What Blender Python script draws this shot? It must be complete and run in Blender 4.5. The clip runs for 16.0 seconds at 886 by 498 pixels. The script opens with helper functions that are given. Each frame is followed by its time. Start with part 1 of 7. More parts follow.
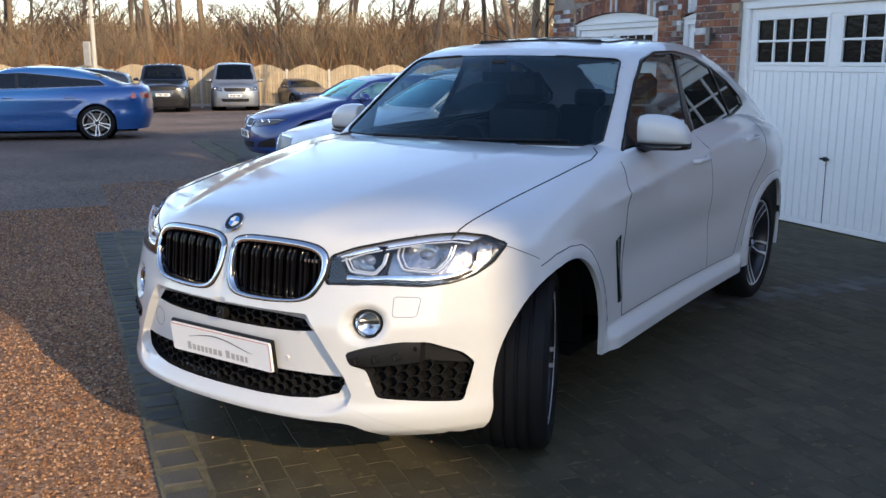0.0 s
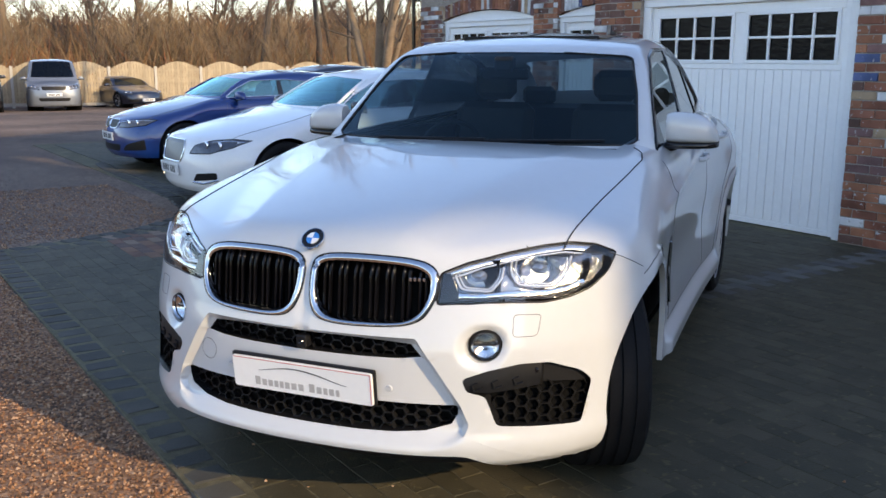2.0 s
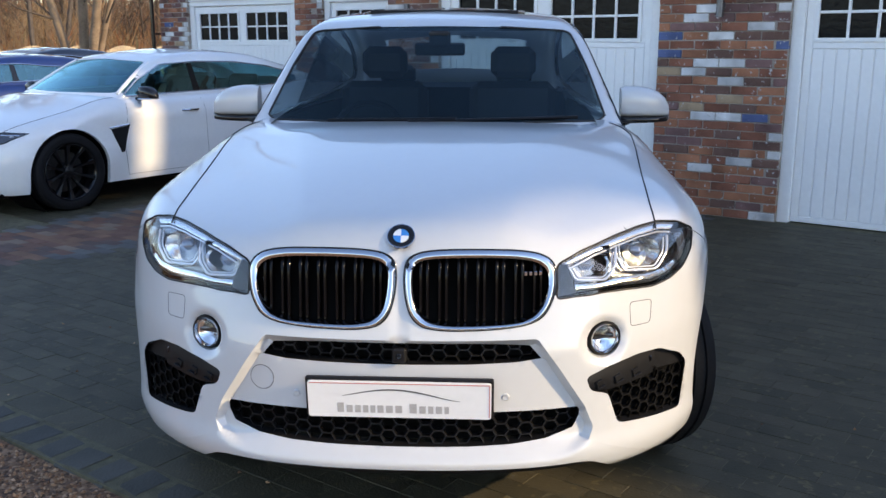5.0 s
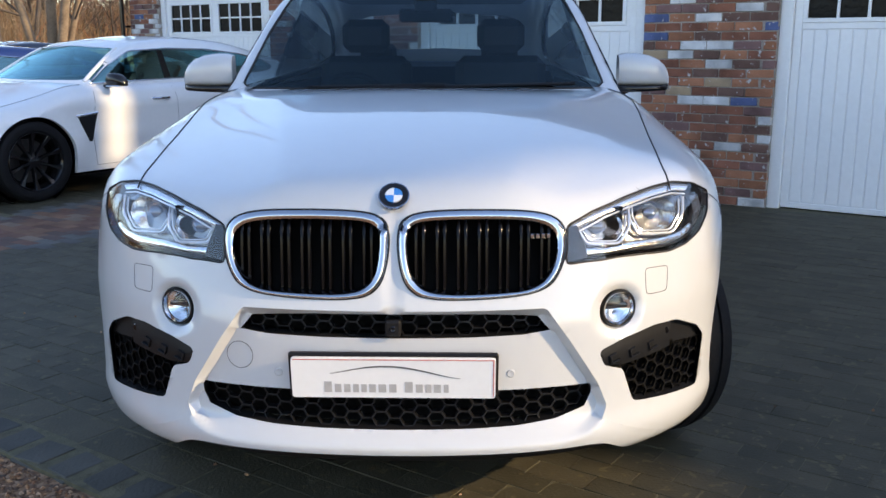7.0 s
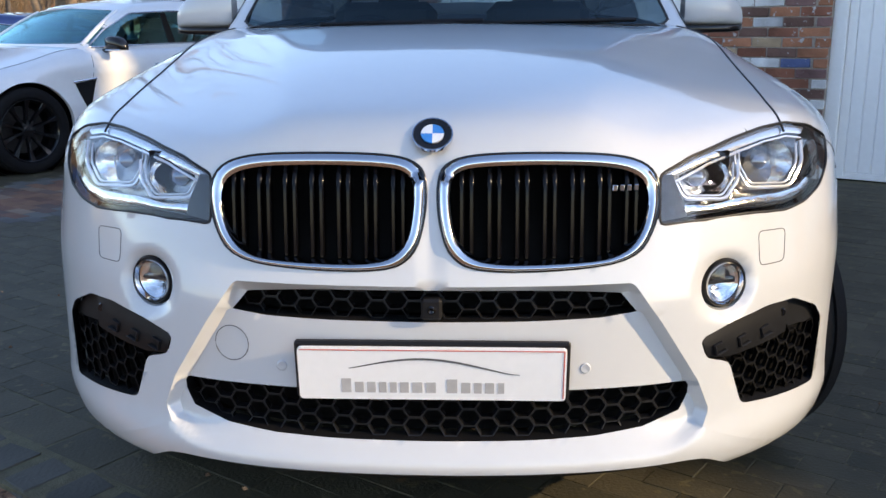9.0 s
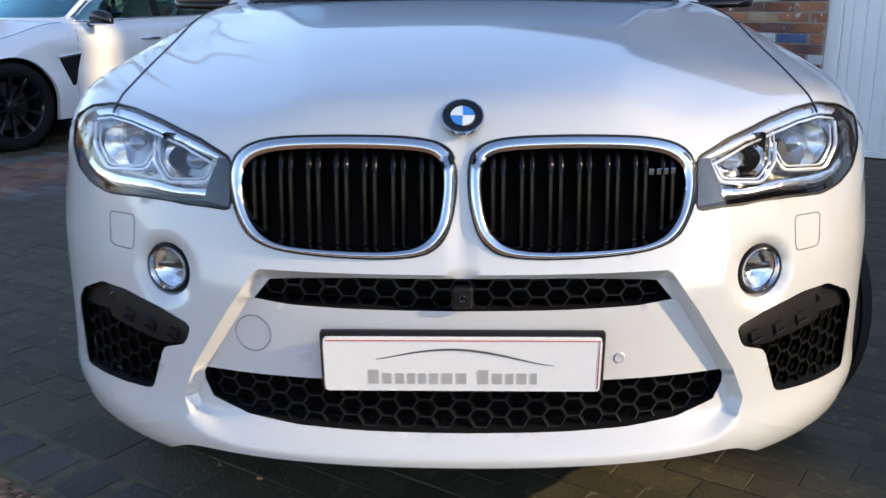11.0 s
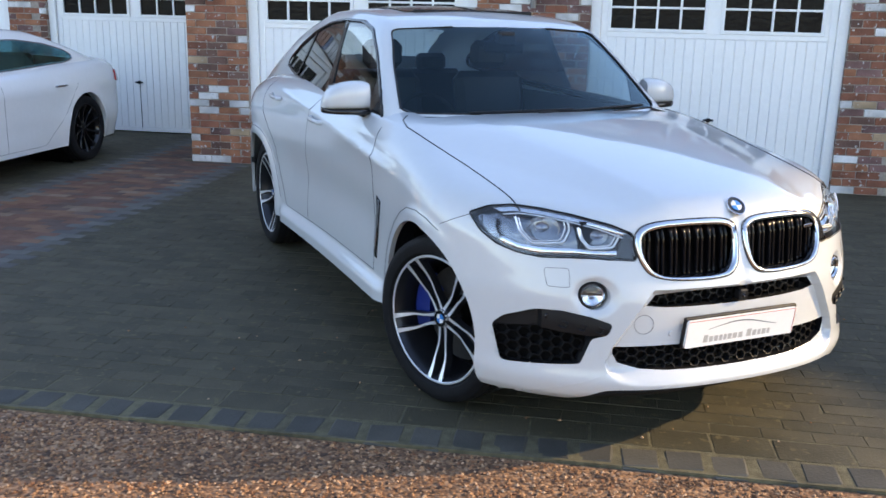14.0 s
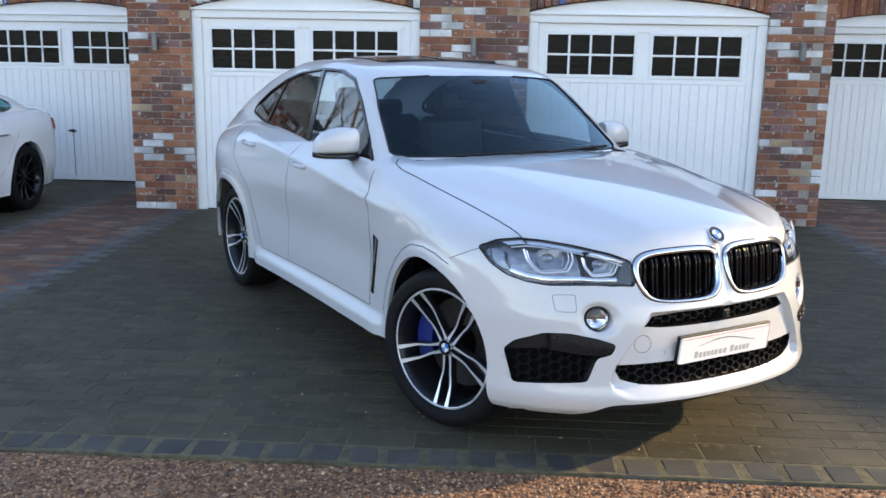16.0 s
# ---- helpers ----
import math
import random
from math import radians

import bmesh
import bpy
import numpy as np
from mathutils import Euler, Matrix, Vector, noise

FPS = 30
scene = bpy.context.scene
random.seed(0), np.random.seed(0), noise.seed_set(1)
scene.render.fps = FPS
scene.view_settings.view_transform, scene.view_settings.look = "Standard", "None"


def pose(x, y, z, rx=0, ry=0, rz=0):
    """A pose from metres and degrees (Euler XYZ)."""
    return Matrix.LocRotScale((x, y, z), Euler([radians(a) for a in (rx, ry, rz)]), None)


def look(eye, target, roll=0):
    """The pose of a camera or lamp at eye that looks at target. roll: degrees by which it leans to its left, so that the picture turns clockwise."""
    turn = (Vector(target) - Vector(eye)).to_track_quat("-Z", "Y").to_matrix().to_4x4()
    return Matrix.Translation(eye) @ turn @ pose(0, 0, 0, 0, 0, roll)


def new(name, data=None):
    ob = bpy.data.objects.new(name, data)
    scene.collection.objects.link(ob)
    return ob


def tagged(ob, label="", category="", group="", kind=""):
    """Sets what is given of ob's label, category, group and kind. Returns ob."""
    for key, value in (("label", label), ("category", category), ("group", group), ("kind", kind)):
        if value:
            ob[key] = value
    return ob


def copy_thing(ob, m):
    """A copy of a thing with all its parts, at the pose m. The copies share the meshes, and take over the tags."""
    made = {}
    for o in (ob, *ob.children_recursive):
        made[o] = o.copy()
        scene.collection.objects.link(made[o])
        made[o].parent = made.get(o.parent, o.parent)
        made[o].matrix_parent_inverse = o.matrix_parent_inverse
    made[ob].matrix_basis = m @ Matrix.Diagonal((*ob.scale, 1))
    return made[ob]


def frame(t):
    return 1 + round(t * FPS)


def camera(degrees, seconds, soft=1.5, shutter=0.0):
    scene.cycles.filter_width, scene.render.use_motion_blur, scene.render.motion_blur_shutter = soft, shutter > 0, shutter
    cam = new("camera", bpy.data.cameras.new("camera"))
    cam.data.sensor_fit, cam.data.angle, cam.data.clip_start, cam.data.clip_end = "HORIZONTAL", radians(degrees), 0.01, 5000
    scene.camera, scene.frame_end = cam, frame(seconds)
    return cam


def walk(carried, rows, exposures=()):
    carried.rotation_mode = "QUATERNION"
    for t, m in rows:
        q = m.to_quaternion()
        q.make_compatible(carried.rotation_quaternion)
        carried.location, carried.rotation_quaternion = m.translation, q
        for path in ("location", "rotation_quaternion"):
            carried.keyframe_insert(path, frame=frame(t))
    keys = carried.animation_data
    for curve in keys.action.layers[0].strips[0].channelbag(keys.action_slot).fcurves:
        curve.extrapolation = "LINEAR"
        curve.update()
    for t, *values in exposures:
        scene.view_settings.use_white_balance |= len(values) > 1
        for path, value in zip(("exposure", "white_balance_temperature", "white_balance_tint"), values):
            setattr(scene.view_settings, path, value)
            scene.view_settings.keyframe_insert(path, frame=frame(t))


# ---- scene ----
cam = camera(51.8, 16.0, soft=1.5, shutter=0.3)
PATH = [
    (0, (2.407, 2.016, 1.527), (1.365, 3.675, 1.123), 0.1),
    (0.5, (2.241, 1.987, 1.53), (1.255, 3.678, 1.118), -0.3),
    (1, (1.944, 2.013, 1.514), (1.063, 3.762, 1.107), 0.2),
    (1.5, (1.726, 1.974, 1.519), (0.933, 3.764, 1.11), 0.4),
    (2, (1.43, 1.825, 1.524), (0.738, 3.656, 1.115), 0.2),
    (2.5, (1.171, 1.8, 1.517), (0.58, 3.666, 1.107), 0.1),
    (3, (0.881, 1.862, 1.49), (0.394, 3.756, 1.071), 0),
    (3.5, (0.66, 1.872, 1.477), (0.299, 3.791, 1.046), 0.1),
    (4, (0.407, 1.863, 1.485), (0.192, 3.802, 1.042), 0.2),
    (6.5, (0.116, 2.04, 1.411), (0.122, 3.991, 0.974), -0.1),
    (7, (0.117, 2.116, 1.322), (0.125, 4.068, 0.885), -0.1),
    (7.5, (0.097, 2.225, 1.255), (0.095, 4.176, 0.814), 0),
    (8, (0.049, 2.381, 1.194), (0.033, 4.33, 0.747), -0.1),
    (8.5, (0.042, 2.537, 1.152), (0.019, 4.484, 0.696), -0.3),
    (10.8, (-0.005, 2.766, 1.153), (-0.001, 4.688, 0.601), -0.1),
    (11, (-0.05, 2.715, 1.159), (-0.033, 4.643, 0.629), -0.2),
    (11.5, (-0.28, 2.478, 1.285), (-0.178, 4.401, 0.745), -0.3),
    (12, (-0.63, 2.335, 1.341), (-0.329, 4.243, 0.806), 0.1),
    (12.5, (-1.048, 2.21, 1.436), (-0.579, 4.077, 0.896), 0.4),
    (13, (-1.56, 2.0, 1.535), (-0.911, 3.812, 0.992), 0.7),
    (13.5, (-2.014, 1.974, 1.572), (-1.236, 3.737, 1.038), 0.9),
    (14, (-2.456, 1.844, 1.627), (-1.614, 3.587, 1.126), 1.3),
    (14.5, (-2.693, 1.87, 1.623), (-1.814, 3.604, 1.152), 1.3),
    (15, (-2.866, 1.824, 1.645), (-1.955, 3.547, 1.194), 1.1),
    (15.5, (-2.931, 1.784, 1.647), (-1.976, 3.486, 1.211), 1),
    (16, (-2.954, 1.798, 1.648), (-1.926, 3.465, 1.241), 1),
]
walk(cam, [(t, look(eye, target, roll)) for t, eye, target, roll in PATH],
     exposures=[(t, e, k, 18) for t, e, k in ((0.0, 1.22, 6750), (3.5, 1.30, 6750), (7.0, 1.42, 6850), (11.0, 1.36, 6750), (12.5, 1.64, 7000), (14.0, 1.84, 7200), (16.0, 1.84, 7300))])

# ---- light ----
SUN_AZ = math.atan2(0.951, -0.309)     # clockwise from +y
SUN_EL = radians(23.0)
world = bpy.data.worlds.new("sky")
scene.world = world
world.use_nodes = True
wn = world.node_tree.nodes
sky = wn.new("ShaderNodeTexSky")
sky.sky_type, sky.sun_disc = "NISHITA", False
sky.sun_elevation, sky.sun_rotation = SUN_EL, SUN_AZ
sky.air_density, sky.dust_density, sky.ozone_density = 1.0, 0.3, 1.8
wn["Background"].inputs["Strength"].default_value = 0.15
world.node_tree.links.new(sky.outputs[0], wn["Background"].inputs[0])
sun_data = bpy.data.lights.new("sun", "SUN")
sun_data.energy, sun_data.angle, sun_data.color = 2.1, radians(0.55), (1.0, 0.81, 0.49)
sun = new("sun", sun_data)
sun_way = Vector((-0.951 * math.cos(SUN_EL), 0.309 * math.cos(SUN_EL), -math.sin(SUN_EL)))
sun.rotation_euler = sun_way.to_track_quat("-Z", "Y").to_euler()

# ---- materials ----
def material(name, color, rough=0.5, metal=0.0, vary=0.0, scale=8.0, bump=0.0, bump_scale=60.0, coat=0.0, hue=None, island=0.0, per_object=0.0, spec=0.5, dirt=None, coat_rough=0.03):
    """A Principled material with colour variation at two scales and fine relief."""
    m = bpy.data.materials.new(name)
    m.use_nodes = True
    nt = m.node_tree
    n, l = nt.nodes, nt.links
    b = n["Principled BSDF"]
    b.inputs["Roughness"].default_value = rough
    b.inputs["Metallic"].default_value = metal
    b.inputs["Coat Weight"].default_value = coat
    b.inputs["Coat Roughness"].default_value = coat_rough
    b.inputs["Specular IOR Level"].default_value = spec
    b.inputs["Base Color"].default_value = (*color, 1)
    tc = n.new("ShaderNodeTexCoord")
    last = None
    if vary or island or per_object:
        a = n.new("ShaderNodeTexNoise")
        a.inputs["Scale"].default_value, a.inputs["Detail"].default_value = scale, 8
        l.new(tc.outputs["Object"], a.inputs["Vector"])
        a2 = n.new("ShaderNodeTexNoise")
        a2.inputs["Scale"].default_value, a2.inputs["Detail"].default_value = scale * 9, 4
        l.new(tc.outputs["Object"], a2.inputs["Vector"])
        mixf = n.new("ShaderNodeMath")
        mixf.operation = "ADD"
        l.new(a.outputs["Fac"], mixf.inputs[0]), l.new(a2.outputs["Fac"], mixf.inputs[1])
        rng = n.new("ShaderNodeMapRange")
        rng.inputs["From Min"].default_value, rng.inputs["From Max"].default_value = 0.7, 1.3
        rng.inputs["To Min"].default_value, rng.inputs["To Max"].default_value = 1 - vary, 1 + vary
        l.new(mixf.outputs[0], rng.inputs["Value"])
        val = rng.outputs[0]
        for amount, kind in ((island, "ShaderNodeNewGeometry"), (per_object, "ShaderNodeObjectInfo")):
            if amount:
                gi = n.new(kind)
                r2 = n.new("ShaderNodeMapRange")
                r2.inputs["To Min"].default_value, r2.inputs["To Max"].default_value = 1 - amount, 1 + amount
                l.new(gi.outputs["Random Per Island" if kind.endswith("Geometry") else "Random"], r2.inputs["Value"])
                mu = n.new("ShaderNodeMath")
                mu.operation = "MULTIPLY"
                l.new(val, mu.inputs[0]), l.new(r2.outputs[0], mu.inputs[1])
                val = mu.outputs[0]
        hsv = n.new("ShaderNodeHueSaturation")
        hsv.inputs["Color"].default_value = (*color, 1)
        l.new(val, hsv.inputs["Value"])
        last = hsv.outputs["Color"]
        if dirt:
            dn = n.new("ShaderNodeTexNoise")
            dn.inputs["Scale"].default_value, dn.inputs["Detail"].default_value = dirt[1], 7
            l.new(tc.outputs["Object"], dn.inputs["Vector"])
            dr = n.new("ShaderNodeMapRange")
            dr.inputs["From Min"].default_value, dr.inputs["From Max"].default_value = dirt[2], dirt[2] + 0.18
            l.new(dn.outputs["Fac"], dr.inputs["Value"])
            mx = n.new("ShaderNodeMixRGB")
            mx.inputs["Color2"].default_value = (*dirt[0], 1)
            l.new(dr.outputs[0], mx.inputs["Fac"]), l.new(last, mx.inputs["Color1"])
            last = mx.outputs["Color"]
        l.new(last, b.inputs["Base Color"])
    if bump:
        bn = n.new("ShaderNodeTexNoise")
        bn.inputs["Scale"].default_value, bn.inputs["Detail"].default_value = bump_scale, 6
        l.new(tc.outputs["Object"], bn.inputs["Vector"])
        bp = n.new("ShaderNodeBump")
        bp.inputs["Strength"].default_value, bp.inputs["Distance"].default_value = bump, 0.01
        l.new(bn.outputs["Fac"], bp.inputs["Height"])
        l.new(bp.outputs["Normal"], b.inputs["Normal"])
    return m


def glass_material(name, tint, gloss=0.06, rough=0.0, coating=(1.0, 1.0, 1.0)):
    """Tinted thin glass: tinted see-through with a mirror gloss that grows at grazing angles."""
    m = bpy.data.materials.new(name)
    m.use_nodes = True
    n, l = m.node_tree.nodes, m.node_tree.links
    n.remove(n["Principled BSDF"])
    tr, gl, mx, fr = n.new("ShaderNodeBsdfTransparent"), n.new("ShaderNodeBsdfGlossy"), n.new("ShaderNodeMixShader"), n.new("ShaderNodeLayerWeight")
    tr.inputs["Color"].default_value = (*tint, 1)
    gl.inputs["Roughness"].default_value = rough
    gl.inputs["Color"].default_value = (*coating, 1)
    fr.inputs["Blend"].default_value = 0.5
    pw, ad = n.new("ShaderNodeMath"), n.new("ShaderNodeMath")
    pw.operation, ad.operation = "POWER", "MULTIPLY_ADD"
    base = (gloss * 9 / (2.0 + gloss * 9))**2
    pw.inputs[1].default_value, ad.inputs[1].default_value, ad.inputs[2].default_value = 5.0, 1.0 - base, base
    l.new(fr.outputs["Facing"], pw.inputs[0]), l.new(pw.outputs[0], ad.inputs[0])
    l.new(ad.outputs[0], mx.inputs[0]), l.new(tr.outputs[0], mx.inputs[1]), l.new(gl.outputs[0], mx.inputs[2])
    l.new(mx.outputs[0], n["Material Output"].inputs[0])
    return m


M = {}
M["white_paint"] = material("white_paint", (0.55, 0.56, 0.565), 0.30, 0.0, vary=0.015, scale=3, coat=1.0, coat_rough=0.045)
M["saloon_white"] = material("clean_white_paint", (0.80, 0.80, 0.79), 0.35, 0.0, vary=0.02, scale=3, coat=1.0)
M["blue_paint"] = material("deep_blue_paint", (0.003, 0.032, 0.17), 0.32, 0.15, vary=0.04, scale=4, coat=1.0)
M["bright_blue_paint"] = material("bright_blue_metallic_paint", (0.010, 0.085, 0.28), 0.28, 0.25, vary=0.05, scale=4, coat=1.0)
M["black_paint"] = material("black_paint", (0.008, 0.009, 0.011), 0.25, 0.0, vary=0.1, scale=4, coat=1.0)
M["silver_paint"] = material("silver_paint", (0.20, 0.22, 0.25), 0.35, 0.5, vary=0.04, scale=4, coat=1.0)
M["slate_paint"] = material("dark_navy_paint", (0.007, 0.011, 0.026), 0.28, 0.1, vary=0.06, scale=4, coat=1.0)
M["black_plastic"] = material("black_plastic", (0.009, 0.009, 0.010), 0.45, vary=0.2, scale=20, bump=0.05, bump_scale=300, spec=0.22)
M["gloss_black"] = material("gloss_black", (0.006, 0.006, 0.007), 0.16, vary=0.1, scale=10)
M["matt_black"] = material("matt_black", (0.004, 0.004, 0.004), 0.8, vary=0.2, scale=10, spec=0.05)
M["gap"] = material("panel_gap", (0.10, 0.10, 0.105), 0.7, vary=0.1)
M["lamp_smoke"] = material("smoked_lamp_housing", (0.05, 0.052, 0.058), 0.25, 0.5, vary=0.2, scale=30)
M["fixture"] = material("grey_light_fitting", (0.16, 0.16, 0.165), 0.4, 0.6, vary=0.1, scale=20)
M["seam"] = material("seam_black", (0.01, 0.01, 0.011), 0.7, vary=0.1)
M["chrome"] = material("chrome", (0.62, 0.63, 0.65), 0.08, 1.0, vary=0.03, scale=12)
M["satin"] = material("satin_aluminium", (0.55, 0.56, 0.58), 0.25, 1.0, vary=0.05, scale=15)
M["rim_dark"] = material("dark_grey_rim_paint", (0.03, 0.032, 0.038), 0.3, 0.6, vary=0.1, scale=20)
M["rim_face"] = material("machined_rim_face", (0.70, 0.72, 0.75), 0.35, 0.6, vary=0.06, scale=40)
M["rubber"] = material("tyre_rubber", (0.009, 0.009, 0.010), 0.66, vary=0.25, scale=12, bump=0.15, bump_scale=200, spec=0.15)
M["disc"] = material("brake_disc_steel", (0.075, 0.073, 0.072), 0.42, 0.9, vary=0.2, scale=30)
M["caliper"] = material("blue_caliper_paint", (0.006, 0.022, 0.17), 0.35, vary=0.1, coat=0.5)
M["badge_blue"] = material("badge_blue", (0.03, 0.22, 0.60), 0.2, vary=0.03, coat=1.0)
M["badge_white"] = material("badge_white", (0.80, 0.80, 0.80), 0.2, vary=0.02, coat=1.0)
M["plate_white"] = material("plate_white", (0.84, 0.84, 0.83), 0.3, vary=0.02, scale=6, coat=0.4)
M["plate_red"] = material("plate_red_line", (0.55, 0.10, 0.07), 0.4, vary=0.05)
M["plate_yellow"] = material("plate_yellow", (0.75, 0.55, 0.05), 0.4, vary=0.03)
M["ink"] = material("dark_ink", (0.09, 0.088, 0.088), 0.5, vary=0.1)
M["ink_bar"] = material("grey_ink", (0.42, 0.41, 0.40), 0.5, vary=0.1)
M["lamp_back"] = material("lamp_housing", (0.24, 0.25, 0.27), 0.12, 0.9, vary=0.3, scale=30, bump=0.5, bump_scale=40)
M["lamp_chrome"] = material("lamp_reflector", (0.93, 0.94, 0.95), 0.12, 1.0, vary=0.04, scale=30, bump=0.3, bump_scale=50)
M["lamp_far"] = material("clear_lamp_unit", (0.14, 0.145, 0.16), 0.14, 0.6, vary=0.3, scale=25)
M["lamp_trim"] = material("bright_lamp_trim", (0.72, 0.74, 0.77), 0.24, 0.85, vary=0.05, scale=40)
M["lamp_ring"] = material("lamp_light_guide", (0.72, 0.73, 0.75), 0.15, 0.5, vary=0.02, coat=1.0)
M["lens_bulb"] = material("projector_lens", (0.22, 0.26, 0.33), 0.04, 0.6, vary=0.1, coat=1.0)
M["red_lens"] = material("red_lens", (0.35, 0.012, 0.012), 0.15, vary=0.1, coat=1.0)
M["interior"] = material("interior_black", (0.012, 0.012, 0.014), 0.7, vary=0.25, scale=14, bump=0.1, bump_scale=150)
M["leather"] = material("seat_leather", (0.022, 0.021, 0.022), 0.5, vary=0.2, scale=18, bump=0.1, bump_scale=120)
M["lamp_glass"] = glass_material("clear_lamp_cover", (0.97, 0.98, 0.98), 0.065)
M["windscreen_glass"] = glass_material("tinted_windscreen", (0.33, 0.43, 0.49), 0.050, coating=(0.62, 0.88, 1.0))
M["rear_glass"] = glass_material("clear_rear_screen", (0.80, 0.86, 0.86), 0.055)
M["slat_black"] = material("gloss_black_slat", (0.003, 0.003, 0.004), 0.12, vary=0.1, scale=10, spec=0.22)
M["mesh_black"] = material("matt_black_mesh", (0.006, 0.006, 0.0065), 0.6, vary=0.2, scale=20, spec=0.10)
M["side_glass"] = glass_material("dark_side_glass", (0.10, 0.11, 0.11), 0.085)
M["front_side_glass"] = glass_material("lightly_tinted_side_glass", (0.74, 0.80, 0.80), 0.085)
M["green_glass"] = glass_material("green_tinted_glass", (0.30, 0.52, 0.56), 0.17, coating=(0.50, 0.95, 1.0))
M["far_glass"] = glass_material("dark_car_glass", (0.12, 0.15, 0.16), 0.055)

# ---- mesh helpers: a shape is (vertices, faces) ----
def join(*shapes):
    vs, fs = [], []
    for v, f in shapes:
        k = len(vs)
        vs.extend(v)
        fs.extend([tuple(i + k for i in q) for q in f])
    return vs, fs


def moved(shape, m):
    return [tuple(m @ Vector(v)) for v in shape[0]], shape[1]


def flipped(shape):
    return [(-x, y, z) for x, y, z in shape[0]], [tuple(reversed(f)) for f in shape[1]]


def box(x0, y0, z0, x1, y1, z1, b=0.0):
    """A box with bevelled edges of width b."""
    b = min(b, 0.45 * min(x1 - x0, y1 - y0, z1 - z0))
    if b <= 0:
        v = [(x, y, z) for z in (z0, z1) for y in (y0, y1) for x in (x0, x1)]
        return v, [(0, 2, 3, 1), (4, 5, 7, 6), (0, 1, 5, 4), (2, 6, 7, 3), (0, 4, 6, 2), (1, 3, 7, 5)]
    v, idx = [], {}
    for cx in (0, 1):
        for cy in (0, 1):
            for cz in (0, 1):
                p = ((x0, x1)[cx], (y0, y1)[cy], (z0, z1)[cz])
                s = (b if not cx else -b, b if not cy else -b, b if not cz else -b)
                for a in range(3):
                    q = [p[i] + (0 if i == a else s[i]) for i in range(3)]
                    idx[cx, cy, cz, a] = len(v)
                    v.append(tuple(q))
    f = []
    I = idx
    for c in (0, 1):
        quads = [[I[c, 0, 0, 0], I[c, 1, 0, 0], I[c, 1, 1, 0], I[c, 0, 1, 0]], [I[0, c, 0, 1], I[0, c, 1, 1], I[1, c, 1, 1], I[1, c, 0, 1]], [I[0, 0, c, 2], I[1, 0, c, 2], I[1, 1, c, 2], I[0, 1, c, 2]]]
        for q in quads:
            f.append(tuple(q if c else q[::-1]))
    for p in (0, 1):
        for q in (0, 1):
            e = [(I[0, p, q, 1], I[1, p, q, 1], I[1, p, q, 2], I[0, p, q, 2]), (I[p, 0, q, 0], I[p, 1, q, 0], I[p, 1, q, 2], I[p, 0, q, 2]), (I[p, q, 0, 0], I[p, q, 1, 0], I[p, q, 1, 1], I[p, q, 0, 1])]
            f.extend(e)
    for cx in (0, 1):
        for cy in (0, 1):
            for cz in (0, 1):
                f.append((I[cx, cy, cz, 0], I[cx, cy, cz, 1], I[cx, cy, cz, 2]))
    return v, f


def tube(path, r, sides=6, closed=False, r_end=None):
    """A round bar along a path of points; r_end: the radius at its end."""
    pts = [Vector(p) for p in path]
    n = len(pts)
    vs, fs = [], []
    ref = Vector((0, 0, 1))
    for i, p in enumerate(pts):
        a = pts[(i - 1) % n] if closed or i else p
        c = pts[(i + 1) % n] if closed or i < n - 1 else p
        d = (c - a).normalized()
        side = d.cross(ref)
        if side.length < 0.05:
            side = d.cross(Vector((0, 1, 0)))
        side.normalize()
        up = side.cross(d)
        rr = r if r_end is None else r + (r_end - r) * i / max(1, n - 1)
        for k in range(sides):
            w = 2 * math.pi * k / sides
            vs.append(tuple(p + rr * (math.cos(w) * side + math.sin(w) * up)))
    for i in range(n if closed else n - 1):
        j = (i + 1) % n
        for k in range(sides):
            k2 = (k + 1) % sides
            fs.append((i * sides + k, i * sides + k2, j * sides + k2, j * sides + k))
    if not closed:
        fs.append(tuple(range(sides))[::-1])
        fs.append(tuple((n - 1) * sides + k for k in range(sides)))
    return vs, fs


def lathe(profile, n=48, axis="x"):
    """Turns a profile of (along, radius) about an axis through the origin."""
    vs, fs = [], []
    for a, r in profile:
        for k in range(n):
            w = 2 * math.pi * k / n
            c, s = r * math.cos(w), r * math.sin(w)
            vs.append((a, c, s) if axis == "x" else (s, a, c) if axis == "y" else (c, s, a))
    for i in range(len(profile) - 1):
        for k in range(n):
            k2 = (k + 1) % n
            fs.append((i * n + k, i * n + k2, (i + 1) * n + k2, (i + 1) * n + k))
    return vs, fs


def prism(poly, d0, d1, axis="y", inset=0.0):
    """A flat polygon (two coordinates) extruded along an axis from d0 to d1; inset shrinks the d1 face for a chamfer."""
    def put(a, b, d):
        return (d, a, b) if axis == "x" else (a, d, b) if axis == "y" else (a, b, d)
    ca, cb = sum(p[0] for p in poly) / len(poly), sum(p[1] for p in poly) / len(poly)
    vs = [put(a, b, d0) for a, b in poly]
    for a, b in poly:
        k = math.hypot(a - ca, b - cb) or 1
        q = max(0.0, 1 - inset / k)
        vs.append(put(ca + (a - ca) * q, cb + (b - cb) * q, d1))
    n = len(poly)
    fs = [tuple(range(n)), tuple(range(2 * n - 1, n - 1, -1))] + [(i, n + i, n + (i + 1) % n, (i + 1) % n) for i in range(n)]
    return vs, fs


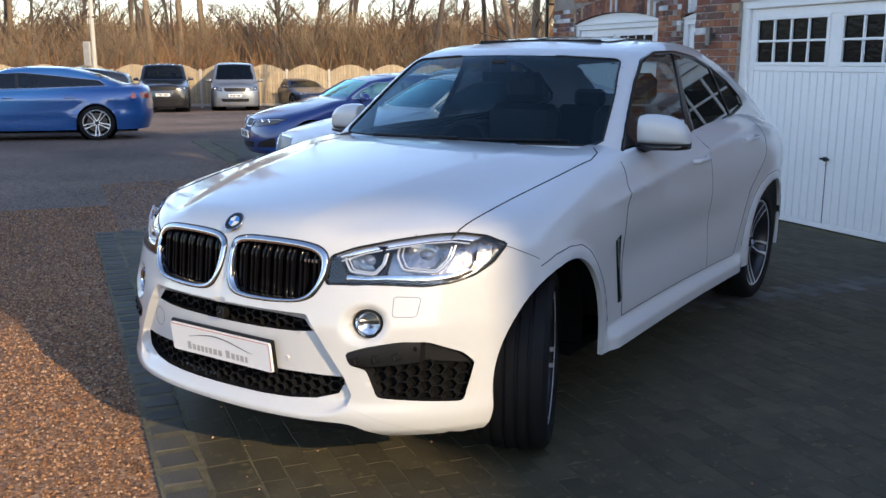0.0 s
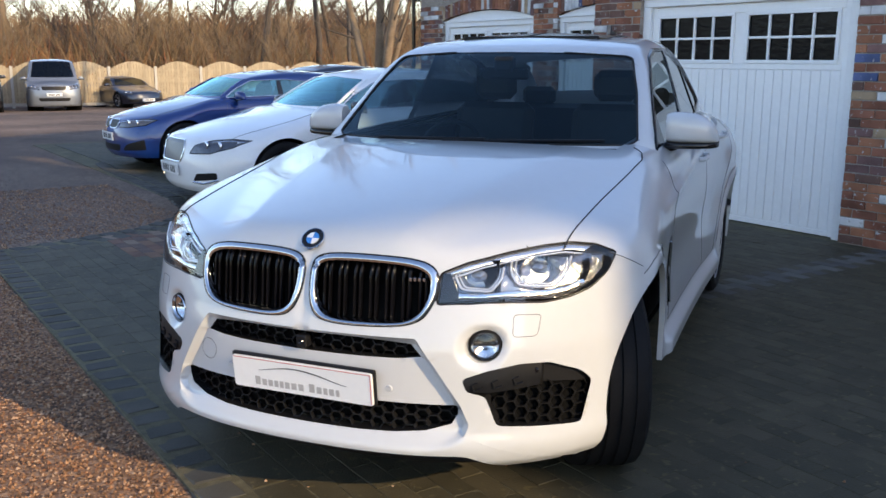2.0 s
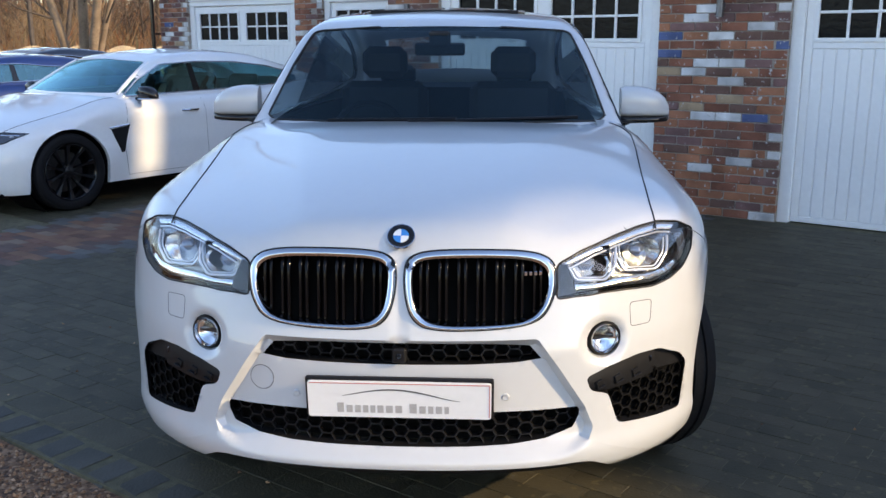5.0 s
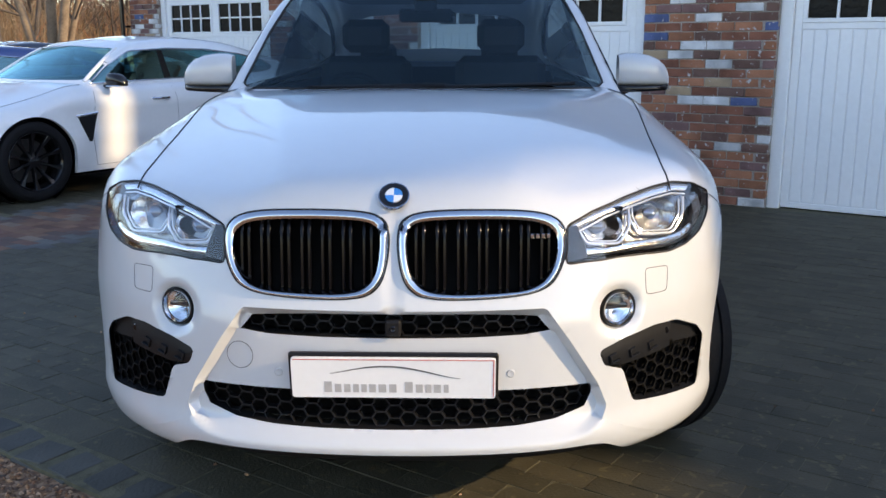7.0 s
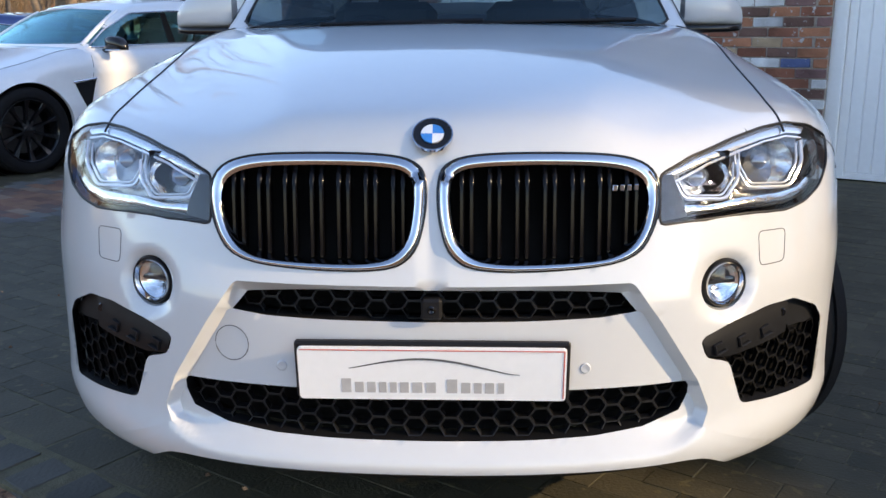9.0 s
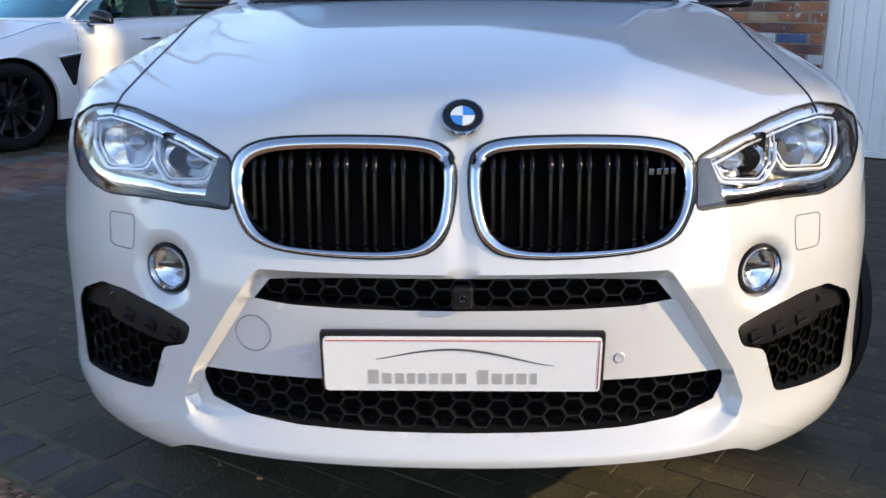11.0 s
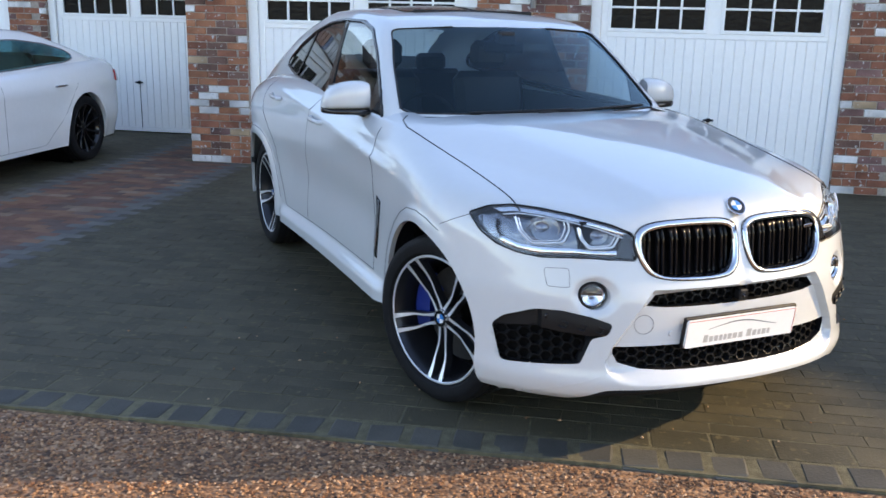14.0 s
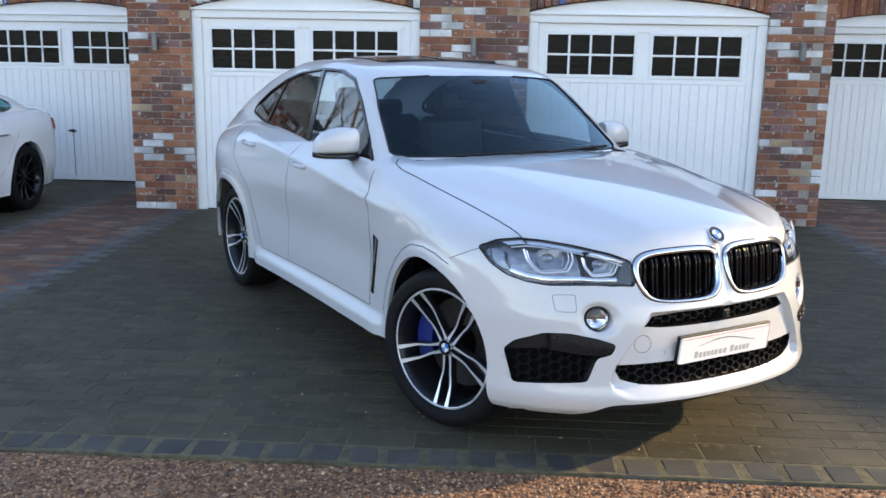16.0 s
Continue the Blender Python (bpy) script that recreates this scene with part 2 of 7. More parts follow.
def ball(c, r, nu=16, nv=10, squash=(1, 1, 1)):
    vs, fs = [], []
    for i in range(nv + 1):
        a = math.pi * i / nv
        for k in range(nu):
            w = 2 * math.pi * k / nu
            vs.append((c[0] + r * squash[0] * math.sin(a) * math.cos(w), c[1] + r * squash[1] * math.sin(a) * math.sin(w), c[2] + r * squash[2] * math.cos(a)))
    for i in range(nv):
        for k in range(nu):
            k2 = (k + 1) % nu
            fs.append((i * nu + k, (i + 1) * nu + k, (i + 1) * nu + k2, i * nu + k2))
    return vs, fs


def mesh_of(name, shape, mat, smooth=False, fix=True, angle=40):
    me = bpy.data.meshes.new(name)
    me.from_pydata([tuple(float(c) for c in v) for v in shape[0]], [], [tuple(int(i) for i in f) for f in shape[1]])
    if fix:
        bm = bmesh.new()
        bm.from_mesh(me)
        bmesh.ops.remove_doubles(bm, verts=bm.verts, dist=1e-5)
        bmesh.ops.recalc_face_normals(bm, faces=bm.faces)
        bm.to_mesh(me)
        bm.free()
    me.materials.append(mat)
    if smooth:
        me.shade_smooth()
        if angle < 180:
            me.set_sharp_from_angle(angle=radians(angle))
    return me


class Twin(tuple):
    """A shape and its mirror image, which become two parts."""


def twin(shape):
    return Twin((shape, flipped(shape)))


def part(name, shape, mat, parent=None, label="", smooth=False, fix=True, angle=40, at=None):
    """One mesh object, under its thing or part (two for a twin)."""
    if isinstance(shape, Twin):
        part(name, shape[1], mat, parent, label, smooth, fix, angle, at)
        return part(name, shape[0], mat, parent, label, smooth, fix, angle, at)
    ob = new(name, mesh_of(name, shape, M[mat] if isinstance(mat, str) else mat, smooth, fix, angle))
    if parent is not None:
        ob.parent = parent
    if at is not None:
        ob.matrix_local = at
    return tagged(ob, label)


def thing(name, label, category, group="", kind="", at=None):
    ob = new(name)
    ob.empty_display_size = 0.1
    if at is not None:
        ob.matrix_world = at
    return tagged(ob, label, category, group, kind)


def spl(*pts):
    """A smooth curve through (a, b) points, straight beyond its ends."""
    p = np.array(pts, float)
    x, y = p[:, 0], p[:, 1]
    d = np.diff(y) / np.diff(x)
    m = np.empty_like(x)
    m[0], m[-1] = d[0], d[-1]
    if len(x) > 2:
        w = np.where(d[:-1] * d[1:] > 0, 2 * d[:-1] * d[1:] / (d[:-1] + d[1:] + 1e-12), 0.25 * (d[:-1] + d[1:]))
        m[1:-1] = w

    def f(v):
        v = np.asarray(v, float)
        c = np.clip(v, x[0], x[-1])
        i = np.clip(np.searchsorted(x, c) - 1, 0, len(x) - 2)
        h = x[i + 1] - x[i]
        t = (c - x[i]) / h
        r = (2 * t**3 - 3 * t**2 + 1) * y[i] + (t**3 - 2 * t**2 + t) * h * m[i] + (-2 * t**3 + 3 * t**2) * y[i + 1] + (t**3 - t**2) * h * m[i + 1]
        return r + np.where(v < x[0], (v - x[0]) * m[0], 0) + np.where(v > x[-1], (v - x[-1]) * m[-1], 0)
    return f


def smax(a, b, k):
    h = np.clip(0.5 + 0.5 * (a - b) / k, 0, 1)
    return b * (1 - h) + a * h + k * h * (1 - h)


def step(a, b, v):
    t = np.clip((v - a) / (b - a), 0, 1)
    return t * t * (3 - 2 * t)


def meet(g, o, d, far=2.6, n=34):
    """Where rays from inside (o, along d) leave the solid g < 0."""
    lo, hi = np.zeros(len(o)), np.full(len(o), far)
    for _ in range(n):
        mid = 0.5 * (lo + hi)
        p = o + d * mid[:, None]
        inside = g(p[:, 0], p[:, 1], p[:, 2]) < 0
        lo, hi = np.where(inside, mid, lo), np.where(inside, hi, mid)
    return o + d * lo[:, None]


def inside_poly(a, b, poly):
    r = np.zeros(a.shape, bool)
    n = len(poly)
    for i in range(n):
        (x0, y0), (x1, y1) = poly[i], poly[(i + 1) % n]
        c = ((y0 > b) != (y1 > b)) & (a < (x1 - x0) * (b - y0) / (y1 - y0 + 1e-12) + x0)
        r ^= c
    return r


def near_poly(a, b, poly):
    best = np.full(a.shape, 1e9)
    qa, qb = a.copy(), b.copy()
    n = len(poly)
    for i in range(n):
        (x0, y0), (x1, y1) = poly[i], poly[(i + 1) % n]
        dx, dy = x1 - x0, y1 - y0
        t = np.clip(((a - x0) * dx + (b - y0) * dy) / (dx * dx + dy * dy + 1e-12), 0, 1)
        px, py = x0 + t * dx, y0 + t * dy
        d = np.hypot(a - px, b - py)
        m = d < best
        best, qa, qb = np.where(m, d, best), np.where(m, px, qa), np.where(m, py, qb)
    return best, qa, qb


def rounded(poly, r, n=4):
    """A polygon with its corners rounded."""
    out = []
    k = len(poly)
    for i in range(k):
        p, a, b = Vector(poly[i]), Vector(poly[i - 1]), Vector(poly[(i + 1) % k])
        u, v = (a - p), (b - p)
        e = min(r, 0.45 * u.length, 0.45 * v.length)
        p0, p1 = p + u.normalized() * e, p + v.normalized() * e
        for j in range(n + 1):
            t = j / n
            out.append(tuple((1 - t)**2 * p0 + 2 * t * (1 - t) * p + t * t * p1))
    return out

MIRROR = ((0.842, 0.062, 1.278, 1.149), (0.870, 0.078, 1.286, 1.148), (0.92, 0.086, 1.286, 1.147), (0.97, 0.086, 1.279, 1.147), (1.015, 0.078, 1.262, 1.147), (1.045, 0.064, 1.238, 1.148), (1.063, 0.046, 1.210, 1.150), (1.071, 0.026, 1.182, 1.153), (1.073, 0.010, 1.168, 1.156))


def mirror_cap(s, rows, y, tray, lift, n=28):
    """A door mirror's cap between the heights of its rows, round in front and flat behind; tray: the depth of the base below it instead."""
    vs, fs = [], []
    for x, hy, top, low in rows:
        if tray:
            top, low = low + lift, low - tray * (0.75 + 0.25 * (1.073 - x) / 0.23)
        zc, hz = (top + low) / 2, (top - low) / 2
        for k in range(n):
            w = 2 * math.pi * (k + 0.5) / n
            a, b = math.cos(w), math.sin(w)
            a, b = math.copysign(abs(a)**0.60, a), math.copysign(abs(b)**(0.70 if b > 0 and not tray else 0.40), b)
            vs.append((s * x, y + 0.12 * (x - 0.9) + hy * (a if a < 0 else a * 0.36), zc + hz * b))
    m = len(rows)
    for i in range(m - 1):
        fs += [(i * n + k, i * n + (k + 1) % n, (i + 1) * n + (k + 1) % n, (i + 1) * n + k) for k in range(n)]
    return vs, fs + [tuple(range(n)), tuple((m - 1) * n + k for k in range(n))]


# ---- vehicle bodies: smooth solids, skinned with panels and cut openings ----
def lower_solid(hw, side, yc, bow, yr, rbow, zc, cross, arches=(), flare=0.02, ks=(0.14, 0.06, 0.18), front=None, top=None, flank=None):
    """The body below the windows, as a function that is negative inside."""
    def g(x, y, z):
        ax = np.abs(x)
        w = hw(y) + side(z)
        for ay, az, r in arches:
            d = np.hypot(y - ay, z - az)
            w = w + flare * (1 - step(r + 0.03, r + 0.08, d))
        if flank is not None:
            w = w + flank(y, z)
        f = yc(z) + bow[0] * ax**2 + bow[1] * ax**4
        if front is not None:
            f = f + front(ax, z)
        b = yr(z) - rbow[0] * ax**2 - rbow[1] * ax**4
        t = zc(y) - cross(y) * ax**2
        if top is not None:
            t = t + top(ax, y)
        s = smax(ax - w, f - y, ks[2])
        s = smax(s, y - b, ks[2])
        return smax(s, z - t, np.where(y < yc(0.9) + 0.35, ks[1] + (ks[0] - ks[1]) * step(0.35, 0.75, ax), ks[0]))
    return g


def upper_solid(belt, hwb, tumble, taper, screen, roof, rcross, rear, ks=(0.10, 0.05)):
    """The cabin. screen: (y, slope, bow) of the windscreen at the belt; rear: the same for the rear screen."""
    def g(x, y, z):
        ax = np.abs(x)
        w = hwb - (z - belt) * tumble - taper * np.maximum(0, y - 1.9)
        f = screen[0] + screen[2] * ax**2 + (z - belt) * screen[1]
        b = rear[0] - rear[2] * ax**2 - (z - belt) * rear[1]
        s = smax(ax - w, f - y, ks[1])
        s = smax(s, y - b, ks[1])
        return smax(s, z - (roof(y) - rcross * ax**2), ks[0])
    return g


class Skin:
    """Quads over one half of a solid, by rays that leave an inner spine; openings are cut along their outlines."""
    def __init__(self, g, x0, yf, yr, z0, z1, n=(20, 24, 60, 14, 10), zn=40, fan=14, top=True):
        self.g, self.yf, self.yr, self.x0, self.z1 = g, yf, yr, x0, z1
        nx, nc, ny, ncr, nxr = n
        cols = [((x, yf), (0, -1)) for x in np.linspace(0, x0, nx + 1)]
        cols += [((x0, yf), (math.sin(a), -math.cos(a))) for a in np.linspace(0, math.pi / 2, nc + 1)[1:]]
        cols += [((x0, y), (1, 0)) for y in np.linspace(yf, yr, ny + 1)[1:]]
        cols += [((x0, yr), (math.cos(a), math.sin(a))) for a in np.linspace(0, math.pi / 2, ncr + 1)[1:]]
        cols += [((x, yr), (0, 1)) for x in np.linspace(x0, 0, nxr + 1)[1:]]
        o, d = [], []
        for (ox, oy), (dx, dy) in cols:
            zb = z0(ox + 0.8 * dx, oy + 0.5 * dy)
            for z in np.linspace(zb, z1, zn + 1):
                o.append((ox, oy, z)), d.append((dx, dy, 0))
            for a in math.pi / 2 * np.linspace(0, 1, fan + 1)[1:]**1.6:
                o.append((ox, oy, z1)), d.append((dx * math.cos(a), dy * math.cos(a), math.sin(a)))
        nr = zn + 1 + fan
        self.v = meet(g, np.array(o, float), np.array(d, float))
        f = []
        for i in range(len(cols) - 1):
            for j in range(nr - 1):
                a = i * nr + j
                f.append((a, a + nr, a + nr + 1, a + 1))
        if top:
            xs, ys = np.linspace(0, x0, nx + 1), np.linspace(yf, yr, ny + 1)
            o = np.array([(x, y, z1) for x in xs for y in ys], float)
            k = len(self.v)
            self.v = np.vstack([self.v, meet(g, o, np.tile((0.0, 0.0, 1.0), (len(o), 1)))])
            for i in range(nx):
                for j in range(ny):
                    a = k + i * (ny + 1) + j
                    f.append((a, a + 1, a + ny + 2, a + ny + 1))
        self.f = np.array(f)
        self.live = np.ones(len(self.f), bool)

    def land(self, axis, a, b, zin=None):
        """Points of the surface straight ahead of (a, b): axis 'f' front view (x, z), 's' side view (y, z), 'r' rear view, 't' from above (x, y)."""
        n = len(a)
        if axis == "f":
            o, d = np.stack([a, np.full(n, self.yf + 0.3), b], 1), (0, -1, 0)
        elif axis == "r":
            o, d = np.stack([a, np.full(n, self.yr - 0.3), b], 1), (0, 1, 0)
        elif axis == "s":
            o, d = np.stack([np.full(n, 0.1), a, b], 1), (1, 0, 0)
        else:
            o, d = np.stack([a, b, np.full(n, self.z1)], 1), (0, 0, 1)
        return meet(self.g, o, np.tile(np.array(d, float), (n, 1)))

    def view(self, axis, p):
        return {"f": (p[:, 0], p[:, 2]), "r": (p[:, 0], p[:, 2]), "s": (p[:, 1], p[:, 2]), "t": (p[:, 0], p[:, 1])}[axis]

    def on(self, axis, p):
        return {"f": p[:, 1] < self.yf + 0.25, "r": p[:, 1] > self.yr - 0.25, "s": p[:, 0] > self.x0, "t": p[:, 2] > self.z1}[axis]

    def snap(self, axis, poly, tol):
        """Draws the nearest vertices onto a line, so that a crease along it is crisp."""
        a, b = self.view(axis, self.v)
        idx = np.nonzero(self.on(axis, self.v))[0]
        d, qa, qb = near_poly(a[idx], b[idx], poly)
        s = d < tol
        qa = np.where(a[idx] < 1e-6, 0.0, qa)
        self.v[idx[s]] = self.land(axis, qa[s], qb[s])

    def cut(self, axis, poly, tol=0.012):
        """Cuts an opening; returns the faces that filled it and the vertices on its edge."""
        a, b = self.view(axis, self.v)
        lo, hi = np.min(poly, 0) - 0.05, np.max(poly, 0) + 0.05
        near = self.on(axis, self.v) & (a > lo[0]) & (a < hi[0]) & (b > lo[1]) & (b < hi[1])
        idx = np.nonzero(near)[0]
        d, qa, qb = near_poly(a[idx], b[idx], poly)
        s = d < tol
        idx, qa, qb = idx[s], qa[s], qb[s]
        self.v[idx] = self.land(axis, qa, qb)
        c = self.v[self.f].mean(1)
        ca, cb = self.view(axis, c)
        hole = self.live & self.on(axis, c) & inside_poly(ca, cb, poly)
        self.live &= ~hole
        edge = np.zeros(len(self.v), bool)
        edge[idx] = True
        return self.f[hole], edge

    def drop(self, test):
        c = self.v[self.f].mean(1)
        self.live &= ~test(c)

    def take(self, test):
        """Takes the faces away that pass the test, as a panel of their own."""
        c = self.v[self.f].mean(1)
        m = self.live & test(c)
        self.live &= ~m
        return self.f[m]

    def shape(self, faces=None, off=(0, 0, 0), both=True):
        faces = self.f[self.live] if faces is None else faces
        used, inv = np.unique(faces, return_inverse=True)
        v = self.v[used] + np.array(off)
        sh = ([tuple(p) for p in v], [tuple(q) for q in inv.reshape(faces.shape)])
        return join(sh, flipped(sh)) if both else sh

    def lip(self, edge, way, both=True):
        """The inward return along an opening's edge."""
        count = {}
        for q in self.f[self.live]:
            if edge[q].sum() >= 2:
                for i in range(4):
                    e = (q[i], q[(i + 1) % 4])
                    if edge[e[0]] and edge[e[1]]:
                        count.setdefault(tuple(sorted(e)), []).append(e)
        vs, fs = [], []
        for k, e in count.items():
            if len(e) == 1:
                a, b = self.v[e[0][0]], self.v[e[0][1]]
                n = len(vs)
                w = np.array(way)
                vs += [tuple(a), tuple(b), tuple(b + w), tuple(a + w)]
                fs.append((n, n + 1, n + 2, n + 3))
        sh = (vs, fs)
        return twin(sh) if both else sh

    def patch(self, axis, poly, out=0.004, n=14, deep=0.012, both=True, sides=True):
        """A panel of that outline laid on the surface, proud by out."""
        poly = [tuple(p) for p in poly]
        lo, hi = np.min(poly, 0), np.max(poly, 0)
        A, B = np.meshgrid(np.linspace(lo[0], hi[0], n + 1), np.linspace(lo[1], hi[1], n + 1), indexing="ij")
        a, b = A.ravel(), B.ravel()
        cell = 0.55 * max((hi - lo) / n)
        d, qa, qb = near_poly(a, b, poly)
        s = (d < cell) | ~inside_poly(a, b, poly)
        s &= d < 1.8 * cell
        a, b = np.where(s, qa, a), np.where(s, qb, b)
        p = self.land(axis, a, b)
        w = np.array({"f": (0, -1, 0), "r": (0, 1, 0), "s": (1, 0, 0), "t": (0, 0, 1)}[axis], float)
        top, low = p + w * out, p - w * deep
        f = []
        for i in range(n):
            for j in range(n):
                q = (i * (n + 1) + j, (i + 1) * (n + 1) + j, (i + 1) * (n + 1) + j + 1, i * (n + 1) + j + 1)
                ca, cb = a[list(q)].mean(), b[list(q)].mean()
                if inside_poly(np.array([ca]), np.array([cb]), poly)[0]:
                    f.append(q)
        used = {}
        for q in f:
            for i in range(4):
                e = (q[i], q[(i + 1) % 4])
                k = tuple(sorted(e))
                used[k] = None if k in used else e
        vs = [tuple(v) for v in top]
        if sides:
            k = len(vs)
            vs += [tuple(v) for v in low]
            f = f + [(e[1], e[0], e[0] + k, e[1] + k) for e in used.values() if e]
        keep = sorted({i for q in f for i in q})
        num = {i: c for c, i in enumerate(keep)}
        sh = ([vs[i] for i in keep], [tuple(num[i] for i in q) for q in f])
        return twin(sh) if both else sh

    def strip(self, axis, one, two, out=0.0, deep=0.006, n=24, rows=4, swell=0.0):
        """A band laid on the surface between two lines, with a return round its edge."""
        def along(pts):
            p = np.array(pts, float)
            s = np.concatenate([[0], np.cumsum(np.hypot(*np.diff(p, axis=0).T))])
            w = np.linspace(0, s[-1], n + 1)
            return np.stack([np.interp(w, s, p[:, 0]), np.interp(w, s, p[:, 1])], 1)
        a, b = along(one), along(two)
        k = np.linspace(0, 1, rows + 1)[:, None, None]
        g = (a[None] * (1 - k) + b[None] * k).reshape(-1, 2)
        w = np.array({"f": (0, -1, 0), "r": (0, 1, 0), "s": (1, 0, 0), "t": (0, 0, 1)}[axis], float)
        bulge = np.repeat(np.sin(np.pi * np.linspace(0, 1, rows + 1)), n + 1)[:, None] * swell
        p = self.land(axis, g[:, 0], g[:, 1])
        top = p + w * out + w * bulge
        low = top - w * deep
        m = n + 1
        f = [(r * m + i, r * m + i + 1, (r + 1) * m + i + 1, (r + 1) * m + i) for r in range(rows) for i in range(n)]
        rim = list(range(m)) + [r * m + n for r in range(1, rows + 1)] + [rows * m + i for i in range(n - 1, -1, -1)] + [r * m for r in range(rows - 1, 0, -1)]
        t = len(top)
        f += [(rim[i], rim[(i + 1) % len(rim)], rim[(i + 1) % len(rim)] + t, rim[i] + t) for i in range(len(rim))]
        return [tuple(v) for v in np.vstack([top, low])], f

    def line(self, axis, pts, r=0.0025, n=10, out=0.0, closed=False, both=True):
        """A thin bar or seam along a line on the surface."""
        pp = []
        m = len(pts)
        for i in range(m if closed else m - 1):
            (a0, b0), (a1, b1) = pts[i], pts[(i + 1) % m]
            k = max(1, int(math.hypot(a1 - a0, b1 - b0) / 0.03)) if not n else n
            for j in range(k):
                pp.append((a0 + (a1 - a0) * j / k, b0 + (b1 - b0) * j / k))
        if not closed:
            pp.append(pts[-1])
        pp = np.array(pp)
        p = self.land(axis, pp[:, 0], pp[:, 1])
        w = np.array({"f": (0, -1, 0), "r": (0, 1, 0), "s": (1, 0, 0), "t": (0, 0, 1)}[axis], float)
        sh = tube([tuple(q) for q in p + w * out], r, 6, closed)
        return twin(sh) if both else sh


def circle(ca, cb, r, n=28, a0=0.0, a1=360.0):
    return [(ca + r * math.cos(radians(a0 + (a1 - a0) * i / n)), cb + r * math.sin(radians(a0 + (a1 - a0) * i / n))) for i in range(n + (0 if a1 - a0 == 360 else 1))]


def arch_poly(y, z, r):
    return [(y + r, -0.2)] + circle(y, z, r, 30, 0, 180) + [(y - r, -0.2)]


def honeycomb(poly, pitch, faces_at, depth=0.02, wall=0.004, mirror=True, flat=0.37):
    """Hexagonal mesh that fills an outline in the front view; faces_at gives the depth of its face."""
    cells = []
    lo, hi = np.min(poly, 0), np.max(poly, 0)
    dx, dz = pitch, pitch * flat
    rows = int((hi[1] - lo[1]) / dz) + 2
    for r in range(rows):
        z = lo[1] + r * dz
        x = lo[0] + (dx * 0.75 if r % 2 else 0)
        while x < hi[0] + dx:
            if inside_poly(np.array([x]), np.array([z]), poly)[0]:
                cells.append((x, z))
            x += dx * 1.5
    pts = []
    for x, z in cells:
        for s, t in ((1, 0), (0.5, 1), (-0.5, 1), (-1, 0), (-0.5, -1), (0.5, -1)):
            hx, hz = x + s * dx * 0.5, z + t * dz
            pts += [(hx, hz), (x + (hx - x) * (1 - 2 * wall / dx), z + (hz - z) * (1 - wall / dz))]
    pts = np.array(pts)
    y = faces_at(np.abs(pts[:, 0]), pts[:, 1])
    vs, fs = [], []
    for c in range(len(cells)):
        n = len(vs)
        for k in range(6):
            o, i = c * 12 + 2 * k, c * 12 + 2 * k + 1
            vs += [(pts[o, 0], y[o], pts[o, 1]), (pts[i, 0], y[i], pts[i, 1]), (pts[i, 0], y[i] + depth, pts[i, 1])]
        for k in range(6):
            a, b = n + 3 * k, n + 3 * ((k + 1) % 6)
            fs += [(a, b, b + 1, a + 1), (a + 1, b + 1, b + 2, a + 2)]
    sh = (vs, fs)
    return join(sh, flipped(sh)) if mirror else sh


def roundel(parent, r, at, name="badge"):
    """A round two-colour quartered badge in a dark ring."""
    e = part(name, lathe([(0, 0.001), (0.006, r * 0.96), (0.004, r), (-0.004, r), (-0.004, 0.001)], 28, "y"), "gloss_black", parent, "round quartered badge in a dark ring", smooth=True, at=at)
    part("rim", lathe([(0.002, r * 1.0), (0.008, r * 1.01), (0.008, r * 1.08), (-0.003, r * 1.10)], 28, "y"), "chrome", e, smooth=True)
    for k in range(4):
        a = [(0, 0)] + circle(0, 0, r * 0.60, 7, 90 * k, 90 * k + 90)
        part("quarter", prism(a, 0.004, 0.0095, "y"), "badge_blue" if k % 2 else "badge_white", e)
    return e


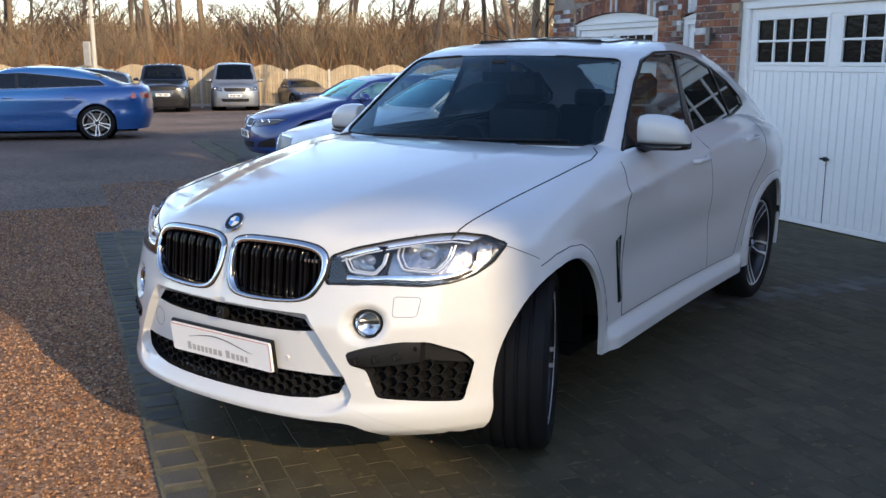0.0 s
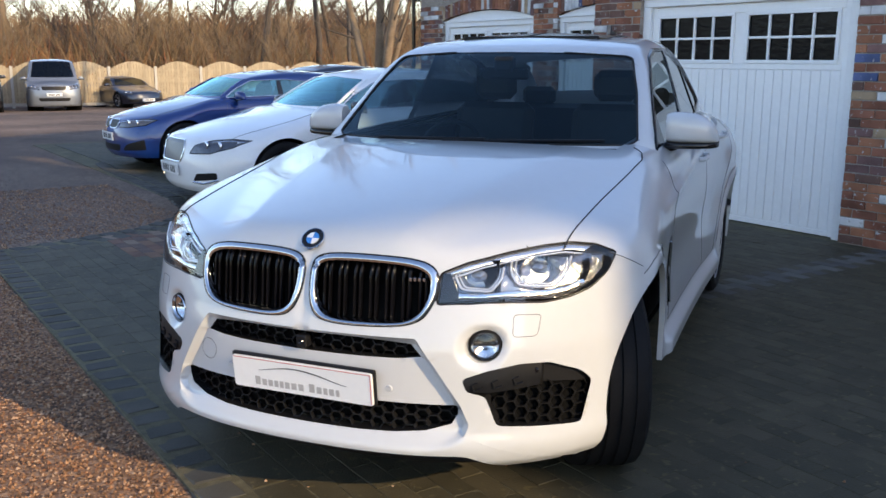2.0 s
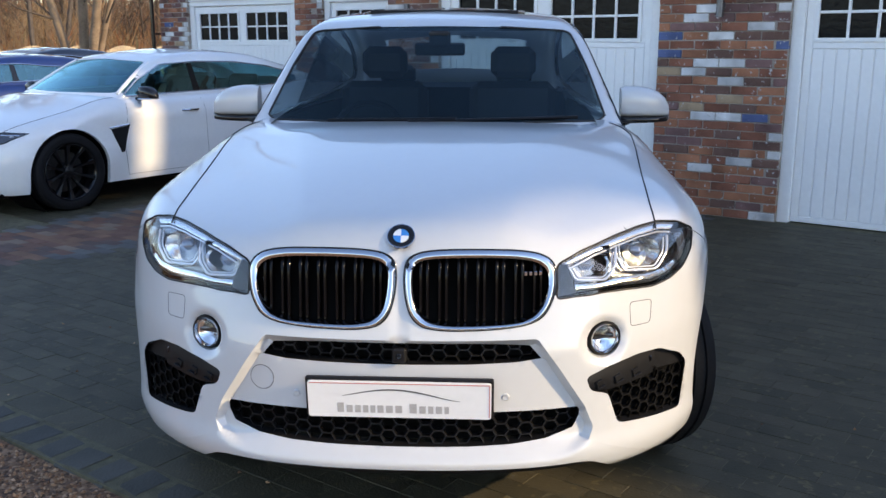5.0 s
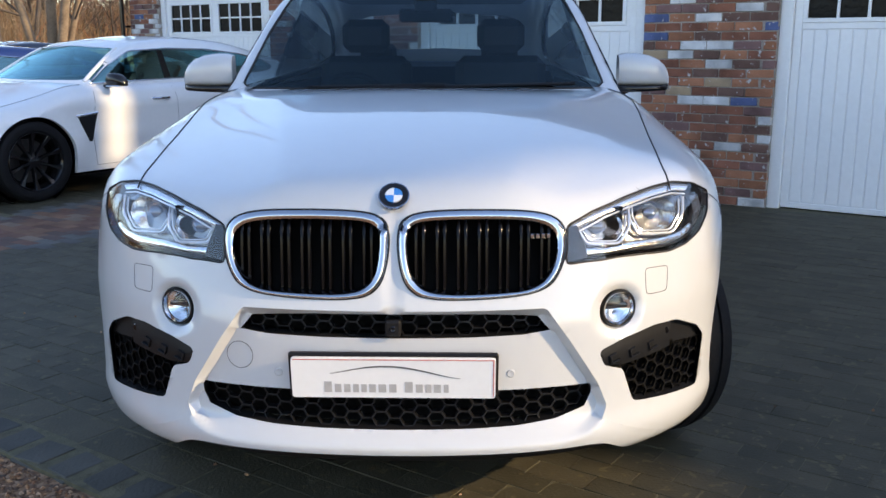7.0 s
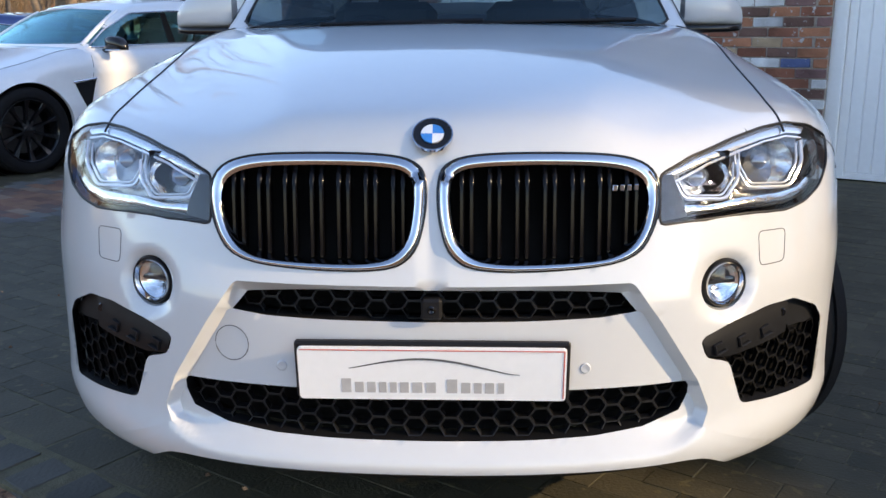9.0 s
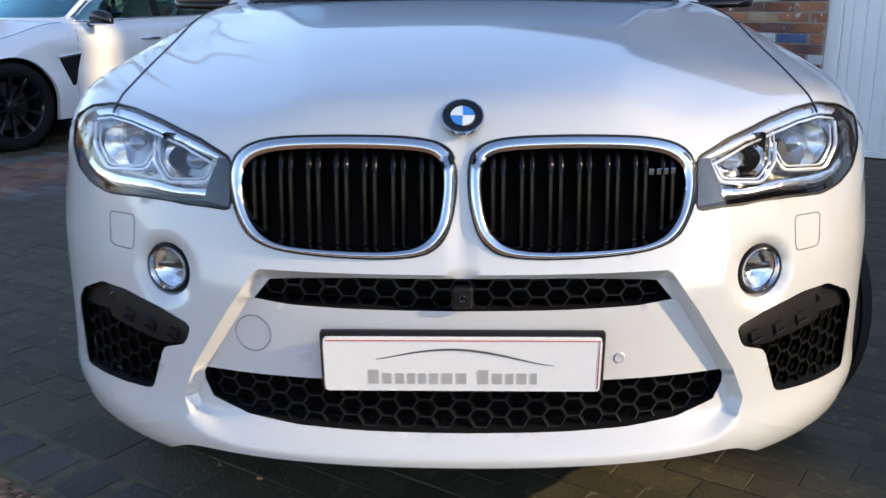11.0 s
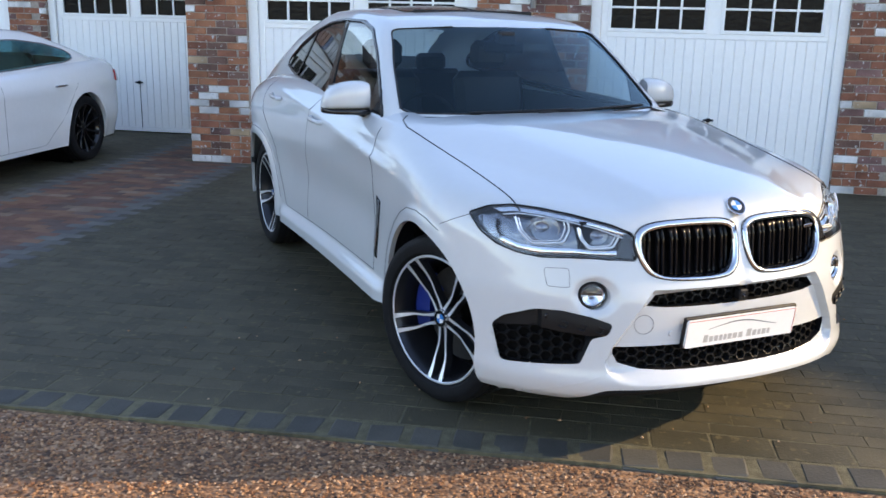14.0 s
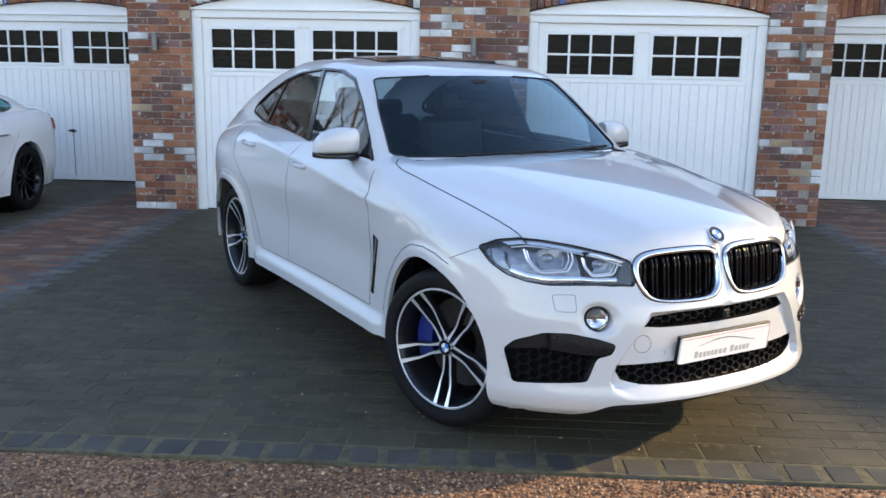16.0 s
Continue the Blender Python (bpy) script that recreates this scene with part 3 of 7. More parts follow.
# ---- wheels ----
def make_wheel(parent, r_tyre, r_rim, width, style, face, core, name="wheel", at=None, brake=True, badge=True):
    """A wheel whose outer face looks along -x; origin at its hub, tyre, rim, spokes and brake."""
    w = width / 2
    wheel = part(name, lathe([(-w * 0.80, r_rim * 1.005), (-w * 0.86, r_rim * 0.99), (-w * 0.80, r_rim * 0.955), (-w * 0.45, r_rim * 0.90), (w * 0.7, r_rim * 0.88), (w * 0.8, r_rim * 0.99)], 56, "x"), core, parent, smooth=True, at=at)
    prof = [(-w * 0.80, r_rim * 0.985), (-w * 0.97, r_rim + 0.012), (-w * 1.02, (r_rim + r_tyre) / 2), (-w * 0.98, r_tyre - 0.028), (-w * 0.88, r_tyre - 0.010)]
    for g0 in (-0.52, -0.17, 0.17, 0.52):
        prof += [(w * (g0 - 0.06), r_tyre), (w * (g0 - 0.05), r_tyre - 0.008), (w * (g0 + 0.05), r_tyre - 0.008), (w * (g0 + 0.06), r_tyre)]
    prof += [(w * 0.88, r_tyre - 0.010), (w * 0.98, r_tyre - 0.028), (w, (r_rim + r_tyre) / 2), (w * 0.8, r_rim * 0.985)]
    part("tyre", lathe(prof, 64, "x"), "rubber", wheel, "black low-profile tyre", smooth=True, angle=35)
    part("rim_edge", lathe([(-w * 0.885, r_rim * 0.955), (-w * 0.905, r_rim * 0.965), (-w * 0.905, r_rim * 0.985), (-w * 0.885, r_rim * 0.995)], 56, "x"), face, wheel, smooth=True)
    if brake:
        part("brake_disc", lathe([(w * 0.25, 0.08), (w * 0.25, r_rim * 0.74), (w * 0.40, r_rim * 0.74), (w * 0.40, 0.08)], 40, "x"), "disc", wheel, "drilled steel brake disc", smooth=True)
        part("hub_plate", lathe([(-w * 0.2, 0.001), (-w * 0.2, 0.072), (w * 0.5, 0.085)], 24, "x"), "matt_black", wheel, smooth=True)
    part("barrel_back", lathe([(w * 0.62, 0.02), (w * 0.62, r_rim * 0.89)], 40, "x"), "matt_black", wheel)
    count, gap, bend, wid = style
    for k in range(count):
        for s in (-1, 1):
            a0 = 2 * math.pi * k / count - math.pi / 2
            if gap == 0 and s == 1:
                continue
            # each spoke runs from the hub to the rim and opens away from its twin
            L, Rr = [], []
            rows = []
            for i in range(9):
                t = i / 8
                rad = 0.034 + t * (r_rim * 0.965 - 0.034)
                off = s * gap * (0.52 + 0.16 * t + 0.32 * float(step(0.30, 0.62, np.array(t))))
                half = wid * (0.85 - 0.35 * math.sin(math.pi * min(1, t * 1.05)) + 0.35 * t**3)
                dip = -w * (0.56 + 0.30 * t**1.4) + 0.012 * math.sin(math.pi * t)
                rows.append((rad, off, half, dip))
            vs, fs = [], []
            ca, sa = math.cos(a0), math.sin(a0)
            for rad, off, half, dip in rows:
                for u, x in ((-half * 1.15, dip + 0.035), (-half, dip + 0.004), (-half * 0.8, dip), (half * 0.8, dip), (half, dip + 0.004), (half * 1.15, dip + 0.035)):
                    q = off + u
                    vs.append((x, rad * ca - q * sa, rad * sa + q * ca))
            for i in range(8):
                for j in range(5):
                    p = i * 6 + j
                    fs.append((p, p + 1, p + 7, p + 6))
            sp = part("spoke", (vs, fs), core, wheel, smooth=True, angle=30)
            if face != core:
                f2 = []
                v2 = [(x - 0.0012, y, z) for x, y, z in vs]
                for i in range(8):
                    p = i * 6 + 2
                    f2.append((p, p + 1, p + 7, p + 6))
                keep = sorted({i for q in f2 for i in q})
                num = {i: c for c, i in enumerate(keep)}
                part("machined_face", ([v2[i] for i in keep], [tuple(num[i] for i in q) for q in f2]), face, sp, "bright machined spoke face", smooth=True)
    hub = part("hub", lathe([(-w * 0.57, 0.001), (-w * 0.58, 0.036), (-w * 0.53, 0.044), (-w * 0.2, 0.060)], 32, "x"), core, wheel, smooth=True)
    if badge:
        roundel(wheel, 0.034, pose(-w * 0.62, 0, 0, 0, 0, 0) @ Euler((0, 0, radians(-90))).to_matrix().to_4x4() @ Euler((0, radians(180), radians(180))).to_matrix().to_4x4(), "centre_cap")
    for k in range(5):
        a = 2 * math.pi * (k + 0.5) / 5 + math.pi / 2
        part("wheel_bolt", moved(lathe([(-w * 0.46, 0.001), (-w * 0.46, 0.009), (-w * 0.25, 0.010)], 8, "x"), Matrix.Translation((0, 0.056 * math.cos(a), 0.056 * math.sin(a)))), "rim_dark", wheel)
    return wheel

# ---- ground, paving, garage ----
G = pose(0, 0, 0, 0, 0, -35)            # the garage's own axes: u along its front, v into it


def ramp_material(name, stops, source, rough=0.85, blotch=None, bump=0.5, bump_scale=70.0, vary=0.25):
    """Pieces that each take their own colour from a list: stops of (position, colour)."""
    m = bpy.data.materials.new(name)
    m.use_nodes = True
    n, l = m.node_tree.nodes, m.node_tree.links
    b = n["Principled BSDF"]
    b.inputs["Roughness"].default_value = rough
    b.inputs["Specular IOR Level"].default_value = 0.3
    gi = n.new("ShaderNodeObjectInfo" if source == "object" else "ShaderNodeNewGeometry")
    r = n.new("ShaderNodeValToRGB")
    r.color_ramp.interpolation = "CONSTANT"
    while len(r.color_ramp.elements) < len(stops):
        r.color_ramp.elements.new(0.5)
    for e, (p, c) in zip(r.color_ramp.elements, stops):
        e.position, e.color = p, (*c, 1)
    l.new(gi.outputs["Random" if source == "object" else "Random Per Island"], r.inputs["Fac"])
    tc = n.new("ShaderNodeTexCoord")
    no = n.new("ShaderNodeTexNoise")
    no.inputs["Scale"].default_value, no.inputs["Detail"].default_value = 25.0, 8
    no2 = n.new("ShaderNodeTexNoise")
    no2.inputs["Scale"].default_value, no2.inputs["Detail"].default_value = 4.0, 4
    sep = n.new("ShaderNodeVectorMath")
    sep.operation = "MULTIPLY_ADD"
    comb = n.new("ShaderNodeCombineXYZ")
    for i in range(3):
        l.new(gi.outputs["Random" if source == "object" else "Random Per Island"], comb.inputs[i])
    sep.inputs[1].default_value = (40, 40, 40)
    l.new(comb.outputs[0], sep.inputs[0]), l.new(tc.outputs["Object"], sep.inputs[2])
    l.new(sep.outputs[0], no.inputs["Vector"]), l.new(sep.outputs[0], no2.inputs["Vector"])
    hs = n.new("ShaderNodeHueSaturation")
    mr = n.new("ShaderNodeMapRange")
    mr.inputs["From Min"].default_value, mr.inputs["From Max"].default_value = 0.3, 0.7
    mr.inputs["To Min"].default_value, mr.inputs["To Max"].default_value = 1 - vary, 1 + vary
    l.new(no2.outputs["Fac"], mr.inputs["Value"]), l.new(mr.outputs[0], hs.inputs["Value"]), l.new(r.outputs[0], hs.inputs["Color"])
    out = hs.outputs[0]
    if blotch:
        mr2 = n.new("ShaderNodeMapRange")
        mr2.inputs["From Min"].default_value, mr2.inputs["From Max"].default_value = blotch[1], blotch[1] + 0.06
        l.new(no.outputs["Fac"], mr2.inputs["Value"])
        mx = n.new("ShaderNodeMixRGB")
        mx.inputs["Color2"].default_value = (*blotch[0], 1)
        l.new(mr2.outputs[0], mx.inputs["Fac"]), l.new(out, mx.inputs["Color1"])
        out = mx.outputs[0]
    l.new(out, b.inputs["Base Color"])
    bn = n.new("ShaderNodeTexNoise")
    bn.inputs["Scale"].default_value, bn.inputs["Detail"].default_value = bump_scale, 6
    l.new(tc.outputs["Object"], bn.inputs["Vector"])
    bp = n.new("ShaderNodeBump")
    bp.inputs["Strength"].default_value, bp.inputs["Distance"].default_value = bump, 0.008
    l.new(bn.outputs["Fac"], bp.inputs["Height"]), l.new(bp.outputs["Normal"], b.inputs["Normal"])
    return m


RED, ORANGE, BROWN, PURPLE, PALE, BLUE, BUFF = (0.25, 0.100, 0.062), (0.34, 0.145, 0.080), (0.145, 0.080, 0.062), (0.19, 0.105, 0.095), (0.62, 0.61, 0.60), (0.09, 0.12, 0.24), (0.38, 0.27, 0.17)
BRICKS = [(0.0, RED), (0.20, ORANGE), (0.40, BROWN), (0.52, RED), (0.62, PURPLE), (0.72, ORANGE), (0.80, BUFF), (0.84, PALE), (0.992, BLUE)]
M["brick"] = ramp_material("reclaimed_brick", BRICKS, "object", 0.88, ((0.52, 0.50, 0.48), 0.625), 0.8, 45, 0.4)
M["brick_far"] = ramp_material("reclaimed_brick_joined", BRICKS, "island", 0.88, ((0.52, 0.50, 0.48), 0.625), 0.8, 45, 0.4)
M["mortar"] = material("mortar", (0.34, 0.29, 0.245), 0.95, vary=0.3, scale=6, bump=0.5, bump_scale=120)
PAVE = [(0.0, (0.0591, 0.0511, 0.0309)), (0.3, (0.0672, 0.0578, 0.0349)), (0.6, (0.0538, 0.0470, 0.0282)), (0.85, (0.0726, 0.0618, 0.0376))]
M["paver"] = ramp_material("charcoal_paving_block", PAVE, "object", 0.70, ((0.105, 0.088, 0.045), 0.61), 0.4, 90)
M["paver_far"] = ramp_material("charcoal_paving_joined", PAVE, "island", 0.70, ((0.105, 0.088, 0.045), 0.61), 0.4, 90)
M["paver_red"] = ramp_material("brindle_paving_block", [(0.0, (0.15, 0.075, 0.05)), (0.35, (0.19, 0.10, 0.06)), (0.6, (0.11, 0.07, 0.055)), (0.85, (0.20, 0.14, 0.10))], "island", 0.8, ((0.075, 0.068, 0.042), 0.70), 0.4, 90)
M["paver_line"] = ramp_material("pale_paving_line", [(0.0, (0.115, 0.11, 0.10)), (0.5, (0.095, 0.09, 0.085))], "island", 0.8, None, 0.4, 90)
M["edging"] = ramp_material("slate_grey_edging", [(0.0, (0.0621, 0.0586, 0.0494)), (0.4, (0.0725, 0.0678, 0.0563)), (0.75, (0.0552, 0.0529, 0.046))], "object", 0.78, ((0.138, 0.132, 0.0805), 0.74), 0.4, 70)
M["joint"] = material("mossy_joint_sand", (0.105, 0.092, 0.052), 0.95, vary=0.45, scale=2.5, bump=0.5, bump_scale=150)
M["pebble"] = ramp_material("gravel_stones", [(0.0, (0.284, 0.143, 0.0707)), (0.22, (0.169, 0.0911, 0.0514)), (0.42, (0.389, 0.211, 0.108)), (0.58, (0.111, 0.0644, 0.0408)), (0.74, (0.466, 0.293, 0.178)), (0.9, (0.246, 0.108, 0.0514))], "island", 0.8, None, 0.2, 200)


def gravel_material():
    """Fine gravel: every stone a cell with its own colour, over broad worn patches."""
    m = bpy.data.materials.new("fine_gravel")
    m.use_nodes = True
    n, l = m.node_tree.nodes, m.node_tree.links
    b = n["Principled BSDF"]
    b.inputs["Roughness"].default_value = 0.9
    tc = n.new("ShaderNodeTexCoord")
    vo = n.new("ShaderNodeTexVoronoi")
    vo.inputs["Scale"].default_value = 62
    l.new(tc.outputs["Object"], vo.inputs["Vector"])
    sep = n.new("ShaderNodeSeparateColor")
    l.new(vo.outputs["Color"], sep.inputs[0])
    r = n.new("ShaderNodeValToRGB")
    for k, (p, c) in enumerate(((0.0, (0.0841, 0.0455, 0.0269)), (0.25, (0.197, 0.0981, 0.0493)), (0.5, (0.284, 0.147, 0.0739)), (0.75, (0.38, 0.204, 0.103)), (1.0, (0.488, 0.295, 0.168)))):
        e = r.color_ramp.elements[k] if k < 1 else (r.color_ramp.elements.new(p) if k < 4 else r.color_ramp.elements[-1])
        e.position, e.color = p, (*c, 1)
    l.new(sep.outputs[0], r.inputs[0])
    no = n.new("ShaderNodeTexNoise")
    no.inputs["Scale"].default_value, no.inputs["Detail"].default_value = 0.35, 9
    l.new(tc.outputs["Object"], no.inputs["Vector"])
    mr = n.new("ShaderNodeMapRange")
    mr.inputs["From Min"].default_value, mr.inputs["From Max"].default_value = 0.3, 0.7
    mr.inputs["To Min"].default_value, mr.inputs["To Max"].default_value = 0.40, 1.20
    l.new(no.outputs["Fac"], mr.inputs["Value"])
    hs = n.new("ShaderNodeHueSaturation")
    l.new(r.outputs[0], hs.inputs["Color"]), l.new(mr.outputs[0], hs.inputs["Value"])
    along = n.new("ShaderNodeVectorMath")
    along.operation = "DOT_PRODUCT"
    along.inputs[1].default_value = (-0.819, 0.574, 0.0)
    l.new(tc.outputs["Object"], along.inputs[0])
    edge = n.new("ShaderNodeTexNoise")
    edge.inputs["Scale"].default_value, edge.inputs["Detail"].default_value = 0.8, 6
    l.new(tc.outputs["Object"], edge.inputs["Vector"])
    wob = n.new("ShaderNodeMath")
    wob.operation = "MULTIPLY_ADD"
    wob.inputs[1].default_value = 5.0
    l.new(edge.outputs["Fac"], wob.inputs[0]), l.new(along.outputs["Value"], wob.inputs[2])
    worn = n.new("ShaderNodeMapRange")
    worn.inputs["From Min"].default_value, worn.inputs["From Max"].default_value = 7.0, 11.0
    l.new(wob.outputs[0], worn.inputs["Value"])
    grey = n.new("ShaderNodeHueSaturation")
    grey.inputs["Saturation"].default_value, grey.inputs["Value"].default_value = 0.72, 0.60
    l.new(hs.outputs[0], grey.inputs["Color"])
    mixw = n.new("ShaderNodeMixRGB")
    l.new(worn.outputs[0], mixw.inputs["Fac"]), l.new(hs.outputs[0], mixw.inputs["Color1"]), l.new(grey.outputs[0], mixw.inputs["Color2"])
    l.new(mixw.outputs[0], b.inputs["Base Color"])
    bp = n.new("ShaderNodeBump")
    bp.inputs["Strength"].default_value, bp.inputs["Distance"].default_value = 0.9, 0.006
    bp.invert = True
    l.new(vo.outputs["Distance"], bp.inputs["Height"]), l.new(bp.outputs["Normal"], b.inputs["Normal"])
    return m


M["ground"] = gravel_material()
M["door_white"] = material("white_painted_door", (0.88, 0.88, 0.87), 0.42, vary=0.025, scale=2.5, bump=0.03, bump_scale=40)
M["trim_white"] = material("white_painted_trim", (0.85, 0.85, 0.84), 0.45, vary=0.03, scale=4)
M["dark_pane"] = material("dark_rippled_glass", (0.008, 0.009, 0.010), 0.10, vary=0.3, scale=20, bump=0.3, bump_scale=28, spec=0.10)
# brown brick colour of the added walls that cast the yard's shade
M["caster_brick"] = material("brown_caster_brick", (0.30, 0.20, 0.15), 0.9, vary=0.08, scale=2, bump=0.2, bump_scale=60)
M["roof_slate"] = material("roof_slate", (0.07, 0.07, 0.08), 0.7, vary=0.2, scale=3)


def fall(x, y):
    """The yard drops gently towards the far fence."""
    return -0.022 * np.maximum(0, -0.62 * x + 0.78 * y - 18)


def ground_sheet():
    a = np.concatenate([-np.geomspace(400, 8, 40), np.linspace(-7, 7, 29), np.geomspace(8, 400, 40)])
    X, Y = np.meshgrid(a - 4, a + 5, indexing="ij")
    Z = np.maximum(fall(X, Y), -0.9) - 0.016
    n = len(a)
    v = list(zip(X.ravel(), Y.ravel(), Z.ravel()))
    f = [(i * n + j, (i + 1) * n + j, (i + 1) * n + j + 1, i * n + j + 1) for i in range(n - 1) for j in range(n - 1)]
    return v, f


tagged(part("ground", ground_sheet(), "ground", smooth=True, fix=False), "brown gravel yard, greyer and compacted away from the kerb", "ground", kind="structure")

# loose stones where the camera passes nearest
rs = np.random.RandomState(4)
def stones(count, u0, u1, v0, v1):
    ico = np.array([(1, 0, 0), (-1, 0, 0), (0, 1, 0), (0, -1, 0), (0, 0, 1), (0, 0, -1)], float)
    fc = np.array([(0, 2, 4), (2, 1, 4), (1, 3, 4), (3, 0, 4), (2, 0, 5), (1, 2, 5), (3, 1, 5), (0, 3, 5)])
    r = rs.uniform(0.004, 0.0095, (count, 1, 1)) * rs.uniform(0.6, 1.3, (count, 1, 3))
    c = np.stack([rs.uniform(u0, u1, count), rs.uniform(v0, v1, count), np.full(count, -0.013)], 1)
    a = rs.uniform(0, 6.28, count)
    p = ico[None] * r * rs.uniform(0.75, 1.25, (count, 6, 1))
    q = p.copy()
    q[:, :, 0] = p[:, :, 0] * np.cos(a)[:, None] - p[:, :, 1] * np.sin(a)[:, None]
    q[:, :, 1] = p[:, :, 0] * np.sin(a)[:, None] + p[:, :, 1] * np.cos(a)[:, None]
    q[:, :, 2] *= 0.8
    v = (q + c[:, None]).reshape(-1, 3)
    f = (fc[None] + (np.arange(count) * 6)[:, None, None]).reshape(-1, 3)
    return v.tolist(), f.tolist()


peb = part("gravel", join(stones(26000, -6.0, 2.2, 2.35, 3.26), stones(12000, -9.6, -6.0, 2.4, 3.5), stones(6000, -11.5, -8.1, 3.5, 5.2), moved(stones(90, -5.5, 2.0, 3.5, 5.3), Matrix.Translation((0, 0, 0.017)))), "pebble", at=G, fix=False)
tagged(peb, "loose brown and tan gravel stones", "gravel", kind="stuff")

# paving bed and blocks
bed = part("pavement", join(box(-7.85, 3.28, -0.12, 7, 9.6, -0.0008), box(-17.5, 5.45, -0.12, -7.85, 11.5, -0.0085), box(-7.85, 9.6, -0.12, 7, 11.6, -0.0085), ([(-7.85, 3.4, -0.009), (-7.85, 5.5, -0.009), (-9.4, 5.5, -0.009), (-8.6, 5.15, -0.009), (-8.25, 4.6, -0.009), (-8.0, 3.9, -0.009)], [(0, 1, 2, 3, 4, 5)])), "joint", at=G)
tagged(bed, "dark block paving with mossy joints", "pavement", kind="structure")


def block_mesh(name, w, d, h, mat, seed, rough=0.0012, worn=0.0016):
    rr = random.Random(seed)
    v, f = box(-w / 2, -d / 2, -h, w / 2, d / 2, 0, min(worn, d * 0.1))
    v = [(x + rr.uniform(-rough, rough), y + rr.uniform(-rough, rough), z + rr.uniform(-rough, rough) * 0.3) for x, y, z in v]
    return mesh_of(name, (v, f), mat)


def slab(x0, y0, x1, y1, z, h=0.03, c=0.0013):
    """A block with a chamfered top, without its underside."""
    v = [(x0, y0, z - h), (x1, y0, z - h), (x1, y1, z - h), (x0, y1, z - h), (x0, y0, z - c), (x1, y0, z - c), (x1, y1, z - c), (x0, y1, z - c), (x0 + c, y0 + c, z), (x1 - c, y0 + c, z), (x1 - c, y1 - c, z), (x0 + c, y1 - c, z)]
    f = [(8, 9, 10, 11)]
    for a in (0, 4):
        f += [(a + i, a + (i + 1) % 4, a + 4 + (i + 1) % 4, a + 4 + i) for i in range(4)]
    return v, f


class Pile:
    """Collects joined pieces quickly."""
    def __init__(self):
        self.v, self.f = [], []

    def add(self, s):
        k = len(self.v)
        self.v += s[0]
        self.f += [tuple(i + k for i in q) for q in s[1]]


block_meshes = [block_mesh("paving_block", 0.2, 0.0992, 0.03, M["paver"], k) for k in range(5)]
rp = random.Random(11)
near_spots, dark, red, pale = [], Pile(), Pile(), Pile()
for row in range(0, 80):
    v = 3.634 + 0.05 + row * 0.101
    if v > 11.4:
        break
    for col in range(-90, 72):
        u = col * 0.202 + (0.101 if row % 2 else 0)
        back = 9.36 if -7.4 < u < -0.1 else 11.4
        if v > back:
            continue
        left = -7.85 if v < 4.2 else (-8.2 - (v - 4.2) * 0.9 if v < 5.5 else -17.3)
        if u < left + 0.15 or (u < -8.0 and v < 5.75) or u > 6.8:
            continue
        z = rp.uniform(-0.0002, 0.0022)
        if -3.86 < u < -3.66 or -6.90 < u < -6.74 or -8.10 < u < -7.94 or -0.16 < u < 0.02:
            if (v > 5.0 and abs(u + 3.76) > 0.2) or v > 6.6:
                pale.add(slab(u - 0.0998, v - 0.0495, u + 0.0998, v + 0.0495, z + 0.001)) if abs(u + 3.76) < 0.1 or abs(u + 6.82) < 0.08 or abs(u + 8.02) < 0.08 or abs(u + 0.07) < 0.09 else None
                continue
        if -7.95 < u < -6.90 and v > 4.2 or -0.02 < u < 1.1:
            red.add(slab(u - 0.0998, v - 0.0495, u + 0.0998, v + 0.0495, z))
        elif v < 4.62 and -4.2 < u < 2.0 and len(near_spots) < 300:
            near_spots.append((u, v, z))
        else:
            dark.add(slab(u - 0.0998, v - 0.0495, u + 0.0998, v + 0.0495, z))
for nm, pile, mat, lab in (("paving_rest", dark, "paver_far", "charcoal block paving"), ("paving_band", red, "paver_red", "brindle red paving band"), ("paving_line", pale, "paver_line", "pale paving line")):
    ob = part(nm, (pile.v, pile.f), mat, bed, lab, fix=False)
    tagged(ob, kind="stuff")


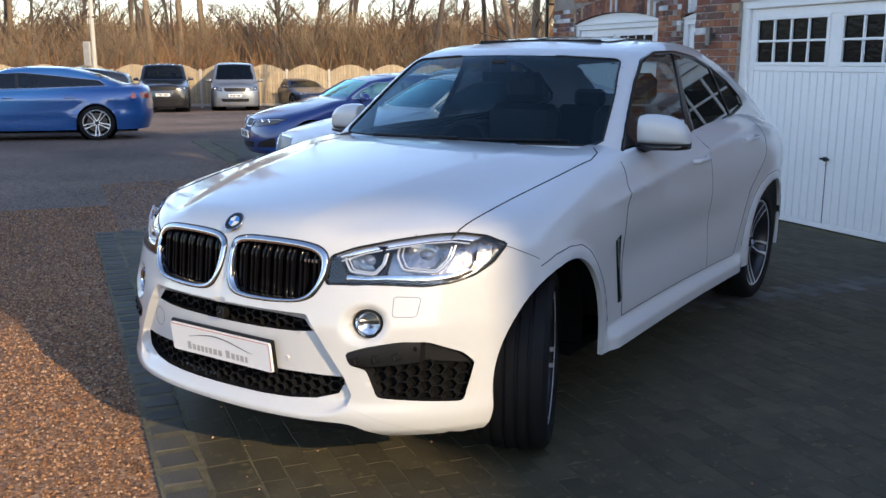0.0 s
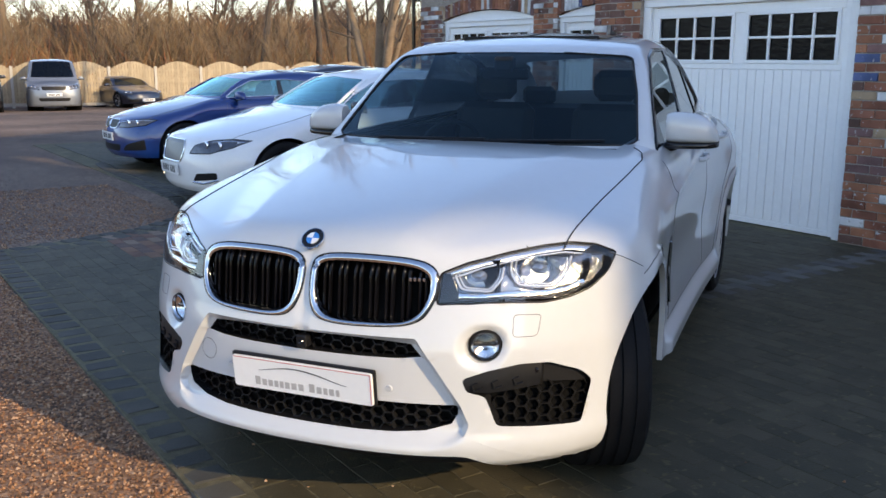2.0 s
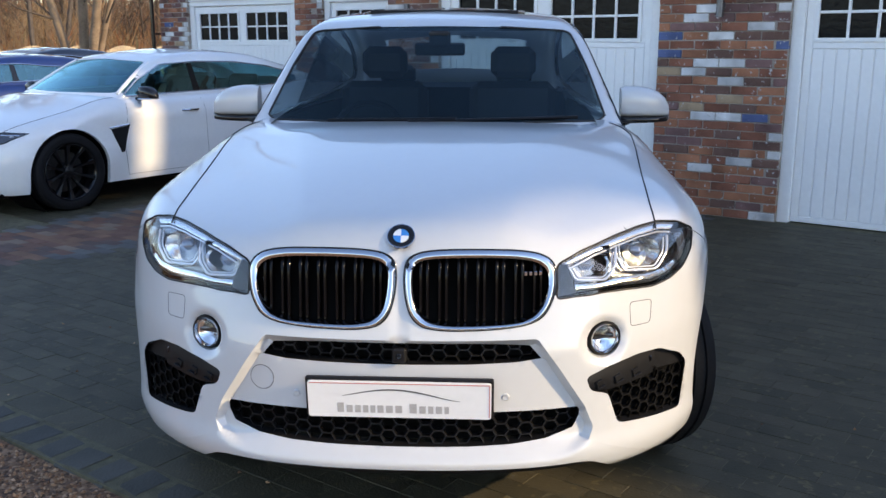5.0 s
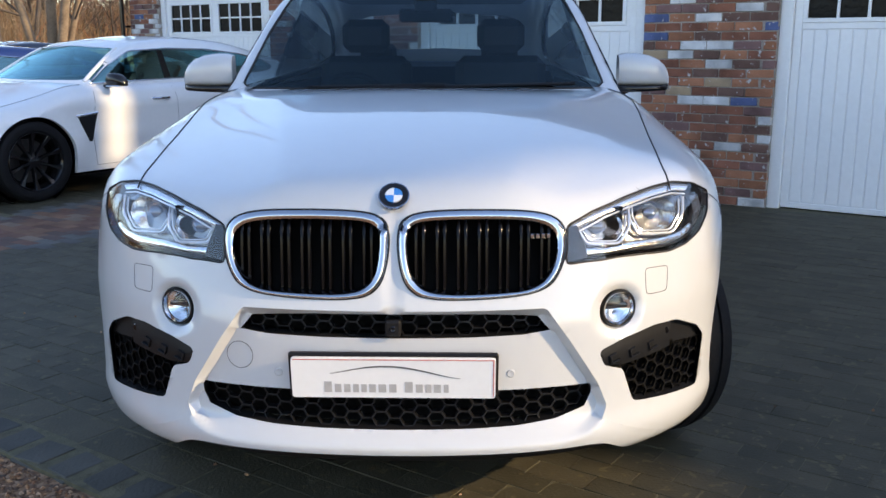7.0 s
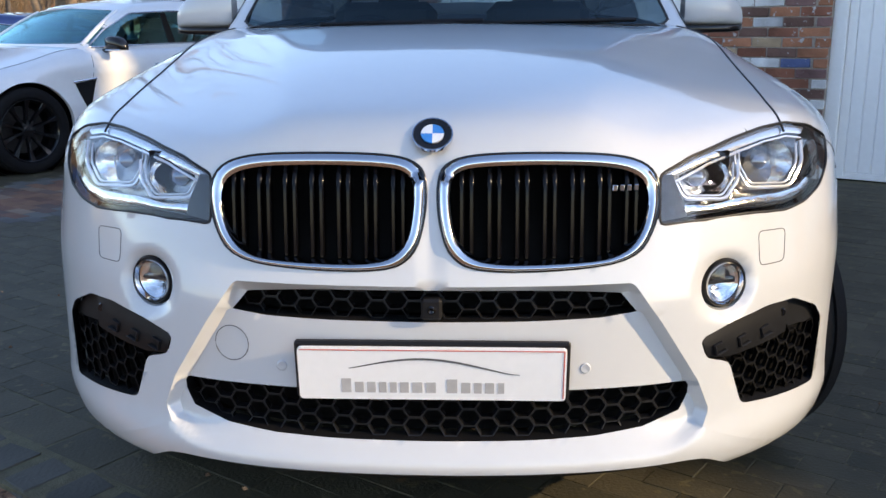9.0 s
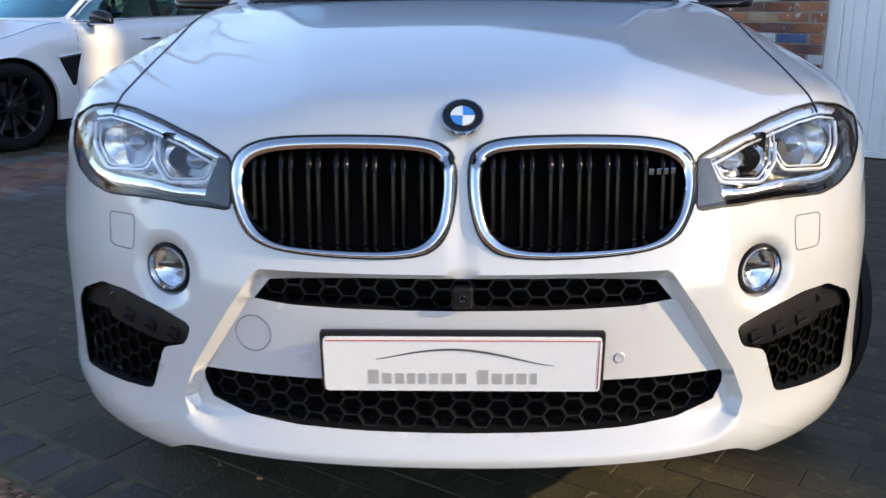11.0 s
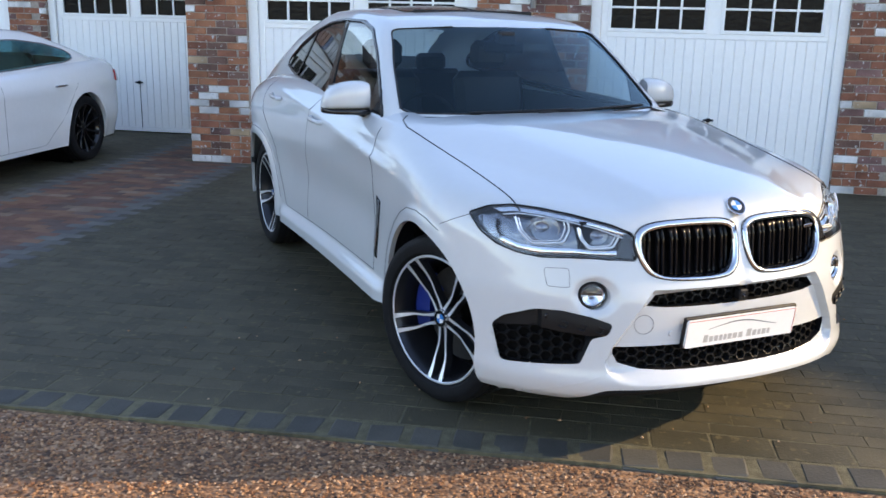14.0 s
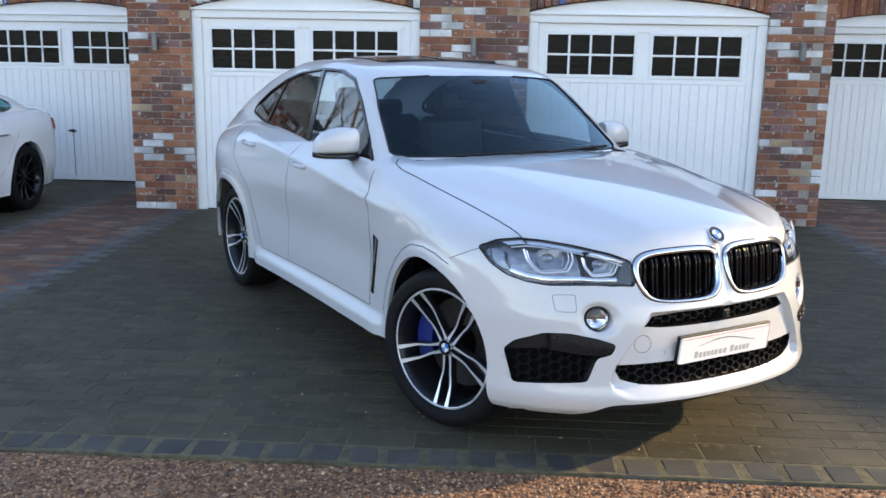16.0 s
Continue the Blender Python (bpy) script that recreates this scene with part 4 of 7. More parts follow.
def garage_door(u0, v, name, width=2.41):
    """A white up-and-over door with two eight-pane windows, in a white frame under a segmental arch board."""
    d = thing(name, "white ribbed garage door with two eight-pane windows", "garage door", kind="structure", at=G @ pose(u0, v, 0))
    k = width / 2.41
    for a in (0.0, width - 0.10):
        part("jamb", box(a, -0.05, 0, a + 0.10, 0.05, 2.035, 0.006), "trim_white", d)
    part("lintel", box(0, -0.052, 2.035, width, 0.05, 2.115, 0.006), "trim_white", d)
    part("lintel_bead", box(-0.01, -0.075, 2.112, width + 0.01, -0.02, 2.137, 0.006), "trim_white", d)
    arch = [(0, 2.13)] + [(width * t, 2.13 + 0.150 * math.sin(math.pi * t)**0.75) for t in np.linspace(0.02, 0.98, 25)] + [(width, 2.13)]
    part("arch_board", prism(arch, -0.045, 0.02, "y"), "trim_white", d, "white segmental arch board")
    leaf = part("leaf", join(box(0.10, 0.0, 0.01, width - 0.10, 0.04, 1.50), box(0.10, 0.0, 1.94, width - 0.10, 0.04, 2.035), box(0.10, 0, 1.50, 0.19 * k, 0.04, 1.94), box(1.095 * k, 0, 1.50, 1.265 * k, 0.04, 1.94), box(2.18 * k, 0, 1.50, width - 0.10, 0.04, 1.94)), "door_white", d, "white ribbed door leaf")
    part("leaf_frame", join(box(0.103, -0.014, 0.012, 0.165, 0.002, 2.03, 0.004), box(width - 0.165, -0.014, 0.012, width - 0.103, 0.002, 2.03, 0.004), box(0.165, -0.014, 1.95, width - 0.165, 0.002, 2.03, 0.004), box(0.165, -0.014, 0.012, width - 0.165, 0.002, 0.06, 0.004)), "door_white", leaf)
    part("cross_rail", box(0.165, -0.012, 1.435, width - 0.165, 0.002, 1.485, 0.004), "door_white", leaf)
    n = 22
    w = (width - 0.33) / n
    for i in range(n):
        part("rib", box(0.165 + i * w + 0.004, -0.009, 0.062, 0.165 + (i + 1) * w - 0.004, 0.002, 1.433, 0.004), "door_white", leaf)
    part("centre_seam", box(width / 2 - 0.0035, -0.0098, 0.062, width / 2 + 0.0035, 0.0, 0.64), "satin", leaf)
    for a, b in ((0.20 * k, 1.085 * k), (1.277 * k, 2.17 * k)):
        win = part("window", join(box(a - 0.035, -0.018, 1.485, b + 0.035, 0.0, 1.52, 0.004), box(a - 0.035, -0.018, 1.92, b + 0.035, 0.0, 1.955, 0.004), box(a - 0.035, -0.018, 1.52, a, 0.0, 1.92, 0.003), box(b, -0.018, 1.52, b + 0.035, 0.0, 1.92, 0.003)), "trim_white", leaf, "eight-pane window")
        pw, ph = (b - a) / 4, 0.20
        for i in range(4):
            for j in range(2):
                part("pane", box(a + i * pw, 0.010, 1.52 + j * ph, a + (i + 1) * pw, 0.016, 1.52 + (j + 1) * ph), "dark_pane", win)
        for i in range(1, 4):
            part("glazing_bar", box(a + i * pw - 0.011, -0.014, 1.52, a + i * pw + 0.011, 0.010, 1.92, 0.003), "trim_white", win)
        part("glazing_bar", box(a, -0.0125, 1.709, b, 0.0095, 1.731, 0.003), "trim_white", win)
    h = part("handle", join(tube([(width / 2 - 0.05, -0.035, 0.655), (width / 2 + 0.05, -0.035, 0.655)], 0.011, 8), box(width / 2 - 0.018, -0.04, 0.635, width / 2 + 0.018, -0.009, 0.675, 0.004)), "gloss_black", leaf, "small black handle")
    part("keyhole", box(width / 2 - 0.008, -0.014, 0.585, width / 2 + 0.008, -0.008, 0.61, 0.002), "satin", leaf)
    return d


VC, VW = 9.50, 11.45
door_1 = garage_door(-6.70, VC, "door_1")
for i, (u, v) in enumerate(((-3.17, VC), (-10.20, VW), (-13.15, VW), (0.32, VW), (3.9, VW))):
    c = copy_thing(door_1, G @ pose(u, v, 0))
    c.name = "door_%d" % (i + 2)

brick_meshes = []
for k in range(5):
    rr = random.Random(k)
    v, f = box(-0.1075, -0.05, -0.0325, 0.1075, 0.05, 0.0325, 0.004)
    v = [(x + rr.uniform(-0.003, 0.003), y + rr.uniform(-0.003, 0.003), z + rr.uniform(-0.002, 0.002)) for x, y, z in v]
    brick_meshes.append(mesh_of("brick", (v, f), M["brick"]))
v, f = box(-0.05, -0.05, -0.0325, 0.05, 0.05, 0.0325, 0.004)
half_brick = mesh_of("brick", (v, f), M["brick"])
WALLS = []
rb = random.Random(3)


def brick_wall(name, u0, u1, v, z1, thick=0.3, label="reclaimed red brick wall with whitewashed bricks", courses=32):
    """A wall of bricks that stand a little proud of their mortar."""
    w = part(name, box(u0, v + 0.008, -0.1, u1, v + thick, z1), "mortar", at=G)
    tagged(w, label, "wall", kind="structure")
    WALLS.append((w, u0, u1, v, courses))
    return w


def lay_bricks(w, u0, u1, v, courses):
    for c in range(courses):
        z = 0.0375 + c * 0.075
        a = u0
        if c % 2:
            a = u0 + 0.1075
            rows = [(u0 + 0.05, True)]
        else:
            rows = []
        while a + 0.215 <= u1 + 0.004:
            rows.append((a + 0.1075, False))
            a += 0.225
        if u1 - a > 0.08:
            rows.append((u1 - 0.05, True))
        for x, h in rows:
            b = bpy.data.objects.new("brick", half_brick if h else rb.choice(brick_meshes))
            scene.collection.objects.link(b)
            b.parent = w
            b.matrix_local = pose(x, v + 0.05 + rb.uniform(-0.004, 0.004), z, 0, rb.uniform(-0.6, 0.6), rb.uniform(-0.8, 0.8))


brick_wall("wall_west_pier", -7.37, -6.70, 9.40, 3.0)
brick_wall("wall_middle_pier", -4.29, -3.17, 9.40, 3.0)
brick_wall("wall_east_pier", -0.76, -0.11, 9.40, 3.0)
brick_wall("wall_wing_far", -13.85, -13.15, VW - 0.1, 3.0)
brick_wall("wall_wing_middle", -10.74, -10.20, VW - 0.1, 3.0)
brick_wall("wall_wing_near", -7.79, -7.37, VW - 0.1, 3.0)
brick_wall("wall_wing_right", -0.11, 0.32, VW - 0.1, 3.0)
brick_wall("wall_wing_right_pier", 2.73, 3.9, VW - 0.1, 3.0)
over = Pile()
for u0, u1, v in ((-6.70, -4.29, 9.40), (-3.17, -0.76, 9.40), (-10.20, -7.79, VW - 0.1), (-13.15, -10.74, VW - 0.1), (0.32, 2.73, VW - 0.1), (3.9, 6.31, VW - 0.1)):
    for i in range(33):
        x = u0 + (i + 0.5) * (u1 - u0) / 33
        t = (x - u0) / (u1 - u0)
        z = 2.142 + 0.150 * math.sin(math.pi * t)**0.75
        over.add(box(x - 0.033, v - 0.006, z, x + 0.033, v + 0.09, z + 0.215, 0.003))
    for c in range(5):
        for i in range(11):
            x = u0 + i * 0.225 + (0.11 if c % 2 else 0)
            if x + 0.215 < u1:
                over.add(box(x, v - 0.004, 2.49 + c * 0.075, x + 0.215, v + 0.09, 2.555 + c * 0.075, 0.003))
lint = part("wall_over_doors", join(*[box(a + 0.005, v + 0.012, 2.30, b - 0.005, v + 0.29, 2.98) for a, b, v in ((-6.70, -4.29, 9.40), (-3.17, -0.76, 9.40), (-10.20, -7.79, VW - 0.1), (-13.15, -10.74, VW - 0.1), (0.32, 2.73, VW - 0.1), (3.9, 6.31, VW - 0.1))]), "mortar", at=G)
tagged(lint, "brickwork with soldier courses above the garage doors", "wall", kind="structure")
tagged(part("arch_bricks", (over.v, over.f), "brick_far", lint, "soldier course bricks", fix=False), kind="stuff")
shell = part("wall_back", join(box(-13.85, 11.66, 0, -13.6, 16, 3.0), box(-13.85, 16, 0, 6.6, 16.2, 3.0), box(6.35, VW, 0, 6.6, 16, 3.0), box(-7.37, 9.705, 0, -7.15, VW - 0.1, 3.0), box(-0.33, 9.705, 0, -0.11, VW - 0.1, 3.0)), "mortar", at=G)
shell.data.transform(Matrix.Identity(4))
tagged(shell, "brick side and back walls of the garage", "wall", kind="structure")
tagged(part("roof", join(box(-7.6, 9.2, 3.0, 0.1, 16.3, 3.12), box(-14.0, 11.1, 3.0, -7.6, 16.3, 3.12), box(0.1, 11.1, 3.0, 6.8, 16.3, 3.12)), "roof_slate", at=G), "slate garage roof", "roof", kind="structure")
# drainpipe and handrail at the garage's end
dp = part("drainpipe", tube([(-13.92, 11.25, 0.0), (-13.92, 11.25, 2.95)], 0.034, 10), "gloss_black", at=G)
tagged(dp, "black drainpipe at the garage corner", "drainpipe")
for z in (0.6, 1.6, 2.5):
    part("bracket", box(-13.97, 11.24, z, -13.86, 11.36, z + 0.03), "gloss_black", dp)
rail = thing("handrail", "black metal handrail beside the garage", "handrail", at=G)
for a, b in (((-16.2, 12.2, 0.55), (-14.1, 12.2, 1.45)), ((-16.2, 12.2, 0.15), (-14.1, 12.2, 1.05))):
    part("rail", tube([a, b], 0.018, 8), "gloss_black", rail)
for i in range(7):
    x = -16.1 + i * 0.33
    part("post", tube([(x, 12.2, -0.2), (x, 12.2, 0.58 + (x + 16.2) * 0.43)], 0.012, 6), "gloss_black", rail)
# wall lights
def wall_light(u, v, z):
    w = thing("wall_light", "small grey metal up-and-down wall light", "wall light", group="lights on the piers", at=G @ pose(u, v, z))
    part("tube", lathe([(-0.085, 0.02), (-0.09, 0.030), (0.09, 0.030), (0.085, 0.02)], 20, "z"), "fixture", w, smooth=True)
    part("bracket", box(-0.02, 0.02, -0.03, 0.02, 0.075, 0.03, 0.004), "fixture", w)
    return w


wall_light(-3.73, 9.33, 1.78)
for u in (-7.06, -0.43):
    wall_light(u, 9.33, 1.78)

# walls added out of view beside the yard to cast shade over the car
# their gap lets a strip of sun onto the white saloon's door
hs = part("wall_house", join(box(9.0, 2.17, -5.3, 9.5, 6.48, 11.0), box(9.0, 6.88, -5.3, 9.5, 8.6, 11.0), box(9.0, 6.48, -5.3, 9.5, 6.88, 5.55), box(9.0, 6.48, 8.6, 9.5, 6.88, 11.0), box(9.0, 8.6, -5.3, 9.4, 14, 10.0),
    prism([(1.32, 11.0), (1.32, 5.15), (1.75, 5.02), (2.17, 4.85), (2.17, 11.0)], 8.9, 9.5, "x"), box(9.0, -4.0, -5.3, 9.3, 2.17, 3.62)), "caster_brick", at=pose(11.41, -3.71, 5.09))
tagged(hs, "unseen brown walls added beside the yard to cast shade", "wall", kind="structure")

# edging stones along the gravel
stone_meshes = [block_mesh("edging_stone", 0.144, 0.165, 0.05, M["edging"], 20 + k, 0.009, 0.014) for k in range(4)]
long_meshes = [block_mesh("edging_stone", w, 0.165, 0.05, M["paver"], 30 + k, 0.003) for k, w in enumerate((0.19, 0.23, 0.28))]
kerb = thing("edging_course", "slate-grey edging stones along the gravel", "edging", kind="structure", at=G)


def lay(parent, mesh, m, name):
    b = bpy.data.objects.new(name, mesh)
    scene.collection.objects.link(b)
    b.parent = parent
    b.matrix_local = m
    return b


u = -7.80
while u < 4.5:
    lay(kerb, rp.choice(stone_meshes), pose(u, 3.365 + rp.uniform(-0.006, 0.006), 0.002, rp.uniform(-1, 1), rp.uniform(-1, 1), rp.uniform(-2, 2)), "edging_stone")
    u += 0.166
u = -7.7
while u < 4.5:
    k = rp.randrange(3)
    w = (0.19, 0.23, 0.28)[k]
    lay(kerb, long_meshes[k], pose(u + w / 2, 3.545 + rp.uniform(-0.003, 0.003), 0.001, 0, 0, rp.uniform(-0.6, 0.6)), "edging_stone")
    u += w + 0.010
bend = [(-7.86, 3.45), (-7.98, 3.9), (-8.22, 4.6), (-8.62, 5.12), (-9.2, 5.40), (-10.0, 5.52), (-13.2, 5.60), (-13.9, 5.7), (-14.3, 6.2), (-14.4, 9.0)]
for (a0, b0), (a1, b1) in zip(bend, bend[1:]):
    n = max(1, int(math.hypot(a1 - a0, b1 - b0) / 0.166))
    for i in range(n):
        t = (i + 0.5) / n
        for off in (0.0, 0.18):
            ang = math.degrees(math.atan2(b1 - b0, a1 - a0))
            nx, ny = math.sin(radians(ang)), -math.cos(radians(ang))
            lay(kerb, rp.choice(stone_meshes), pose(a0 + (a1 - a0) * t - nx * off * -1 + 0.09, b0 + (b1 - b0) * t - ny * off * -1, 0.002, 0, 0, ang), "edging_stone")

# ---- the white coupe SUV ----
AXLE = 5.145
CAR = pose(0.024, AXLE, 0, 0, 0, -1.7)


def inset_line(pts, d):
    """The same open line, moved sideways by d."""
    out = []
    for i, p in enumerate(pts):
        q, r = pts[max(0, i - 1)], pts[min(len(pts) - 1, i + 1)]
        k = math.hypot(r[0] - q[0], r[1] - q[1])
        out.append((p[0] - (r[1] - q[1]) / k * d, p[1] + (r[0] - q[0]) / k * d))
    return out


def chaikin(pts, times):
    """Rounds a closed outline by cutting its corners."""
    for _ in range(times):
        pts = [(p[0] * k + q[0] * (1 - k), p[1] * k + q[1] * (1 - k)) for p, q in zip(pts, pts[1:] + pts[:1]) for k in (0.75, 0.25)]
    return pts


PANEL = ((-0.1, 0.668), (0.388, 0.668), (0.447, 0.585), (0.527, 0.46), (0.554, 0.395), (0.540, 0.356), (0.495, 0.325), (0.42, 0.300), (-0.1, 0.285))


def suv_front(x, z):
    """The sunk panel that holds the plate and the lower grilles, the fog lamps' wells and the kidneys' keel."""
    d = np.full(np.broadcast(x, z).shape, -9.0)
    for (a0, b0), (a1, b1) in zip(PANEL, PANEL[1:]):
        k = math.hypot(a1 - a0, b1 - b0)
        d = np.maximum(d, ((x - a0) * (b0 - b1) + (z - b0) * (a1 - a0)) / k)
    panel = 0.030 * (1 - step(-0.021, 0.002, d)) * step(0.300, 0.372, z)
    fog = 0.028 * (1 - step(0.035, 0.075, np.hypot(x - 0.583, z - 0.643)))
    kid = 0.006 * (1 - step(0.005, 0.03, x)) * step(0.66, 0.72, z)
    return panel + fog + kid


def suv_top(x, y):
    """The bonnet's raised middle: on either side a ridge, from which a flat facet falls to a second, outer line."""
    one = 0.292 + 0.205 * (y + 0.69)
    two = 0.405 + 0.42 * (y + 0.69) - 0.10 * np.maximum(0, y + 0.2)**2
    bend = lambda u, e: 0.5 * (u + np.sqrt(u * u + e * e))
    fall = (bend(x - one, 0.008) - bend(x - two, 0.03)) / np.maximum(two - one, 0.05)
    return (0.032 * (1 - fall) - 0.007) * (1 - step(0.30, 0.72, y))


def suv_flank(y, z):
    """The shoulder line, the doors' hollow, the sill skirt, the rear haunch and the drawn-in bumper corners."""
    dz = z - (0.905 + 0.086 * y)
    r = 0.024 * np.exp(-np.abs(dz) / np.where(dz > 0, 0.020, 0.060)) * step(0.25, 0.62, y) * (1 - step(2.5, 3.1, y))
    hollow = -0.020 * np.exp(-((z - 0.66) / 0.14)**2) * step(0.42, 0.8, y) * (1 - step(2.15, 2.5, y))
    sill = 0.040 * (1 - step(0.345, 0.408, z)) * step(0.42, 0.55, y) * (1 - step(2.3, 2.5, y))
    hip = 0.028 * np.exp(-((y - 3.0) / 0.5)**2) * np.exp(-((z - 0.95) / 0.17)**2)
    chin = -0.060 * (1 - step(0.20, 0.42, z)) * (1 - step(-0.25, 0.20, y))
    return r + hollow + sill + hip + chin


suv_low = lower_solid(
    hw=spl((-0.85, 0.95), (-0.6, 0.990), (-0.35, 1.0), (0, 0.990), (0.5, 0.955), (1.5, 0.945), (2.5, 0.965), (2.95, 0.982), (3.25, 0.955), (3.6, 0.885), (3.95, 0.78)),
    side=spl((0.15, -0.03), (0.25, -0.005), (0.40, -0.004), (0.60, 0.0), (0.80, 0.0), (0.95, -0.012), (1.05, -0.04), (1.15, -0.10), (1.25, -0.2)),
    yc=spl((0.14, -0.72), (0.22, -0.79), (0.27, -0.855), (0.32, -0.872), (0.38, -0.860), (0.50, -0.852), (0.62, -0.845), (0.70, -0.825), (0.80, -0.795), (0.90, -0.76), (0.95, -0.735), (1.05, -0.66)),
    bow=(0.20, 0.40),
    yr=spl((0.2, 3.80), (0.5, 3.95), (0.9, 3.93), (1.1, 3.86), (1.3, 3.8)), rbow=(0.2, 0.3),
    zc=spl((-0.80, 0.905), (-0.738, 0.943), (-0.6, 0.985), (-0.3, 1.045), (0, 1.09), (0.4, 1.135), (0.75, 1.160), (1.5, 1.19), (3.0, 1.22), (3.6, 1.17), (3.9, 1.08)),
    cross=spl((-0.8, 0.16), (-0.4, 0.125), (0.2, 0.08), (0.7, 0.02), (3.0, 0.05), (3.9, 0.1)),
    arches=((0, 0.37, 0.415), (2.95, 0.37, 0.42)), flare=0.014, ks=(0.13, 0.035, 0.13),
    front=suv_front, top=suv_top, flank=suv_flank)
suv_up = upper_solid(belt=1.10, hwb=0.835, tumble=0.36, taper=0.06, screen=(0.545, 1.42, 0.34),
                    roof=spl((0.9, 1.475), (1.3, 1.588), (1.6, 1.638), (2.0, 1.662), (2.4, 1.650), (2.9, 1.562), (3.4, 1.405), (3.8, 1.20)), rcross=0.09,
                    rear=(4.3, 0.3, 0.1), ks=(0.09, 0.035))


def build_suv():
    car = thing("parked_suv", "white coupe-styled SUV with tinted glass parked on block paving", "car", at=CAR)
    low = Skin(suv_low, 0.55, -0.32, 3.3, lambda x, y: 0.296 - 0.060 * float(step(0.50, 0.78, np.array(x))) if y < -0.30 else (0.245 if y < 0.0 else 0.30), 0.87, n=(46, 44, 130, 12, 10), zn=70, fan=34)
    for d in (0.002, -0.021):
        line = inset_line(PANEL, d)[:6]
        low.snap("f", line + [(0.9, 0.2), (0.9, 1.5), (-0.5, 1.5)], 0.0075)
    # openings
    kidney = chaikin([(0.010, 0.862), (0.026, 0.897), (0.084, 0.912), (0.222, 0.914), (0.363, 0.908), (0.428, 0.884), (0.444, 0.835), (0.430, 0.767), (0.391, 0.714), (0.268, 0.699), (0.085, 0.698), (0.034, 0.726), (0.014, 0.787)], 2)
    kidney_in = chaikin([(0.033, 0.854), (0.046, 0.882), (0.096, 0.891), (0.222, 0.893), (0.350, 0.887), (0.408, 0.867), (0.422, 0.825), (0.406, 0.759), (0.363, 0.719), (0.268, 0.711), (0.096, 0.710), (0.048, 0.742), (0.036, 0.795)], 2)
    slot = [(-0.05, 0.594), (0.20, 0.595), (0.33, 0.598), (0.400, 0.606), (0.367, 0.645), (0.20, 0.659), (-0.05, 0.661)]
    mouth = [(-0.05, 0.355), (0.20, 0.356), (0.32, 0.359), (0.42, 0.368), (0.497, 0.392), (0.514, 0.425), (0.515, 0.452), (-0.05, 0.456)]
    intake = rounded([(0.530, 0.545), (0.60, 0.570), (0.69, 0.587), (0.765, 0.583), (0.845, 0.540), (0.874, 0.500), (0.852, 0.362), (0.632, 0.390), (0.598, 0.488), (0.545, 0.503)], 0.012, 2)
    lamp = rounded([(0.440, 0.773), (0.442, 0.868), (0.512, 0.897), (0.617, 0.921), (0.70, 0.933), (0.775, 0.937), (0.845, 0.926), (0.905, 0.896), (0.890, 0.840), (0.852, 0.799), (0.80, 0.779), (0.738, 0.771), (0.63, 0.779)], 0.012, 2)
    fog = circle(0.583, 0.643, 0.052, 24)
    cuts = {}
    for name, poly in (("kidney", kidney), ("slot", slot), ("mouth", mouth), ("intake", intake), ("lamp", lamp), ("fog", fog)):
        cuts[name] = low.cut("f", poly, 0.0095)
    arches = [low.cut("s", arch_poly(y, 0.383, r), 0.02) for y, r in ((0, 0.410), (2.95, 0.41))]
    low.drop(lambda c: (c[:, 1] > 0.62) & (c[:, 1] < 3.35) & (c[:, 0] < 0.70) & (c[:, 2] > 1.05))
    bonnet = low.take(lambda c: (c[:, 2] > 0.86) & (c[:, 1] < 0.80) & (c[:, 0] < 0.765 + 0.075 * step(-0.43, 0.62, c[:, 1])) & (c[:, 1] > -0.80))
    body = part("body", low.shape(), "white_paint", car, "glossy white body shell", smooth=True, angle=50)
    part("bonnet", low.shape(bonnet), "white_paint", body, "white sculpted bonnet", smooth=True, angle=50)
    for name in ("kidney", "slot", "mouth", "intake", "fog"):
        way = (0, 0.045, 0) if name != "lamp" else (0, 0.02, 0)
        part(name.replace("mouth", "grille") + "_return", low.lip(cuts[name][1], way), "white_paint" if name in ("fog",) else "black_plastic", body, smooth=True)
    for f, e in arches:
        part("arch_edge", low.lip(e, (-0.022, 0, 0)), "white_paint", body, smooth=True)
    # wheel housings and floor
    for y in (0, 2.95):
        for s in (-1, 1):
            h = [(-0.30, 0.02), (-0.30, 0.44), (0.24, 0.44)]
            sh = lathe(h, 36, "x")
            sh = (sh[0], [q for q in sh[1] if min(sh[0][i][2] for i in q) > -0.13])
            part("wheel_housing", moved(sh, Matrix.Translation((s * 0.62, y, 0.40)) @ (Matrix.Rotation(math.pi, 4, "Z") if s < 0 else Matrix.Identity(4))), "matt_black", body)
    part("underbody", join(box(-0.80, 0.46, 0.24, 0.80, 2.48, 0.32, 0.02), box(-0.55, -0.50, 0.265, 0.55, 3.6, 0.33, 0.02)), "matt_black", body)
    part("bumper_backing", join(box(-0.60, -0.62, 0.32, 0.60, -0.56, 0.90), box(0.50, -0.45, 0.30, 0.80, -0.41, 0.70), box(-0.80, -0.45, 0.30, -0.50, -0.41, 0.70)), "matt_black", body)
    lip = [(x, -0.70 + 0.20 * x * x + 0.48 * x**4, 0.222) for x in np.linspace(-0.72, 0.72, 31)]
    part("lower_lip", tube(lip, 0.018, 6), "black_plastic", body, "black lower lip")
    # seams
    part("bonnet_gap", low.line("t", [(0.762, -0.445), (0.766, -0.30), (0.784, 0.0), (0.812, 0.35), (0.822, 0.55), (0.80, 0.66), (0.755, 0.72)], 0.0028, 6), "seam", body)
